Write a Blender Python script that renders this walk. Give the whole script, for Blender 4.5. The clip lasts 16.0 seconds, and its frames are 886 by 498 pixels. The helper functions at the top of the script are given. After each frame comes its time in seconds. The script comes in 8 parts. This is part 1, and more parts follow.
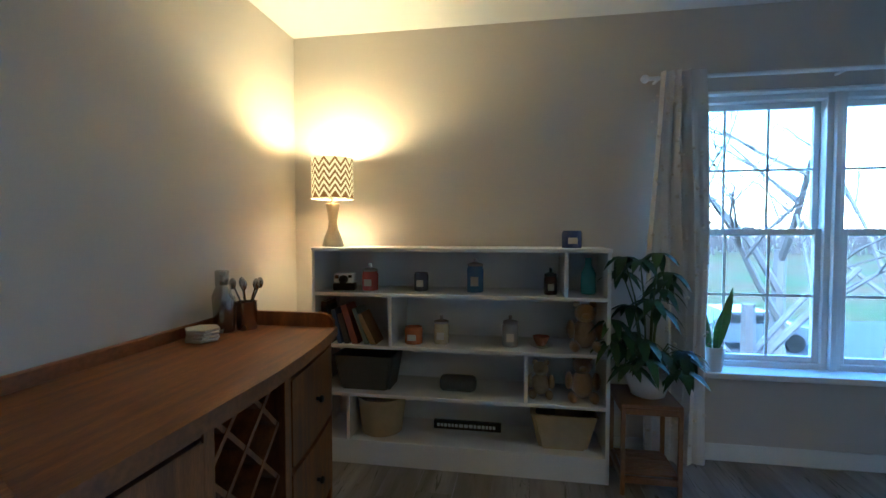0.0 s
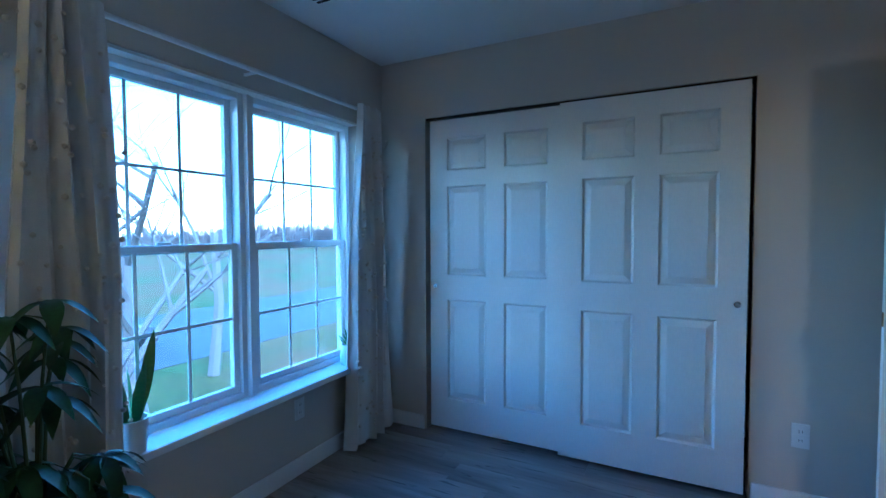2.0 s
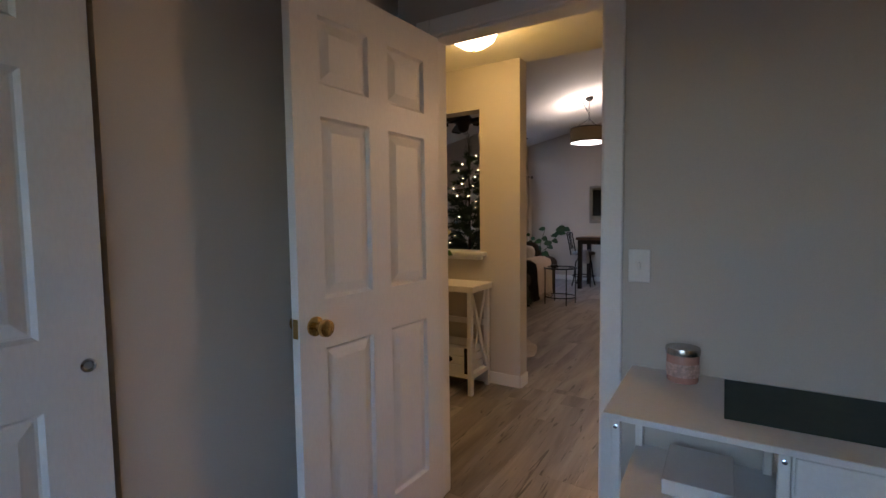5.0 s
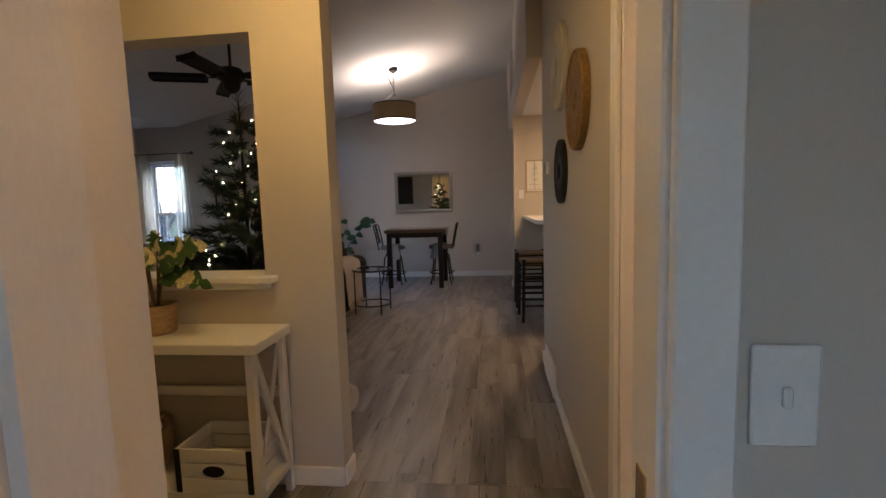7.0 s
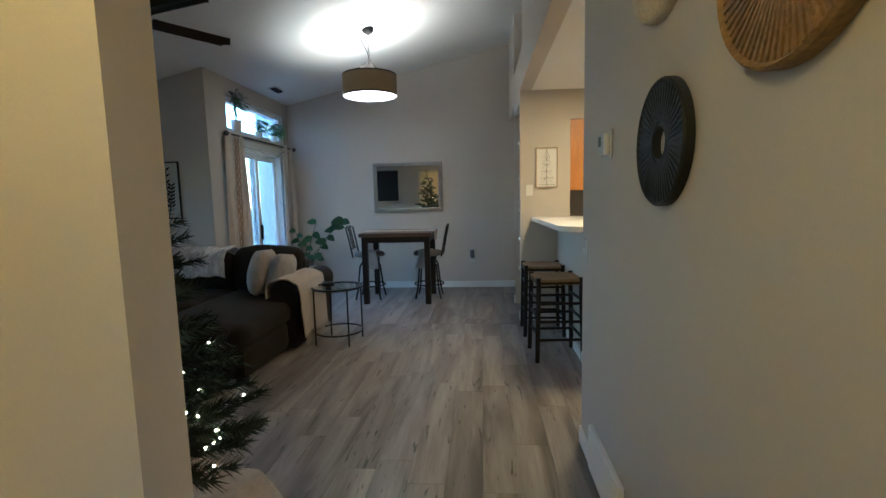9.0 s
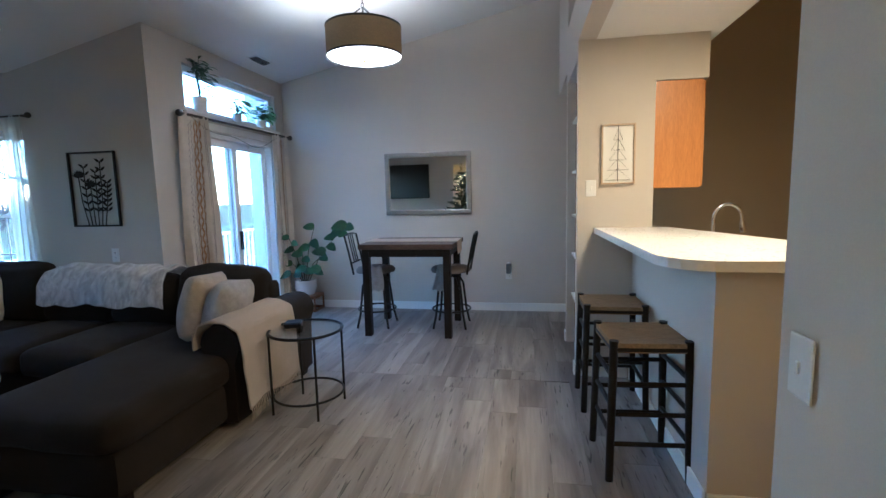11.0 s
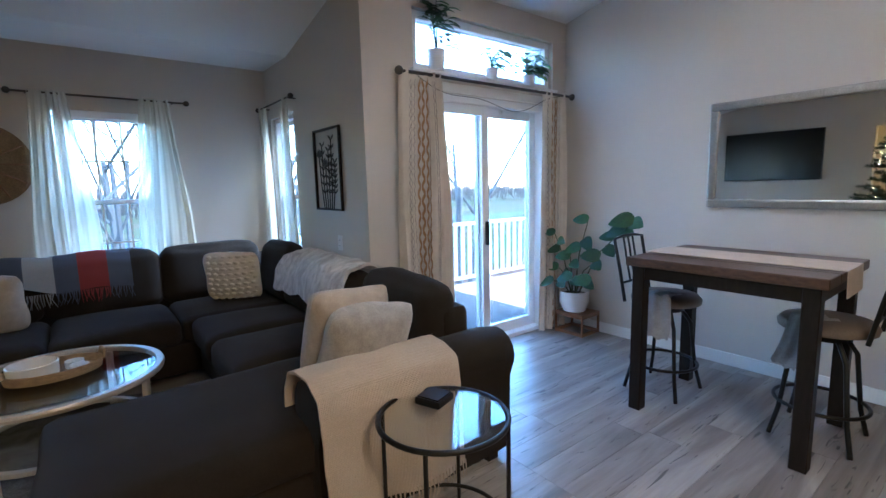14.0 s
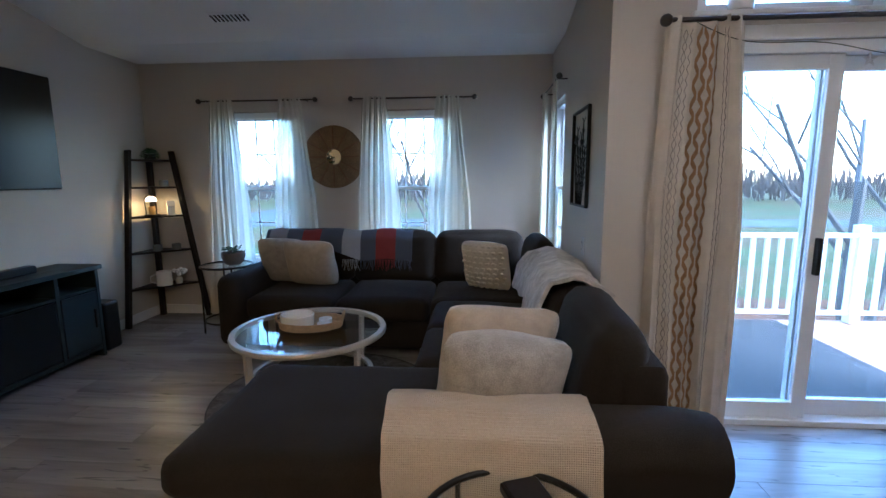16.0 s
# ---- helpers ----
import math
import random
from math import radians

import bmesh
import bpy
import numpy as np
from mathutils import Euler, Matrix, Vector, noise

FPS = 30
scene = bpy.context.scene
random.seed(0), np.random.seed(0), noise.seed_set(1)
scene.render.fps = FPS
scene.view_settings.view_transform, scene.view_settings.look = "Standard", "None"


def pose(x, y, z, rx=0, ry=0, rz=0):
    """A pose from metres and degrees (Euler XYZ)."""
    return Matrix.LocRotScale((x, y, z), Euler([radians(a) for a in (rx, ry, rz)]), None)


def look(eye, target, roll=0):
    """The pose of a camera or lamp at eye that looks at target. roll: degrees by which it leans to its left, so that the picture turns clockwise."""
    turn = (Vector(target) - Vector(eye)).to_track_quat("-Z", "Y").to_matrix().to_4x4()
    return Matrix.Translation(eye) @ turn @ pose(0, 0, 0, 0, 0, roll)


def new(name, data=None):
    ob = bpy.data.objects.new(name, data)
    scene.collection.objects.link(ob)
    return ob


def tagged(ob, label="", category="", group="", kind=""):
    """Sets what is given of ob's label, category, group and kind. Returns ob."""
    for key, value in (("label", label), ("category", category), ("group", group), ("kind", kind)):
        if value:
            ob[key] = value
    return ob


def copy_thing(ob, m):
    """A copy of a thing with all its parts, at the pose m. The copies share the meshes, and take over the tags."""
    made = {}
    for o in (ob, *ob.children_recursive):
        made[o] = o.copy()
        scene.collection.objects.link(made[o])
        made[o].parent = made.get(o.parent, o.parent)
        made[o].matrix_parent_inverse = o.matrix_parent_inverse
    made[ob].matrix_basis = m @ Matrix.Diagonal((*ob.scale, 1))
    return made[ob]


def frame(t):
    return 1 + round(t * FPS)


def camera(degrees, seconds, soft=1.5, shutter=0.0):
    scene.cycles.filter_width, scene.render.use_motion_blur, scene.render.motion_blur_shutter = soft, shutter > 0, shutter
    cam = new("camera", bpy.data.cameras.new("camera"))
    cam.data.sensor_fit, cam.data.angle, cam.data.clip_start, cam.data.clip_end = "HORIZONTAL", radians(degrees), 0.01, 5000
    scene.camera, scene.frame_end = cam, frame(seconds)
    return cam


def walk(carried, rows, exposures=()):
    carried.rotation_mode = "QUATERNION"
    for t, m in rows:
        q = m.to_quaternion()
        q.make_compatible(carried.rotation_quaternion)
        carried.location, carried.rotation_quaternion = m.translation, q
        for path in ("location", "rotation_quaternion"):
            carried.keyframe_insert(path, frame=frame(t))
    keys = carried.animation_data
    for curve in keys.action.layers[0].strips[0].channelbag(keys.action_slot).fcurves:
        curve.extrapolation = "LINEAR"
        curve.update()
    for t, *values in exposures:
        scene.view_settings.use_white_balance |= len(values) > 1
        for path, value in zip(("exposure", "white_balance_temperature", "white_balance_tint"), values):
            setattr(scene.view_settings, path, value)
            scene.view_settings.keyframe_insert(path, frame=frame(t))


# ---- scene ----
cam = camera(87.5, 16.0)
PATH = [
    (0, (0.115, 0.001, 1.25), (-0.219, 1.972, 1.175), 0.0),
    (0.5, (0.099, 0.206, 1.256), (0.205, 2.202, 1.189), -0.3),
    (1, (0.111, 0.34, 1.279), (0.9, 2.176, 1.204), -0.2),
    (1.5, (0.192, 0.577, 1.287), (1.556, 2.038, 1.228), -0.6),
    (2, (0.166, 0.878, 1.324), (1.943, 1.793, 1.243), -0.2),
    (2.5, (0.289, 1.043, 1.315), (2.256, 1.396, 1.236), -0.4),
    (3, (0.489, 1.139, 1.293), (2.482, 0.98, 1.217), -0.3),
    (3.5, (0.755, 1.318, 1.286), (2.62, 0.604, 1.207), -0.2),
    (4, (1.016, 1.275, 1.281), (2.674, 0.16, 1.19), -0.5),
    (4.5, (1.29, 1.209, 1.282), (2.667, -0.238, 1.177), -0.7),
    (5, (1.548, 1.096, 1.286), (2.589, -0.607, 1.155), -0.7),
    (5.2, (1.622, 0.991, 1.284), (2.525, -0.788, 1.144), -0.9),
    (7.5, (2.192, -0.385, 1.345), (2.373, -2.367, 1.141), -1.6),
    (8, (2.23, -0.68, 1.342), (2.401, -2.662, 1.133), -1.4),
    (8.5, (2.224, -1.03, 1.347), (2.397, -3.011, 1.134), -1.5),
    (9, (2.243, -1.405, 1.347), (2.416, -3.386, 1.13), -1.4),
    (11.3, (2.204, -3.093, 1.393), (2.608, -5.037, 1.154), -1.3),
    (11.5, (2.238, -3.207, 1.389), (2.683, -5.141, 1.145), -1.2),
    (12, (2.305, -3.491, 1.386), (2.961, -5.364, 1.138), -1.2),
    (12.5, (2.3, -3.795, 1.367), (3.222, -5.551, 1.114), -1.6),
    (13, (2.313, -4.076, 1.371), (3.481, -5.677, 1.104), -1.4),
    (13.5, (2.371, -4.383, 1.374), (3.727, -5.827, 1.099), -1.3),
    (14, (2.382, -4.701, 1.362), (3.945, -5.92, 1.091), -1.4),
    (14.5, (2.439, -4.948, 1.331), (4.189, -5.878, 1.066), -0.9),
    (15, (2.547, -5.154, 1.353), (4.444, -5.724, 1.076), -0.8),
    (15.5, (2.594, -5.423, 1.343), (4.568, -5.593, 1.07), -0.6),
    (16, (2.625, -5.568, 1.376), (4.597, -5.418, 1.078), -0.3),
]
EXPOSURES = [(0, 4.72, 4450, 0), (1.5, 4.5, 3900, -2), (3, 4.2, 4450, 5), (3.5, 4.2, 5050, 11), (4, 4.0, 5400, 15), (5, 3.8, 5850, 18), (7.5, 4.0, 5800, 13), (9, 4.4, 4700, -5), (11.5, 5.0, 4450, 4), (13, 5.18, 4650, 7), (14.5, 5.05, 4750, 3), (16, 4.82, 4900, 6)]
walk(cam, [(t, look(eye, target, roll)) for t, eye, target, roll in PATH], EXPOSURES)

# ---- world and light ----
world = bpy.data.worlds.new("world")
scene.world = world
world.use_nodes = True
wn = world.node_tree
sky = wn.nodes.new("ShaderNodeTexSky")
sky.sky_type = "NISHITA"
sky.sun_disc = False
sky.sun_elevation = radians(45)
sky.sun_rotation = radians(150)
sky.air_density, sky.dust_density, sky.ozone_density = 1.4, 0.2, 5.0
wn.links.new(sky.outputs[0], wn.nodes["Background"].inputs[0])
wn.nodes["Background"].inputs[1].default_value = 0.15


def lamp(name, kind, m, energy, color, size=0.1):
    data = bpy.data.lights.new(name, kind)
    data.energy, data.color = energy, color
    if kind == "SUN":
        data.angle = radians(size)
    elif kind == "AREA":
        data.shape, data.size = "DISK", size
    else:
        data.shadow_soft_size = size
    ob = new(name, data)
    ob.matrix_world = m
    return ob


lamp("sun", "SUN", pose(0, 0, 30, 52, 0, -30), 0.9, (1.0, 0.96, 0.9), 50)
WARM = (1.0, 0.67, 0.26)


# ---- materials ----
def mat(name, color, rough=0.6, metal=0.0, vary=0.08, scale=6.0, fine=120.0, bump=0.08, second=None, stretch=(1, 1, 1), per_object=0.0, coat=0.0,
        sheen=0.0, spec=0.5, rough_vary=0.1, distort=0.0, transmission=0.0, per_island=0.0, weave=0.0):
    """A surface with colour that varies at two scales, fine relief and uneven gloss."""
    m = bpy.data.materials.new(name)
    m.use_nodes = True
    t = m.node_tree
    n, link = t.nodes, t.links.new
    b = n["Principled BSDF"]
    tex = n.new("ShaderNodeTexCoord")
    mp = n.new("ShaderNodeMapping")
    mp.inputs["Scale"].default_value = stretch
    link(tex.outputs["Object"], mp.inputs[0])
    where = mp.outputs[0]
    info = n.new("ShaderNodeObjectInfo")
    if per_object:
        add = n.new("ShaderNodeVectorMath")
        comb = n.new("ShaderNodeVectorMath")
        comb.operation = "SCALE"
        comb.inputs[0].default_value = (37.0, 91.0, 53.0)
        link(info.outputs["Random"], comb.inputs["Scale"])
        link(where, add.inputs[0])
        link(comb.outputs[0], add.inputs[1])
        where = add.outputs[0]
    big, small = n.new("ShaderNodeTexNoise"), n.new("ShaderNodeTexNoise")
    for nd, s, det in ((big, scale, 5.0), (small, fine, 3.0)):
        nd.inputs["Scale"].default_value, nd.inputs["Detail"].default_value = s, det
        nd.inputs["Distortion"].default_value = distort
        link(where, nd.inputs["Vector"])
    c2 = second or tuple(c * 0.72 for c in color)
    ramp = n.new("ShaderNodeValToRGB")
    ramp.color_ramp.elements[0].position, ramp.color_ramp.elements[1].position = 0.34, 0.68
    ramp.color_ramp.elements[0].color = (*c2, 1)
    ramp.color_ramp.elements[1].color = (*color, 1)
    link(big.outputs[0], ramp.inputs[0])
    mix = n.new("ShaderNodeMix")
    mix.data_type = "RGBA"
    mix.inputs["Factor"].default_value = min(1.0, vary * 4)
    mix.inputs["A"].default_value = (*color, 1)
    link(ramp.outputs[0], mix.inputs["B"])
    hsv = n.new("ShaderNodeHueSaturation")
    link(mix.outputs["Result"], hsv.inputs["Color"])
    mr = n.new("ShaderNodeMapRange")
    mr.inputs["From Min"].default_value, mr.inputs["From Max"].default_value = 0.3, 0.7
    mr.inputs["To Min"].default_value, mr.inputs["To Max"].default_value = 1 - vary, 1 + vary
    link(small.outputs[0], mr.inputs["Value"])
    val = mr.outputs[0]
    if per_object or per_island:
        pr = n.new("ShaderNodeMapRange")
        w = per_object or per_island
        pr.inputs["To Min"].default_value, pr.inputs["To Max"].default_value = 1 - w, 1 + w
        if per_object:
            link(info.outputs["Random"], pr.inputs["Value"])
        else:
            geo = n.new("ShaderNodeNewGeometry")
            link(geo.outputs["Random Per Island"], pr.inputs["Value"])
        mul = n.new("ShaderNodeMath")
        mul.operation = "MULTIPLY"
        link(val, mul.inputs[0])
        link(pr.outputs[0], mul.inputs[1])
        val = mul.outputs[0]
    link(val, hsv.inputs["Value"])
    link(hsv.outputs[0], b.inputs["Base Color"])
    rr = n.new("ShaderNodeMapRange")
    rr.inputs["To Min"].default_value, rr.inputs["To Max"].default_value = max(0.02, rough - rough_vary), min(1, rough + rough_vary)
    link(big.outputs[0], rr.inputs["Value"])
    link(rr.outputs[0], b.inputs["Roughness"])
    b.inputs["Metallic"].default_value = metal
    b.inputs["Coat Weight"].default_value = coat
    b.inputs["Sheen Weight"].default_value = sheen
    b.inputs["Specular IOR Level"].default_value = spec
    b.inputs["Transmission Weight"].default_value = transmission
    if bump:
        bp = n.new("ShaderNodeBump")
        bp.inputs["Strength"].default_value, bp.inputs["Distance"].default_value = bump, 0.004
        height = small.outputs[0]
        if weave:
            total = None
            for way in ("X", "Y", "Z"):
                wv = n.new("ShaderNodeTexWave")
                wv.bands_direction = way
                wv.inputs["Scale"].default_value, wv.inputs["Distortion"].default_value = weave, 0.6
                link(tex.outputs["Object"], wv.inputs["Vector"])
                if total is None:
                    total = wv.outputs["Fac"]
                else:
                    ad = n.new("ShaderNodeMath")
                    link(total, ad.inputs[0])
                    link(wv.outputs["Fac"], ad.inputs[1])
                    total = ad.outputs[0]
            height = total
        link(height, bp.inputs["Height"])
        link(bp.outputs[0], b.inputs["Normal"])
    return m


def glow(name, color, strength):
    m = bpy.data.materials.new(name)
    m.use_nodes = True
    b = m.node_tree.nodes["Principled BSDF"]
    b.inputs["Base Color"].default_value = (*color, 1)
    b.inputs["Emission Color"].default_value = (*color, 1)
    b.inputs["Emission Strength"].default_value = strength
    return m


def glass(name, color=(1, 1, 1), rough=0.0, ior=1.45):
    m = bpy.data.materials.new(name)
    m.use_nodes = True
    b = m.node_tree.nodes["Principled BSDF"]
    b.inputs["Base Color"].default_value = (*color, 1)
    b.inputs["Roughness"].default_value = rough
    b.inputs["IOR"].default_value = ior
    b.inputs["Transmission Weight"].default_value = 1.0
    return m


def thin_glass(name, tint=(0.97, 0.985, 0.985)):
    """A flat pane: see-through, coloured by its tint, with a gloss that grows towards grazing."""
    m = bpy.data.materials.new(name)
    m.use_nodes = True
    t = m.node_tree
    t.nodes.remove(t.nodes["Principled BSDF"])
    out = t.nodes["Material Output"]
    tr, gl, mx, lw, pw, mr = (t.nodes.new(k) for k in ("ShaderNodeBsdfTransparent", "ShaderNodeBsdfGlossy", "ShaderNodeMixShader", "ShaderNodeLayerWeight", "ShaderNodeMath", "ShaderNodeMapRange"))
    tr.inputs[0].default_value = (*tint, 1)
    gl.inputs["Roughness"].default_value = 0.01
    lw.inputs["Blend"].default_value = 0.5
    pw.operation = "POWER"
    pw.inputs[1].default_value = 3.5
    mr.inputs["To Min"].default_value, mr.inputs["To Max"].default_value = 0.025, 0.55
    t.links.new(lw.outputs["Facing"], pw.inputs[0])
    t.links.new(pw.outputs[0], mr.inputs["Value"])
    t.links.new(mr.outputs[0], mx.inputs[0])
    t.links.new(tr.outputs[0], mx.inputs[1])
    t.links.new(gl.outputs[0], mx.inputs[2])
    t.links.new(mx.outputs[0], out.inputs[0])
    return m


def sheer(name, color, through_amount):
    """Thin cloth that lets light pass."""
    m = bpy.data.materials.new(name)
    m.use_nodes = True
    t = m.node_tree
    t.nodes.remove(t.nodes["Principled BSDF"])
    out = t.nodes["Material Output"]
    tr, tl, df, m1, m2 = (t.nodes.new(k) for k in ("ShaderNodeBsdfTransparent", "ShaderNodeBsdfTranslucent", "ShaderNodeBsdfDiffuse", "ShaderNodeMixShader", "ShaderNodeMixShader"))
    for nd in (tl, df):
        nd.inputs[0].default_value = (*color, 1)
    m1.inputs[0].default_value = 0.5
    m2.inputs[0].default_value = through_amount
    tx, nz = t.nodes.new("ShaderNodeTexCoord"), t.nodes.new("ShaderNodeTexNoise")
    nz.inputs["Scale"].default_value = 220.0
    bp = t.nodes.new("ShaderNodeBump")
    bp.inputs["Strength"].default_value = 0.15
    t.links.new(tx.outputs["Object"], nz.inputs["Vector"])
    t.links.new(nz.outputs[0], bp.inputs["Height"])
    t.links.new(bp.outputs[0], df.inputs["Normal"])
    t.links.new(tl.outputs[0], m1.inputs[1])
    t.links.new(df.outputs[0], m1.inputs[2])
    t.links.new(m1.outputs[0], m2.inputs[1])
    t.links.new(tr.outputs[0], m2.inputs[2])
    t.links.new(m2.outputs[0], out.inputs[0])
    return m


WALL = mat("wall_paint", (0.56, 0.51, 0.45), 0.75, vary=0.025, scale=1.2, fine=260, bump=0.06)
TANWALL = mat("tan_wall_paint", (0.40, 0.29, 0.15), 0.75, vary=0.03, scale=1.2, fine=260, bump=0.06)
CEIL = mat("ceiling_paint", (0.78, 0.77, 0.75), 0.85, vary=0.02, scale=1.5, fine=180, bump=0.1)
TRIM = mat("trim_paint", (0.8, 0.79, 0.77), 0.38, vary=0.02, scale=3, fine=90, bump=0.03)
DOORP = mat("door_paint", (0.78, 0.76, 0.73), 0.42, vary=0.025, scale=2.5, fine=150, bump=0.05, stretch=(1, 1, 0.3))
VINYL = mat("vinyl", (0.82, 0.83, 0.84), 0.35, vary=0.015, scale=3, fine=70, bump=0.02)


def plank_mat(name, island):
    """Grey wood-look board: broad light and dark streaks, fine grain and short dark checks along the board."""
    m = bpy.data.materials.new(name)
    m.use_nodes = True
    n, link = m.node_tree.nodes, m.node_tree.links.new
    b = n["Principled BSDF"]
    tex = n.new("ShaderNodeTexCoord")
    if island:
        rnd = n.new("ShaderNodeNewGeometry").outputs["Random Per Island"]
    else:
        rnd = n.new("ShaderNodeObjectInfo").outputs["Random"]
    off = n.new("ShaderNodeVectorMath")
    off.operation = "SCALE"
    off.inputs[0].default_value = (37.0, 91.0, 53.0)
    link(rnd, off.inputs["Scale"])
    add = n.new("ShaderNodeVectorMath")
    link(tex.outputs["Object"], add.inputs[0])
    link(off.outputs[0], add.inputs[1])

    def streak(sx_, sy_, detail, distort, lo, hi, a, b_):
        mp = n.new("ShaderNodeMapping")
        mp.inputs["Scale"].default_value = (sx_, sy_, 1)
        link(add.outputs[0], mp.inputs[0])
        nz_ = n.new("ShaderNodeTexNoise")
        nz_.inputs["Scale"].default_value = 1.0
        nz_.inputs["Detail"].default_value, nz_.inputs["Distortion"].default_value = detail, distort
        link(mp.outputs[0], nz_.inputs["Vector"])
        mr = n.new("ShaderNodeMapRange")
        mr.inputs["From Min"].default_value, mr.inputs["From Max"].default_value = lo, hi
        mr.inputs["To Min"].default_value, mr.inputs["To Max"].default_value = a, b_
        link(nz_.outputs[0], mr.inputs["Value"])
        return mr.outputs[0]

    broad = streak(6.0, 0.75, 5.0, 0.8, 0.33, 0.66, 0.0, 1.0)
    grain = streak(60.0, 3.0, 3.0, 0.3, 0.3, 0.7, 0.9, 1.08)
    checks = streak(34.0, 3.2, 2.0, 1.6, 0.635, 0.70, 1.0, 0.3)
    tone = n.new("ShaderNodeMapRange")
    tone.inputs["To Min"].default_value, tone.inputs["To Max"].default_value = 0.86, 1.12
    link(rnd, tone.inputs["Value"])
    val = tone.outputs[0]
    for other in (grain, checks):
        mul = n.new("ShaderNodeMath")
        mul.operation = "MULTIPLY"
        link(val, mul.inputs[0])
        link(other, mul.inputs[1])
        val = mul.outputs[0]
    mix = n.new("ShaderNodeMix")
    mix.data_type = "RGBA"
    mix.inputs["A"].default_value, mix.inputs["B"].default_value = (0.135, 0.115, 0.10, 1), (0.34, 0.305, 0.275, 1)
    link(broad, mix.inputs["Factor"])
    hsv = n.new("ShaderNodeHueSaturation")
    link(mix.outputs["Result"], hsv.inputs["Color"])
    link(val, hsv.inputs["Value"])
    link(hsv.outputs[0], b.inputs["Base Color"])
    b.inputs["Roughness"].default_value = 0.32
    bp = n.new("ShaderNodeBump")
    bp.inputs["Strength"].default_value, bp.inputs["Distance"].default_value = 0.12, 0.003
    link(val, bp.inputs["Height"])
    link(bp.outputs[0], b.inputs["Normal"])
    return m


PLANK = plank_mat("plank", False)
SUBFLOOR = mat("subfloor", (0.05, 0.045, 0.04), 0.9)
# Panes tinted far darker than real glass, to dim the bright outdoors behind them.
DIMPANE = thin_glass("pane", (0.61, 0.625, 0.64))
SOFTDIMPANE = thin_glass("bedroom_dim_pane", (0.70, 0.72, 0.74))
MIRROR = mat("mirror_silver", (0.9, 0.91, 0.92), 0.01, 1.0, vary=0.0, bump=0, rough_vary=0.0)
BLACK = mat("black_metal", (0.018, 0.017, 0.016), 0.42, 0.6, vary=0.1, scale=14, bump=0.03)
DARKWOOD = mat("dark_wood", (0.014, 0.0095, 0.0075), 0.5, spec=0.25, vary=0.2, scale=5, fine=60, stretch=(1, 1, 0.2), bump=0.06)
OAK = mat("honey_oak", (0.27, 0.098, 0.022), 0.5, vary=0.22, scale=4, fine=55, second=(0.12, 0.04, 0.010), stretch=(8, 0.8, 1), bump=0.06, coat=0.06, spec=0.3)
OAKV = mat("honey_oak_upright", (0.25, 0.09, 0.021), 0.5, vary=0.22, scale=4, fine=55, second=(0.11, 0.037, 0.010), stretch=(6, 6, 0.6), bump=0.06, coat=0.06, spec=0.3)
SOFA = mat("charcoal_upholstery", (0.025, 0.0192, 0.0155), 0.9, vary=0.3, scale=5, fine=300, bump=0.6, sheen=0.04, spec=0.15)
WHITEFAB = mat("cream_fabric", (0.66, 0.6, 0.52), 0.95, vary=0.08, scale=9, fine=300, bump=0.5, sheen=0.3)
LINEN = mat("curtain_linen", (0.72, 0.69, 0.66), 0.95, vary=0.06, scale=12, fine=350, bump=0.35, sheen=0.15)
CERAMIC = mat("white_ceramic", (0.78, 0.77, 0.75), 0.22, vary=0.02, bump=0.01)
CHROME = mat("chrome", (0.75, 0.75, 0.76), 0.1, 1.0, vary=0.02, bump=0, rough_vary=0.04)
BRASS = mat("brass", (0.6, 0.4, 0.14), 0.18, 1.0, vary=0.05, bump=0, rough_vary=0.06)
LEAF = mat("leaf", (0.030, 0.080, 0.024), 0.5, spec=0.3, vary=0.2, scale=20, fine=90, second=(0.02, 0.05, 0.02), bump=0.1, per_island=0.35)
SOIL = mat("soil", (0.03, 0.02, 0.014), 0.95, vary=0.3, scale=40, bump=0.6)
WICKER = mat("wicker", (0.42, 0.29, 0.16), 0.8, vary=0.25, scale=30, fine=160, bump=0.6, stretch=(1, 1, 3))


# ---- mesh helpers ----
def part(name, bm, material, parent=None, label="", smooth=False):
    me = bpy.data.meshes.new(name)
    bmesh.ops.recalc_face_normals(bm, faces=bm.faces)
    if smooth:
        for f in bm.faces:
            f.smooth = True
    bm.to_mesh(me)
    bm.free()
    if material:
        me.materials.append(material)
    ob = new(name, me)
    ob.parent = parent
    if label:
        ob["label"] = label
    if smooth:
        me.set_sharp_from_angle(angle=radians(smooth if smooth is not True else 50))
    return ob


def thing(name, label, category, m=None, group="", kind=""):
    e = new(name)
    e.empty_display_size = 0.1
    if m is not None:
        e.matrix_world = m
    return tagged(e, label, category, group, kind)


def box(bm, x0, x1, y0, y1, z0, z1, bevel=0.0, seg=2, m=None):
    r = bmesh.ops.create_cube(bm, size=1.0)
    vs = r["verts"]
    for v in vs:
        v.co = Vector((x0 + (v.co.x + 0.5) * (x1 - x0), y0 + (v.co.y + 0.5) * (y1 - y0), z0 + (v.co.z + 0.5) * (z1 - z0)))
        if m is not None:
            v.co = m @ v.co
    if bevel:
        es = list({e for v in vs for e in v.link_edges})
        bmesh.ops.bevel(bm, geom=es, offset=bevel, segments=seg, affect="EDGES", profile=0.5)
    return bm


def bx(x0, x1, y0, y1, z0, z1, bevel=0.0, seg=2, m=None):
    return box(bmesh.new(), x0, x1, y0, y1, z0, z1, bevel, seg, m)


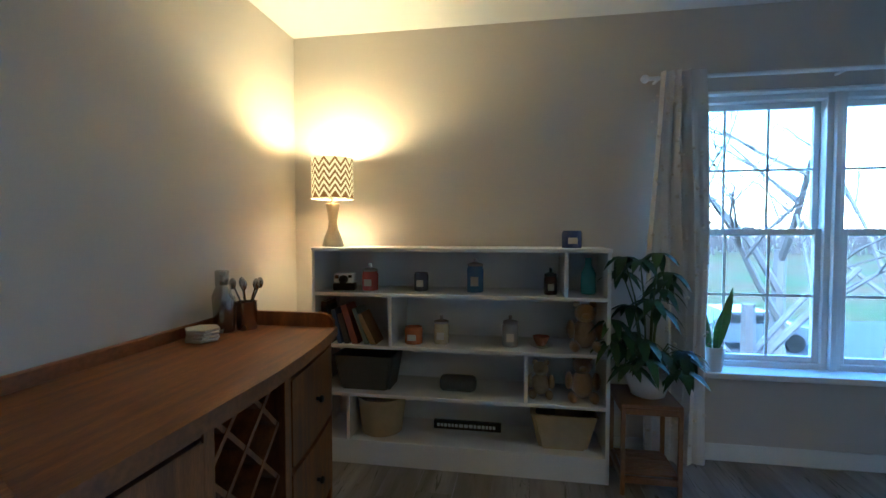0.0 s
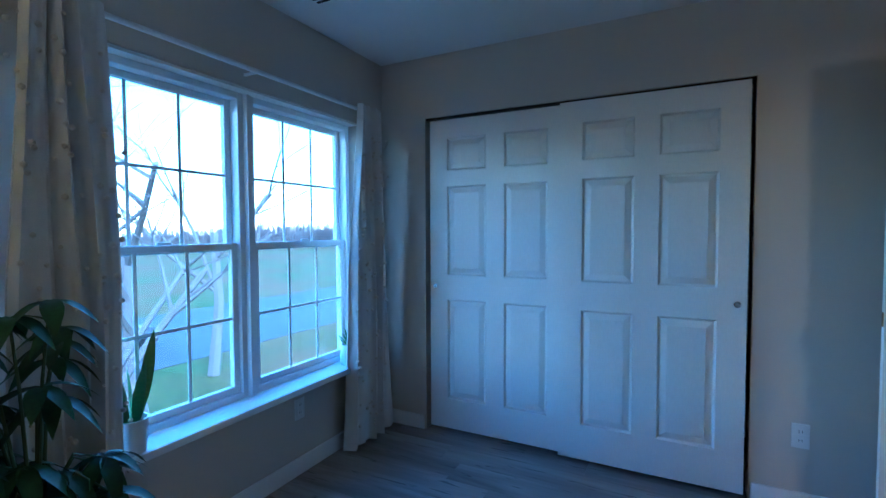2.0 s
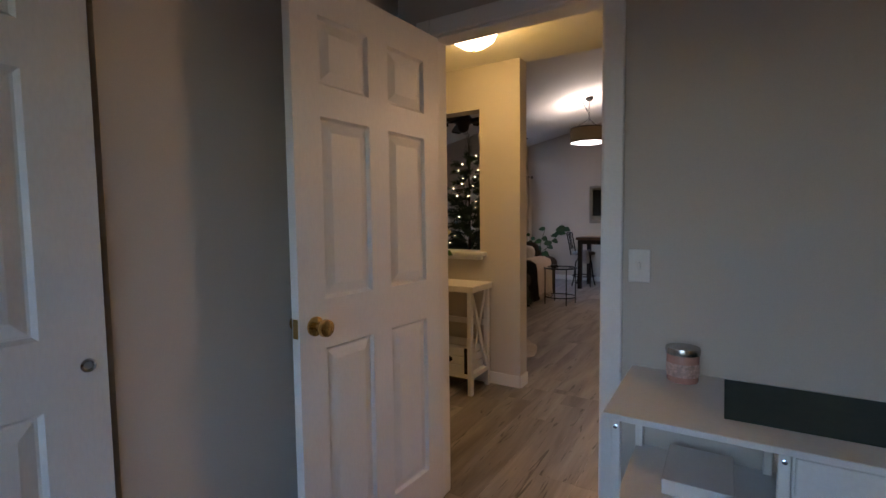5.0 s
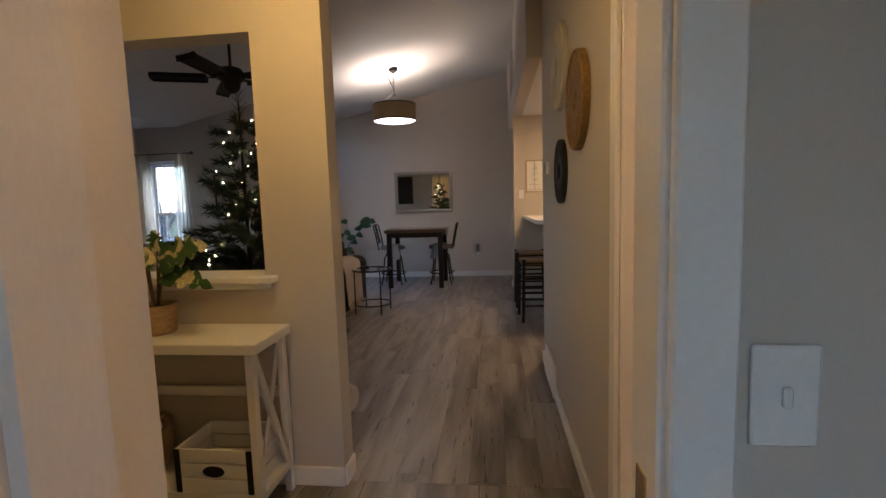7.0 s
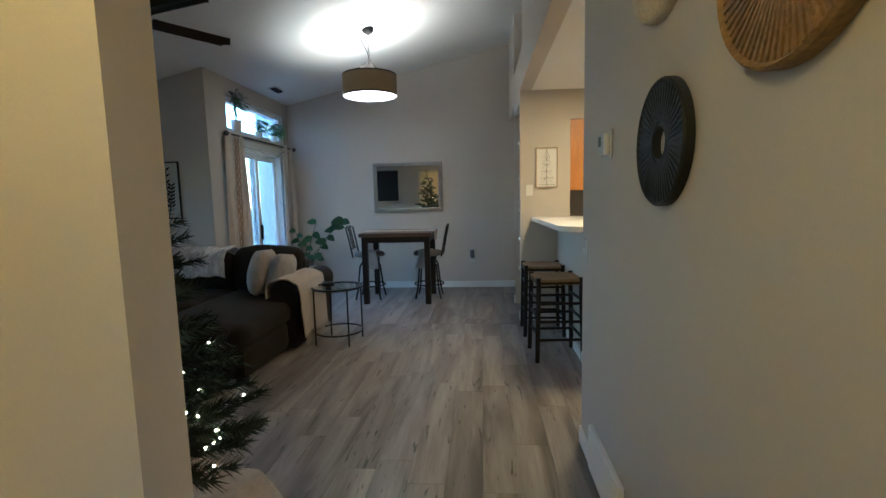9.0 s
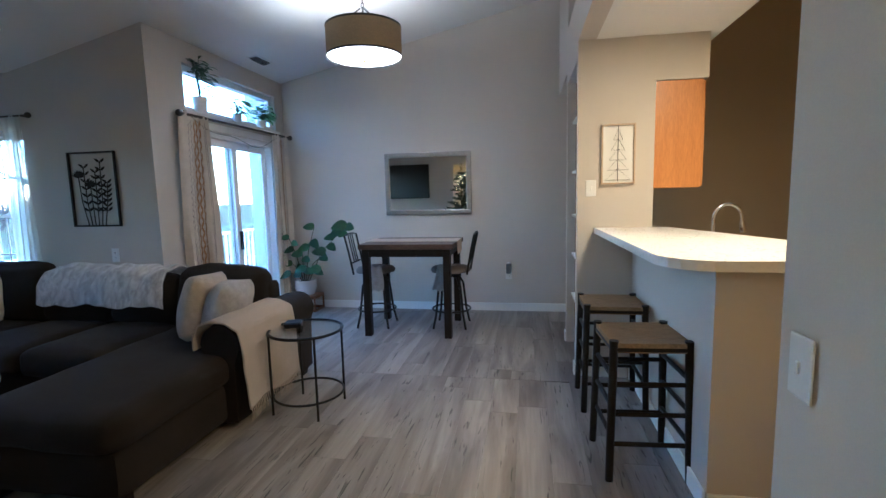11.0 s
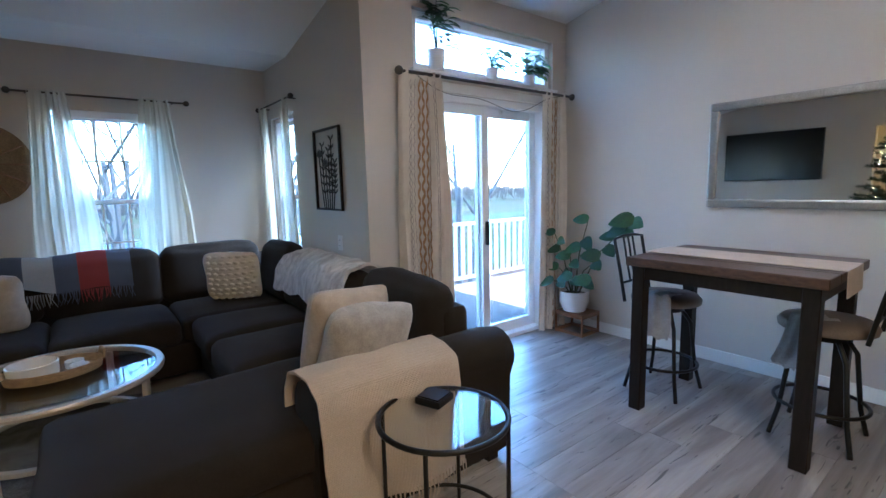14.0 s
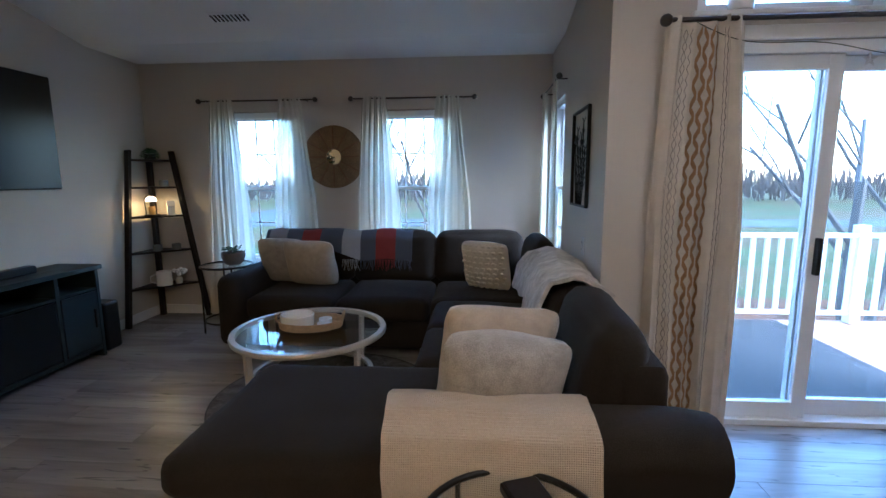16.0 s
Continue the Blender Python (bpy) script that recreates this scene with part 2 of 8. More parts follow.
def lathe(profile, n=28, m=None, bm=None, cap=True):
    """A turned solid from (radius, height) pairs, bottom to top."""
    bm = bm or bmesh.new()
    rings = []
    for r, z in profile:
        ring = []
        for i in range(n):
            a = 2 * math.pi * i / n
            co = Vector((r * math.cos(a), r * math.sin(a), z))
            ring.append(bm.verts.new(m @ co if m is not None else co))
        rings.append(ring)
    for a, b in zip(rings, rings[1:]):
        for i in range(n):
            bm.faces.new((a[i], a[(i + 1) % n], b[(i + 1) % n], b[i]))
    if cap:
        bm.faces.new(rings[0][::-1])
        bm.faces.new(rings[-1])
    return bm


def tube(points, radius, n=8, bm=None, closed=False, taper=None):
    """A round bar along points."""
    bm = bm or bmesh.new()
    pts = [Vector(p) for p in points]
    rings = []
    k = len(pts)
    for i, p in enumerate(pts):
        a = pts[(i - 1) % k] if closed or i else p
        b = pts[(i + 1) % k] if closed or i < k - 1 else p
        d = (b - a).normalized()
        u = d.orthogonal().normalized() if not rings else (prev_u - d * prev_u.dot(d)).normalized()
        prev_u = u
        w = d.cross(u)
        r = radius if taper is None else radius + (taper - radius) * i / max(1, k - 1)
        rings.append([bm.verts.new(p + r * (math.cos(2 * math.pi * j / n) * u + math.sin(2 * math.pi * j / n) * w)) for j in range(n)])
    pairs = list(zip(rings, rings[1:])) + ([(rings[-1], rings[0])] if closed else [])
    for a, b in pairs:
        for j in range(n):
            bm.faces.new((a[j], a[(j + 1) % n], b[(j + 1) % n], b[j]))
    if not closed:
        bm.faces.new(rings[0][::-1])
        bm.faces.new(rings[-1])
    return bm


def bar(a, b, w, d=None, bevel=0.003, bm=None):
    """A square bar from a to b, w by d."""
    a, b = Vector(a), Vector(b)
    d = d or w
    q = (b - a).to_track_quat("Z", "Y").to_matrix().to_4x4()
    bm2 = bm or bmesh.new()
    return box(bm2, -w / 2, w / 2, -d / 2, d / 2, 0, (b - a).length, bevel, 1, Matrix.Translation(a) @ q)


def slab(axis, a0, a1, u0, u1, z0, z1, holes=()):
    """A wall across axis, from a0 to a1 thick, with holes (u0, u1, z0, z1) cut through it."""
    us = sorted({u0, u1, *(min(max(h[k], u0), u1) for h in holes for k in (0, 1))})
    zs = sorted({z0, z1, *(min(max(h[k], z0), z1) for h in holes for k in (2, 3))})
    solid = {}
    for i in range(len(us) - 1):
        for j in range(len(zs) - 1):
            uc, zc = (us[i] + us[i + 1]) / 2, (zs[j] + zs[j + 1]) / 2
            solid[i, j] = not any(h[0] < uc < h[1] and h[2] < zc < h[3] for h in holes)
    bm = bmesh.new()
    cache = {}

    def v(a, u, z):
        key = (round(a, 5), round(u, 5), round(z, 5))
        if key not in cache:
            cache[key] = bm.verts.new((a, u, z) if axis == "x" else (u, a, z))
        return cache[key]

    for (i, j), s in solid.items():
        if not s:
            continue
        u, w, z, y = us[i], us[i + 1], zs[j], zs[j + 1]
        for a in (a0, a1):
            bm.faces.new((v(a, u, z), v(a, w, z), v(a, w, y), v(a, u, y)))
        for near, c in (((i - 1, j), ((u, z), (u, y))), ((i + 1, j), ((w, z), (w, y))), ((i, j - 1), ((u, z), (w, z))), ((i, j + 1), ((u, y), (w, y)))):
            if not solid.get(near, False):
                (p, q), (r, t) = c
                bm.faces.new((v(a0, p, q), v(a0, r, t), v(a1, r, t), v(a1, p, q)))
    return bm


def wall(name, label, axis, a0, a1, u0, u1, z0, z1, holes=(), material=None):
    return tagged(part(name, slab(axis, a0, a1, u0, u1, z0, z1, holes), material or WALL), label, "wall", kind="structure")


# ---- the large structure ----
wall("wall_bedroom_north", "greige painted bedroom wall with a double window", "y", 2.71, 2.87, -1.42, 3.6, -0.2, 2.6, [(0.93, 2.55, 0.49, 2.00)])
wall("wall_bedroom_west", "greige painted bedroom wall beside the sideboard", "x", -1.42, -1.28, -0.76, 2.71, -0.2, 2.6)
wall("wall_bedroom_south", "greige painted wall with the bedroom doorway", "y", -0.72, -0.62, -1.28, 4.75, -0.2, 2.6, [(1.912, 2.652, -0.2, 2.07)])
wall("wall_closet", "greige painted wall around the sliding closet", "x", 2.815, 2.92, -0.64, 2.71, -0.2, 2.6, [(0.57, 2.37, -0.2, 2.05)])
wall("wall_closet_back", "plain closet back wall", "x", 3.6, 3.7, -0.64, 2.87, -0.2, 2.6)
wall("wall_passthrough", "warm-lit hall wall with a pass-through opening", "y", -2.25, -2.12, 2.845, 7.27, -0.2, 3.8, [(3.175, 3.99, 0.995, 2.115)])
wall("wall_hall_end", "plain wall at the end of the hall", "x", 4.75, 4.85, -2.12, -0.64, -0.2, 2.6)
wall("wall_hall_west", "painted hall wall with round wall decorations", "x", 1.60, 1.72, -3.88, -0.72, -0.2, 3.9, [(-1.60, -0.85, -0.2, 2.04)])
wall("wall_living_east", "greige living room wall with two windows", "x", 7.12, 7.27, -6.40, -2.25, -0.2, 2.7, [(-5.30, -4.60, 0.55, 2.03), (-3.80, -3.10, 0.55, 2.03)])
wall("wall_living_south", "greige living room wall with a narrow window", "y", -6.40, -6.24, 5.32, 7.12, -0.2, 3.0, [(6.42, 7.0, 0.55, 2.03)])
wall("wall_slider", "greige wall with sliding patio door and transom", "x", 5.17, 5.32, -8.50, -6.24, -0.2, 3.1, [(-8.10, -6.62, -0.2, 2.05), (-8.17, -6.65, 2.19, 2.60)])
wall("wall_dining", "pale greige dining wall with the mirror", "y", -8.50, -8.355, 1.1, 5.17, -0.2, 3.9)
wall("wall_kitchen_south", "tan painted kitchen wall", "y", -8.50, -8.355, -1.2, 1.1, -0.2, 4.1, material=TANWALL)
wall("wall_kitchen_upper", "painted wall above the kitchen with a plant ledge", "x", 1.72, 1.84, -8.355, -3.88, 2.44, 3.9, [(-7.25, -6.1, 2.80, 3.9)])
wall("wall_kitchen_west", "plain kitchen wall", "x", -1.2, -1.1, -8.355, -3.76, -0.2, 4.1, material=TANWALL)
wall("wall_kitchen_north", "tan kitchen wall", "y", -3.88, -3.76, -1.2, 1.6, -0.2, 4.1, material=TANWALL)
wall("wall_pantry_front", "kitchen wall with a framed wire tree", "y", -6.50, -6.42, 1.32, 1.84, -0.2, 2.44)
wall("wall_pantry_end", "painted stub wall beside the pantry shelves", "y", -7.33, -7.24, 1.32, 1.84, -0.2, 2.44)
wall("wall_pantry_back", "pantry back wall", "x", 1.32, 1.37, -7.24, -6.50, -0.2, 2.44)
wall("wall_pantry_header", "painted header over the pantry recess", "x", 1.72, 1.84, -7.24, -6.50, 2.33, 2.44)
wall("wall_soffit", "painted soffit over the kitchen cabinets", "y", -7.3, -6.43, 0.98, 1.32, 2.14, 2.44)
wall("wall_bar", "half wall under the breakfast bar", "x", 1.0, 1.45, -6.42, -4.92, -0.2, 1.085)
wall("wall_bath_south", "bathroom wall behind the vanity mirror", "y", -2.32, -2.20, -0.6, 1.60, -0.2, 2.6)
wall("wall_bath_west", "plain bathroom wall", "x", -0.7, -0.6, -2.32, -0.72, -0.2, 2.6)


def ceiling(name, label, bm):
    return tagged(part(name, bm, CEIL), label, "ceiling", kind="structure")


ceiling("ceiling_bedroom", "white painted flat bedroom ceiling", bx(-1.42, 3.7, -0.70, 2.87, 2.44, 2.6))
ceiling("ceiling_hall", "white painted hall ceiling in lamp light", bx(-0.7, 4.85, -2.12, -0.70, 2.44, 2.58))
ceiling("ceiling_hall_south", "white painted hall ceiling", bx(1.72, 2.845, -2.25, -2.12, 2.44, 2.58))
ceiling("ceiling_bathroom", "white painted bathroom ceiling", bx(-0.7, 1.60, -2.32, -2.12, 2.44, 2.58))
ceiling("ceiling_kitchen", "white painted flat ceiling over the breakfast bar", bx(0.9, 1.72, -8.355, -3.88, 2.44, 2.5))
ceiling("ceiling_kitchen_high", "white painted high kitchen ceiling", bx(-1.2, -0.39, -8.4, -3.76, 3.9, 4.1))
RISE = 0.219
for name, label, xs, y0 in (("ceiling_great_room", "white vaulted ceiling sloping over the dining area", (-0.4, 5.25), -8.45),
                            ("ceiling_living_room", "white sloping ceiling with a flat strip at the windows", (5.25, 6.5, 7.2), -6.3)):
    bm = bmesh.new()
    rows = []
    for x in xs:
        z = 2.50 + max(0.0, 6.5 - x) * RISE
        rows.append([bm.verts.new(c) for c in ((x, y0, z), (x, -2.16, z), (x, -2.16, z + 0.12), (x, y0, z + 0.12))])
    for p, q in zip(rows, rows[1:]):
        for i in range(4):
            bm.faces.new((p[i], p[(i + 1) % 4], q[(i + 1) % 4], q[i]))
    bm.faces.new(rows[0])
    bm.faces.new(rows[-1])
    ceiling(name, label, bm)
wall("wall_great_room_north", "wall above the hall opening", "y", -2.25, -2.12, 1.72, 2.845, 2.58, 3.9)
tagged(part("floor", bx(-1.5, 7.27, -8.5, 2.92, -0.2, -0.012), SUBFLOOR), "dark underlay beneath grey wood-look planks", "floor", kind="structure")


def rbox(x0, x1, y0, y1, z0, z1, r=0.06, puff=0.0, n=8, rough=0.0, m=None, bm=None, seed=0.0, bulge=0.0):
    """A soft, rounded block: upholstery and stuffed things."""
    bm = bm or bmesh.new()
    c = Vector(((x0 + x1) / 2, (y0 + y1) / 2, (z0 + z1) / 2))
    half = Vector(((x1 - x0) / 2, (y1 - y0) / 2, (z1 - z0) / 2))
    r = min(r, *half)
    k = n + 1
    made = {}

    def grid_vert(i, j, l):
        if (i, j, l) not in made:
            made[i, j, l] = bm.verts.new((2 * i / k - 1, 2 * j / k - 1, 2 * l / k - 1))
        return made[i, j, l]

    for i in range(k):
        for j in range(k):
            for s in (0, k):
                quad = ((i, j), (i + 1, j), (i + 1, j + 1), (i, j + 1))
                bm.faces.new([grid_vert(a, b, s) for a, b in quad])
                bm.faces.new([grid_vert(a, s, b) for a, b in quad])
                bm.faces.new([grid_vert(s, a, b) for a, b in quad])
    vs = list(made.values())
    for v in vs:
        p = Vector(v.co)
        q = Vector([math.copysign(abs(p[i]) ** 0.75, p[i]) * half[i] for i in range(3)])
        inner = Vector([max(-(half[i] - r), min(half[i] - r, q[i])) for i in range(3)])
        d = q - inner
        if d.length > 1e-6 and r > 0:
            d = d.normalized() * min(r, d.length * 1.6)
        co = inner + d
        fx, fy, fz = 1 - p.x ** 2, 1 - p.y ** 2, 1 - p.z ** 2
        co.z += puff * fx * fy * (1 if p.z > 0 else 0.0)
        if bulge:
            co.x += bulge * math.copysign(abs(p.x) ** 4, p.x) * fy * fz
            co.y += bulge * math.copysign(abs(p.y) ** 4, p.y) * fx * fz
        if rough:
            co += rough * noise.noise_vector((co + c) * 4 + Vector((seed, seed, seed))) + 0.4 * rough * noise.noise_vector((co + c) * 11)
        co += c
        v.co = m @ co if m is not None else co
    return bm


def cushion(w, h, d, m, seed=0.0, rough=0.012, n=18):
    """A stuffed pillow standing in its own xz plane, base at z 0."""
    bm = bmesh.new()
    sides = []
    for s in (1, -1):
        grid = []
        for i in range(n + 1):
            row = []
            for j in range(n + 1):
                u, v = 2 * i / n - 1, 2 * j / n - 1
                pinch = (1 - 0.05 * (1 - u * u) * v * v) * (1 - 0.12 * abs(u) ** 5 * v * v)
                pinch2 = (1 - 0.05 * (1 - v * v) * u * u) * (1 - 0.12 * abs(v) ** 5 * u * u)
                t = max(0.0, (1 - abs(u) ** 2.4) * (1 - abs(v) ** 2.4)) ** 0.55
                co = Vector((u * w / 2 * pinch2, s * (0.008 + d / 2 * t), h / 2 + v * h / 2 * pinch))
                co += rough * noise.noise_vector(co * 6 + Vector((seed * 3.1, seed, 0)))
                if 0 < i < n and 0 < j < n or s == 1:
                    row.append(bm.verts.new(m @ co))
                else:
                    row.append(sides[0][i][j])
            grid.append(row)
        sides.append(grid)
        for i in range(n):
            for j in range(n):
                f = (grid[i][j], grid[i + 1][j], grid[i + 1][j + 1], grid[i][j + 1])
                bm.faces.new(f if s > 0 else f[::-1])
    return bm


def curtain(axis, at, u0, u1, z0, z1, folds=7, amp=0.03, flare=0.0, seed=1.0, thick=0.004, top_squeeze=0.75, nv=26):
    """A hanging cloth with folds, on a plane across axis; flare widens it towards the hem."""
    bm = bmesh.new()
    nu = folds * 10
    mid, half = (u0 + u1) / 2, (u1 - u0) / 2
    layers = []
    for off in (0, thick):
        grid = []
        for j in range(nv + 1):
            v = j / nv
            z = z1 + (z0 - z1) * v
            row = []
            for i in range(nu + 1):
                t = i / nu
                w = half * (top_squeeze + (1 - top_squeeze) * min(1, v * 2.2)) + flare * v * v
                ph = 2 * math.pi * folds * t + 0.7 * math.sin(3.1 * v + seed) + seed
                a = amp * (0.55 + 0.45 * math.sin(seed * 7 + t * 9.0)) * (0.7 + 0.5 * v)
                u = mid + (2 * t - 1) * w + 0.012 * math.sin(5 * v + 6 * t + seed)
                p = at + a * math.sin(ph) + 0.35 * a * math.sin(2.3 * ph + 3 * v) + off
                row.append(bm.verts.new((p, u, z) if axis == "x" else (u, p, z)))
            grid.append(row)
        layers.append(grid)
        for j in range(nv):
            for i in range(nu):
                bm.faces.new((grid[j][i], grid[j][i + 1], grid[j + 1][i + 1], grid[j + 1][i]))
    a, b = layers
    for j in range(nv):
        for i in (0, nu):
            bm.faces.new((a[j][i], a[j + 1][i], b[j + 1][i], b[j][i]))
    for i in range(nu):
        for j in (0, nv):
            bm.faces.new((a[j][i], a[j][i + 1], b[j][i + 1], b[j][i]))
    return bm


def leaf(bm, base, tip_dir, length, width, droop=0.3, up=Vector((0, 0, 1)), n=6, heart=False, fold=0.25):
    """One leaf blade with a folded midrib and a droop."""
    d = Vector(tip_dir).normalized()
    side = d.cross(up)
    side = side.normalized() if side.length > 1e-3 else Vector((1, 0, 0))
    nrm = side.cross(d)
    rows = []
    for i in range(n + 1):
        t = i / n
        w = width / 2 * (math.sin(math.pi * min(1, t * 0.92 + 0.08)) ** (0.6 if heart else 0.9))
        if heart:
            w *= 1.25 - 0.5 * t
        c = Vector(base) + d * length * t - Vector((0, 0, 1)) * droop * length * t * t
        rows.append([bm.verts.new(c + side * w + nrm * w * fold), bm.verts.new(c), bm.verts.new(c - side * w + nrm * w * fold)])
    for a, b in zip(rows, rows[1:]):
        for k in (0, 1):
            bm.faces.new((a[k], a[k + 1], b[k + 1], b[k]))
    return bm


def panel_door(parent, w, h, th, material, cols=2):
    """The leaf of a six-panel door in its own x (width) and z (height), y through its thickness; bottom hinge corner at the origin."""
    st, mid = 0.105 * w / 0.76, 0.10 * w / 0.76
    pw = (w - 2 * st - mid) / 2
    zs = [(0.20 * h / 2.03, 0.86 * h / 2.03), (1.02 * h / 2.03, 1.60 * h / 2.03), (1.70 * h / 2.03, 1.91 * h / 2.03)]
    holes = [(st + c * (pw + mid), st + c * (pw + mid) + pw, a, b) for c in (0, 1) for a, b in zs]
    body = part("door_leaf", slab("y", 0, th, 0, w, 0, h, holes), material, parent)
    for u0, u1, a, b in holes:
        bm = bmesh.new()
        for y, s in ((0.0, 1), (th, -1)):
            loops = []
            for k, (inset, depth) in enumerate(((0.0, 0.0), (0.009, 0.012), (0.015, 0.0125), (0.046, 0.0025))):
                loops.append([bm.verts.new((u, y + s * depth, z)) for u, z in ((u0 + inset, a + inset), (u1 - inset, a + inset), (u1 - inset, b - inset), (u0 + inset, b - inset))])
            for p, q in zip(loops, loops[1:]):
                for i in range(4):
                    bm.faces.new((p[i], p[(i + 1) % 4], q[(i + 1) % 4], q[i]))
            bm.faces.new(loops[-1])
        part("door_panel", bm, material, body)
    return body


def casing(name, label, axis, a0, a1, face_dir, u0, u1, z1, w=0.07, th=0.018):
    """Door trim: jambs that line the opening and flat casing on both wall faces."""
    e = thing(name, label, "door frame", kind="structure")

    def put(nm, p0, p1, q0, q1, r0, r1):
        part(nm, bx(p0, p1, q0, q1, r0, r1, 0.004, 1) if axis == "x" else bx(q0, q1, p0, p1, r0, r1, 0.004, 1), TRIM, e)

    j = 0.02
    put("jamb", a0, a1, u0, u0 + j, 0, z1)
    put("jamb", a0, a1, u1 - j, u1, 0, z1)
    put("head_jamb", a0, a1, u0 + j, u1 - j, z1 - j, z1)
    for p0, p1 in ((a0 - th, a0), (a1, a1 + th)):
        put("casing_side", p0, p1, u0 - w + 0.012, u0 + 0.012, 0, z1 + w - 0.012)
        put("casing_side", p0, p1, u1 - 0.012, u1 + w - 0.012, 0, z1 + w - 0.012)
        put("casing_head", p0, p1, u0 + 0.012, u1 - 0.012, z1 - 0.012, z1 + w - 0.012)
    return e


def sash_window(name, label, axis, a, u0, u1, z0, z1, cols=3, rows=2, out=1, glazing=DIMPANE):
    """A white double-hung window in the plane a; out: the sign of the outdoor side. Frame, two sashes, grids, panes."""
    e = thing(name, label, "window", kind="structure")

    def put(nm, p0, p1, q0, q1, r0, r1, mt=VINYL, parent=None, bev=0.003):
        p0, p1 = sorted((a + out * p0, a + out * p1))
        bm = bx(p0, p1, q0, q1, r0, r1, bev, 1) if axis == "x" else bx(q0, q1, p0, p1, r0, r1, bev, 1)
        return part(nm, bm, mt, parent or e)

    f = 0.032
    put("window_frame", -0.02, 0.07, u0, u0 + f, z0, z1)
    put("window_frame", -0.02, 0.07, u1 - f, u1, z0, z1)
    put("window_head", -0.02, 0.07, u0 + f, u1 - f, z1 - f, z1)
    put("window_bottom", -0.02, 0.07, u0 + f, u1 - f, z0, z0 + f)
    zm = (z0 + z1) / 2
    for lo, hi, d, nm in ((z0 + f, zm + 0.02, 0.0, "lower_sash"), (zm - 0.02, z1 - f, 0.034, "upper_sash")):
        s = put(nm, d, d + 0.03, u0 + f, u0 + f + 0.032, lo, hi)
        put("sash_stile", d, d + 0.03, u1 - f - 0.032, u1 - f, lo, hi, parent=s)
        put("sash_rail", d, d + 0.03, u0 + f + 0.032, u1 - f - 0.032, lo, lo + 0.032, parent=s)
        put("sash_rail", d, d + 0.03, u0 + f + 0.032, u1 - f - 0.032, hi - 0.032, hi, parent=s)
        g0, g1, h0, h1 = u0 + f + 0.032, u1 - f - 0.032, lo + 0.032, hi - 0.032
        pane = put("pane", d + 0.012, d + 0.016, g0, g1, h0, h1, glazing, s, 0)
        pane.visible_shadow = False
        for i in range(1, cols):
            u = g0 + (g1 - g0) * i / cols
            put("muntin", d + 0.007, d + 0.011, u - 0.007, u + 0.007, h0, h1, parent=s, bev=0)
        for i in range(1, rows):
            z = h0 + (h1 - h0) * i / rows
            put("muntin", d + 0.006, d + 0.0105, g0, g1, z - 0.007, z + 0.007, parent=s, bev=0)
    um = (u0 + u1) / 2
    put("sash_lock", -0.012, 0.0, um - 0.03, um + 0.03, zm + 0.02, zm + 0.032)
    return e


def outlet(name, m, label, holes=2, switch=False):
    """A wall plate in its own xz plane facing -y."""
    e = thing(name, label, "switch" if switch else "outlet", m)
    part("cover_plate", bx(-0.036, 0.036, -0.006, 0, -0.058, 0.058, 0.004, 2), CERAMIC, e)
    if switch:
        part("toggle", bx(-0.005, 0.005, -0.012, -0.005, -0.012, 0.012, 0.002, 1), CERAMIC, e)
    else:
        for z in (-0.021, 0.021):
            s = part("socket", bx(-0.014, 0.014, -0.008, -0.005, z - 0.015, z + 0.015, 0.003, 1), CERAMIC, e)
            for x in (-0.006, 0.006):
                part("slot", bx(x - 0.001, x + 0.001, -0.009, -0.0078, z - 0.005, z + 0.007), BLACK, s)
    return e


def baseboard(axis, a, side, u0, u1, h=0.095):
    """White base trim along a wall face a; side: the way that it stands off."""
    p0, p1 = sorted((a, a + side * 0.014))
    bm = bx(p0, p1, u0, u1, 0, h, 0.005, 2) if axis == "x" else bx(u0, u1, p0, p1, 0, h, 0.005, 2)
    return tagged(part("baseboard", bm, TRIM), "white painted baseboard along the wall", "baseboard", kind="structure")


def rod(name, label, a, b, r, material, finial=0.025, brackets=()):
    e = thing(name, label, "curtain rod")
    part("pole", tube([a, b], r, 10), material, e, smooth=True)
    a, b = Vector(a), Vector(b)
    d = (b - a).normalized()
    for p, s in ((a, -1), (b, 1)):
        q = p + d * s * finial * 0.8
        bm = bmesh.new()
        bmesh.ops.create_uvsphere(bm, u_segments=14, v_segments=10, radius=finial, matrix=Matrix.Translation(q))
        part("finial", bm, material, e, smooth=True)
    for p, w in brackets:
        part("bracket", tube([p, w], r * 0.7, 8), material, e)
    return e


for axis, a, side, u0, u1 in (("y", 2.71, -1, 0.62, 2.80), ("x", -1.28, 1, -0.64, 2.71), ("y", -0.62, 1, -1.26, 1.84), ("x", 2.815, -1, -0.62, 0.56), ("x", 2.815, -1, 2.38, 2.69),
                              ("y", -2.12, 1, 2.845, 4.75), ("x", 2.845, -1, -2.25, -2.12), ("y", -2.25, -1, 2.86, 7.12), ("x", 1.72, 1, -3.88, -1.68), ("y", -3.88, -1, 1.0, 1.72),
                              ("x", 7.12, -1, -6.22, -2.24), ("y", -6.24, 1, 5.17, 7.10), ("x", 5.17, -1, -6.61, -6.24), ("x", 5.17, -1, -8.34, -8.12), ("y", -8.355, 1, 0.5, 5.15),
                              ("x", 1.45, 1, -6.40, -4.93), ("y", -6.42, 1, 1.47, 1.84), ("x", 1.84, 1, -6.50, -6.42), ("x", 1.84, 1, -7.33, -7.24), ("y", -4.92, 1, 1.0, 1.45)):
    baseboard(axis, a, side, u0, u1)

